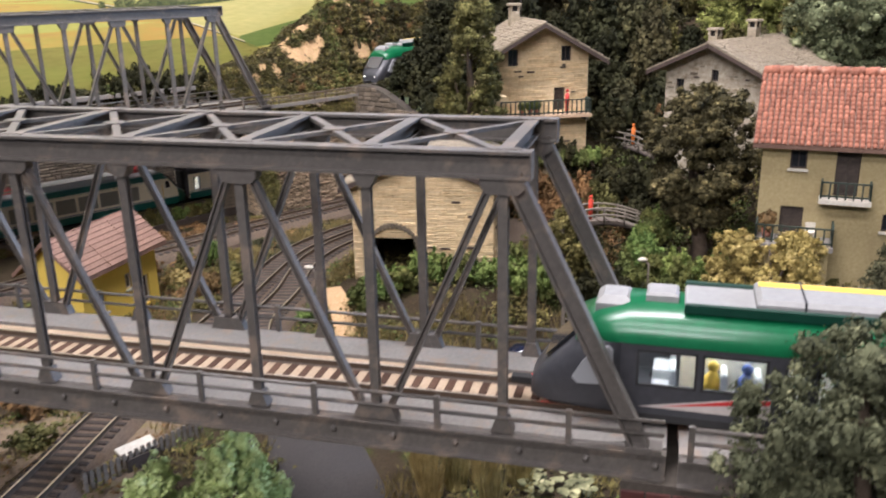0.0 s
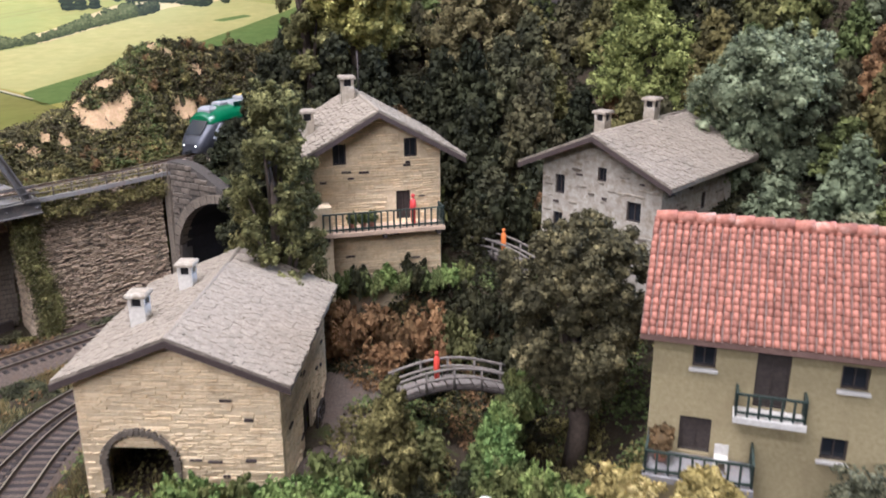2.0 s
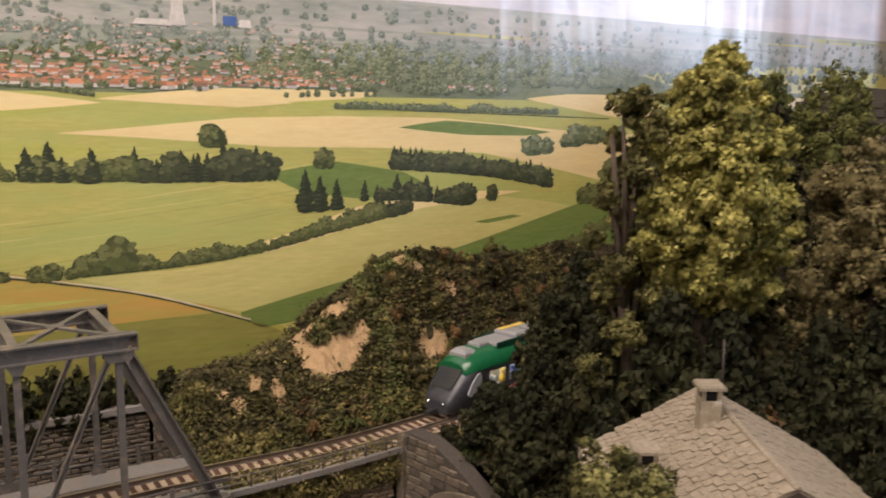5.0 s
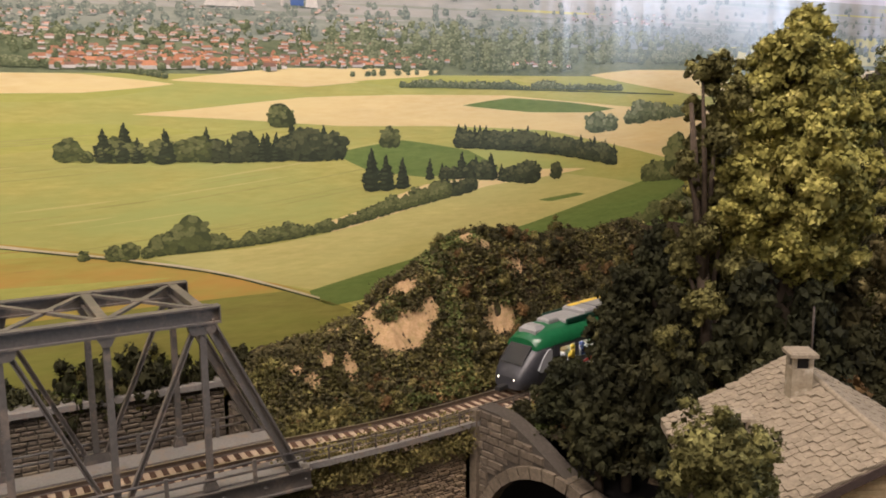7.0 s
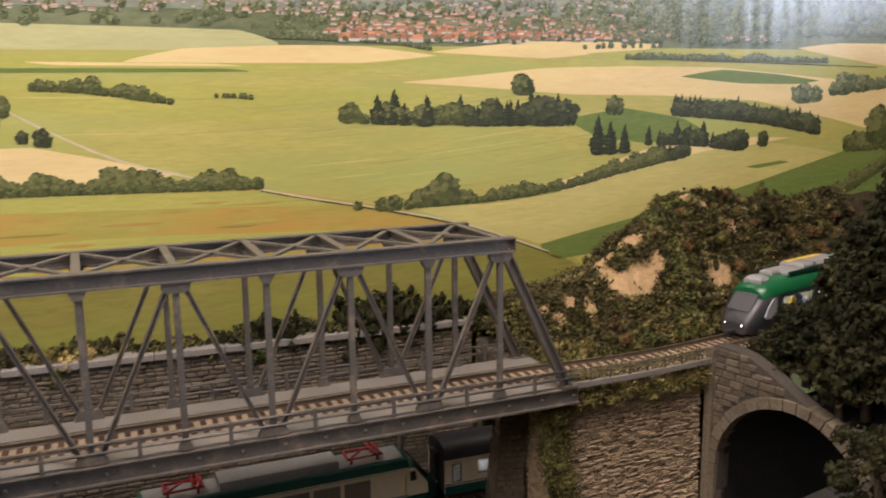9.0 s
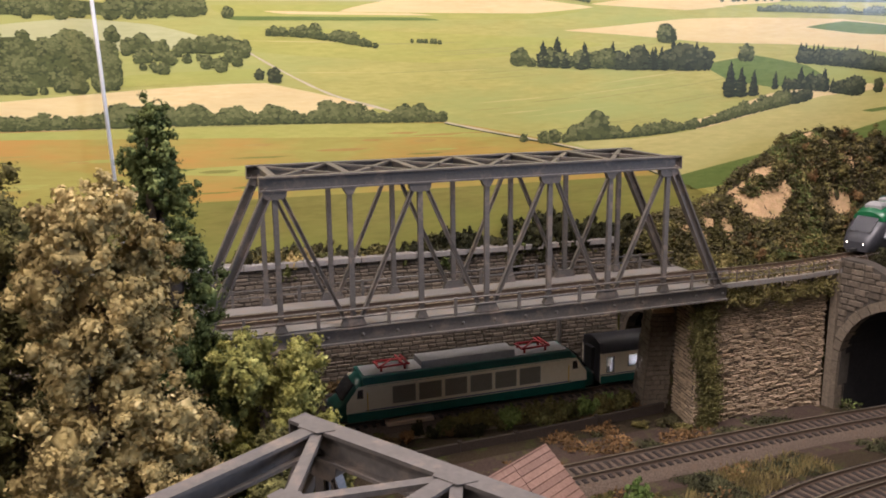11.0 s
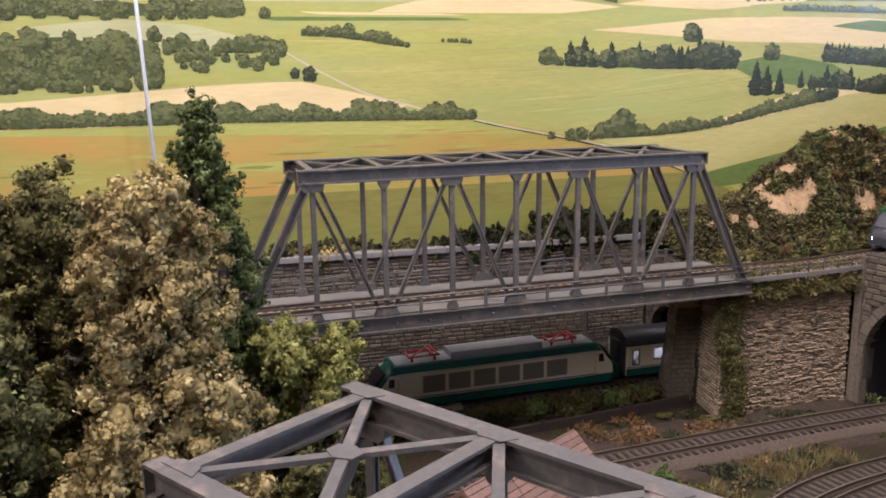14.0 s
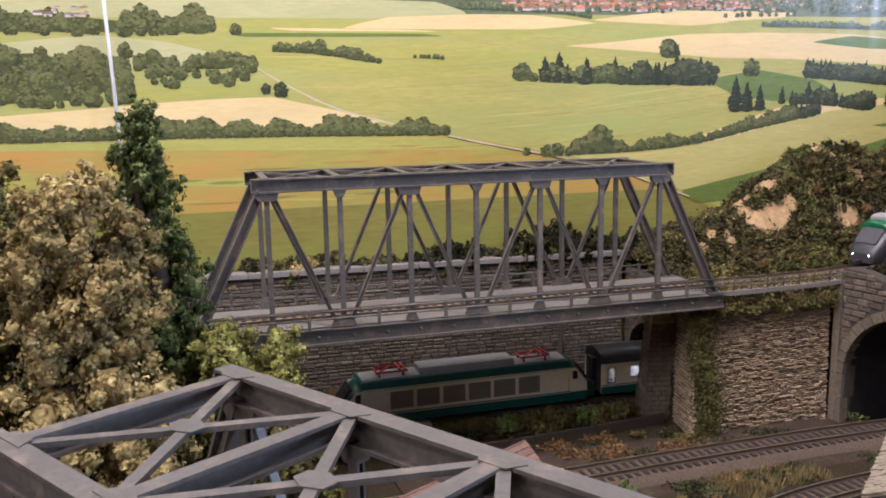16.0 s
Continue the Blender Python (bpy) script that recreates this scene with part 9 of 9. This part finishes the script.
root = thing("timber_edging", "dark timber edging board beside the gravel bed", "edging")
edge = [(-36.2, 31.8), (-34.0, 35.7), (-31.7, 39.7), (-28.3, 46.1), (-25.3, 52.0)]
for (ax, ay), (bx, by) in zip(edge, edge[1:]):
    part("board", Geo().beam((ax, ay, 1.62), (bx, by, 1.62), 0.26, 0.8), DARKWOOD, root)
    part("stake", Geo().box(ax - 0.14, ay - 0.14, 0.9, ax + 0.14, ay + 0.14, 2.2), DARKWOOD, root)
# raised planting bed along the foot of the long wall
root = thing("planting_bed", "low earth bed behind a dark timber board under the long wall", "plant bed", kind="structure")
for k in range(4):
    u0, u1 = -26 + 9.6 * k, -26 + 9.6 * (k + 1) - 0.06
    part("board", Geo().beam((*rear(u0, 9.75), 2.1), (*rear(u1, 9.75), 2.1), 0.22, 1.9), DARKWOOD, root)
part("soil", Geo().beam((*rear(-26, 10.5), 2.0), (*rear(12.3, 10.5), 2.0), 1.2, 1.9), EARTH, root, "brown earth")

# trough with a pale lid and picket fence under the front bridge
root = thing("feed_trough", "small timber trough with a pale sloping lid", "trough", at(-7.0, 4.8, height(-7.0, 4.8), 62))
part("box", Geo().box(-0.9, -0.6, 0, 0.9, -0.52, 0.8).box(-0.9, 0.52, 0, 0.9, 0.6, 0.8).box(-0.9, -0.52, 0, -0.82, 0.52, 0.8).box(0.82, -0.52, 0, 0.9, 0.52, 0.8).box(-0.82, -0.52, 0, 0.82, 0.52, 0.1), DARKWOOD, root)
part("lid", Geo().box(-1.0, -0.1, 0.85, 1.0, 0.75, 0.95, m=Matrix.Rotation(radians(14), 4, "X")), WHITE, root)
root = thing("picket_fence", "grey weathered picket fence beside the low track", "fence", at(-7.6, 2.6, height(-7.6, 2.6), 66))
for i in range(20):
    part("picket", Geo().slab(i * 0.36 - 1.0, -0.05, -0.1, i * 0.36 - 0.8, 0.05, 1.2, 0.03), GREYWOOD, root)
for z in (0.3, 0.85):
    part("fence_rail", Geo().box(-1.05, 0.05, z, 6.1, 0.11, z + 0.1), GREYWOOD, root)

# thin white pole in front of the poster
tagged(new("white_pole", Geo().tube([(*rear(-23.7, 13.6), 10), (*rear(-25.5, 13.6), 62)], 0.15, 8).mesh("white_pole", plain("white_pole_paint", (0.95, 0.94, 0.90), 0.4))), "thin white pole standing before the poster", "pole")


def approach():
    """Plate girder approach right of the front bridge, with its dark brick pier."""
    root = thing("bridge_approach", "grey plate-girder approach span with handrails", "bridge")
    z = FRONT_Z
    for y in (-3.2, 3.2):
        s = 1 if y > 0 else -1
        part("girder", Geo().box(19.65, y - 0.06, z, 46, y + 0.06, z + 1.0).box(19.65, y - 0.28, z, 46, y + 0.28, z + 0.1).box(19.65, y - 0.32, z + 1.0, 46, y + 0.32, z + 1.08), STEEL, root)
        part("walkway", Geo().box(19.65, min(y, y - 1.6 * s), z + 1.085, 46, max(y, y - 1.6 * s), z + 1.17), DECK, root)
        for zr in (z + 1.75, z + 2.25):
            part("handrail", Geo().tube([(19.9, y + 0.22 * s, zr), (46, y + 0.22 * s, zr)], 0.075, 6), STEEL, root)
        for i in range(10):
            x = 20.0 + i * 2.9
            part("rail_post", Geo().box(x - 0.1, y + 0.22 * s - 0.08, z + 1.1, x + 0.1, y + 0.22 * s + 0.08, z + 2.36), STEEL, root)
    brick = surface("dark_red_brick", (0.06, 0.018, 0.015), (0.14, 0.04, 0.03), 4, 0.5, 0.7, 0.3, vary=0.25)
    for x in (19.5, -19.5):
        p = thing("bridge_pier", "dark red brick pier under the bridge end", "pier", at(x, 0, LOW), group="brick piers")
        part("pier_core", Geo().box(-1.7, -3.3, -1, 1.7, 3.3, FRONT_Z - LOW - 0.02), MORTAR, p)
        z = 0.0
        while z < FRONT_Z - LOW - 0.55:
            for i in range(4):
                part("brick", Geo().slab(-1.7 + i * 0.85 + 0.03, z + 0.03, 0, -1.7 + i * 0.85 + 0.82, z + 0.5, 0.08, 0.02, m=Matrix(((1, 0, 0, 0), (0, 0, -1, -3.3), (0, 1, 0, 0), (0, 0, 0, 1)))), brick, p)
            z += 0.53


approach()


def far_corner():
    """What stands past the end of the poster: a dark red cabinet, a post, hanging flags and a ruined wall."""
    wood = surface("dark_red_cabinet", (0.05, 0.014, 0.012), (0.11, 0.035, 0.028), 1.5, 0.2, 0.5, 0.1)
    root = thing("cabinet", "tall dark red wooden cabinet at the end of the layout", "cabinet", at(21.0, 134, 0, 20))
    part("body", Geo().slab(-5, -2, -100, 8, 14, 75, 0.5), wood, root)
    part("door", Geo().slab(-4, -2.3, 22, 7, -2.02, 72, 0.1), wood, root)
    post = thing("post", "slim reddish wooden post rising from the hill", "post", at(22.8, 119.5, 18))
    part("shaft", Geo().slab(-0.6, -0.6, -2, 0.6, 0.6, 40, 0.1), surface("red_post_wood", (0.16, 0.05, 0.03), (0.28, 0.10, 0.06), 2, 0.3, 0.5, 0.1, stretch=(4, 4, 1)), post)
    for i, (dx, z, c) in enumerate(((6, 41, (0.55, 0.03, 0.04)), (9, 42, (0.75, 0.72, 0.70)), (11.5, 43.5, (0.55, 0.03, 0.04)), (15, 42, (0.70, 0.66, 0.64)), (17.5, 40.5, (0.5, 0.03, 0.04)), (21, 42.5, (0.02, 0.15, 0.05)))):
        f = thing("hanging_flag", "small drooping cloth flag", "flag", at(22.8 + dx, 122, z, 10 * i), group="flags")
        part("stick", Geo().tube([(0, 0, -4), (1.5, 0, 7)], 0.12, 6), GREYWOOD, f)
        g = Geo()
        vs = []
        for a in range(7):
            for b in range(5):
                vs.append((1.2 + a * 0.45 - 0.2 * b, 0.5 * math.sin(a * 1.3 + b * 0.4), 5.5 - b * 1.5 - a * 0.5))
        g.add(vs, [(a * 5 + b, a * 5 + b + 1, a * 5 + b + 6, a * 5 + b + 5) for a in range(6) for b in range(4)], True)
        part("cloth", g, plain("flag_cloth", c, 0.8), f)
    box = thing("display_box", "white and turquoise display box beyond the hill", "box", at(27.5, 128, 20, 12))
    part("lower", Geo().slab(-3, -2, 0, 3, 2, 6.5, 0.2), plain("turquoise", (0.03, 0.34, 0.36), 0.5), box)
    part("upper", Geo().slab(-2, -1.5, 6.5, 2, 1.5, 12, 0.3), WHITE, box)
    ruin = thing("ruined_wall", "dark ruined stone wall overgrown on the hilltop", "ruin", at(11.6, 112, 22, -14))
    g = Geo()
    prof = [(-7, 0), (7, 0), (7, 9.5), (5.2, 12.0), (3.6, 13.6), (1.4, 14.6), (-1.6, 14.9), (-3.4, 14.2), (-5.4, 14.4), (-7, 11)]
    g.prism(prof, "y", -1.2, 1.2)
    part("wall", g, MORTAR, ruin)
    part("stonework", courses(Geo(), 13.4, 13.4, 1.8, 0.8, lambda x, z: z < 13.6 - 0.5 * max(0, x - 1.5) ** 1.2 - 0.4, 0.2, 0.12, 0.1, x0=-6.7), MORTAR, ruin).matrix_local = at(0, -1.2, 0)
    for dx, r in ((-6, 3), (6.5, 3), (0, 2.2), (-9, 3.6), (9, 3.4), (3, 2)):
        shrub("mid", 11.6 + dx, 110.2, 22 + 9 * random.random(), r, 2 * r, "round the ruined wall", "hill_tree")


far_corner()


def hall_window():
    root = thing("window_1", "bright curtained hall window", "window", at(328.5, 150, 80), kind="structure")
    for i in range(9):
        y = -44 + i * 11
        part("curtain_fold", Geo().tube([(0, y, -58), (0.6, y + 1, 0), (0, y, 58)], 1.4 + (i % 3) * 0.7, 8), WHITE, root)
    part("window_frame", Geo().box(-1, -48, -62, 1, -44, 62).box(-1, 44, -62, 1, 48, 62).box(-1, -44, 58, 1, 44, 62).box(-1, -44, -62, 1, 44, -58), WHITE, root)


hall_window()
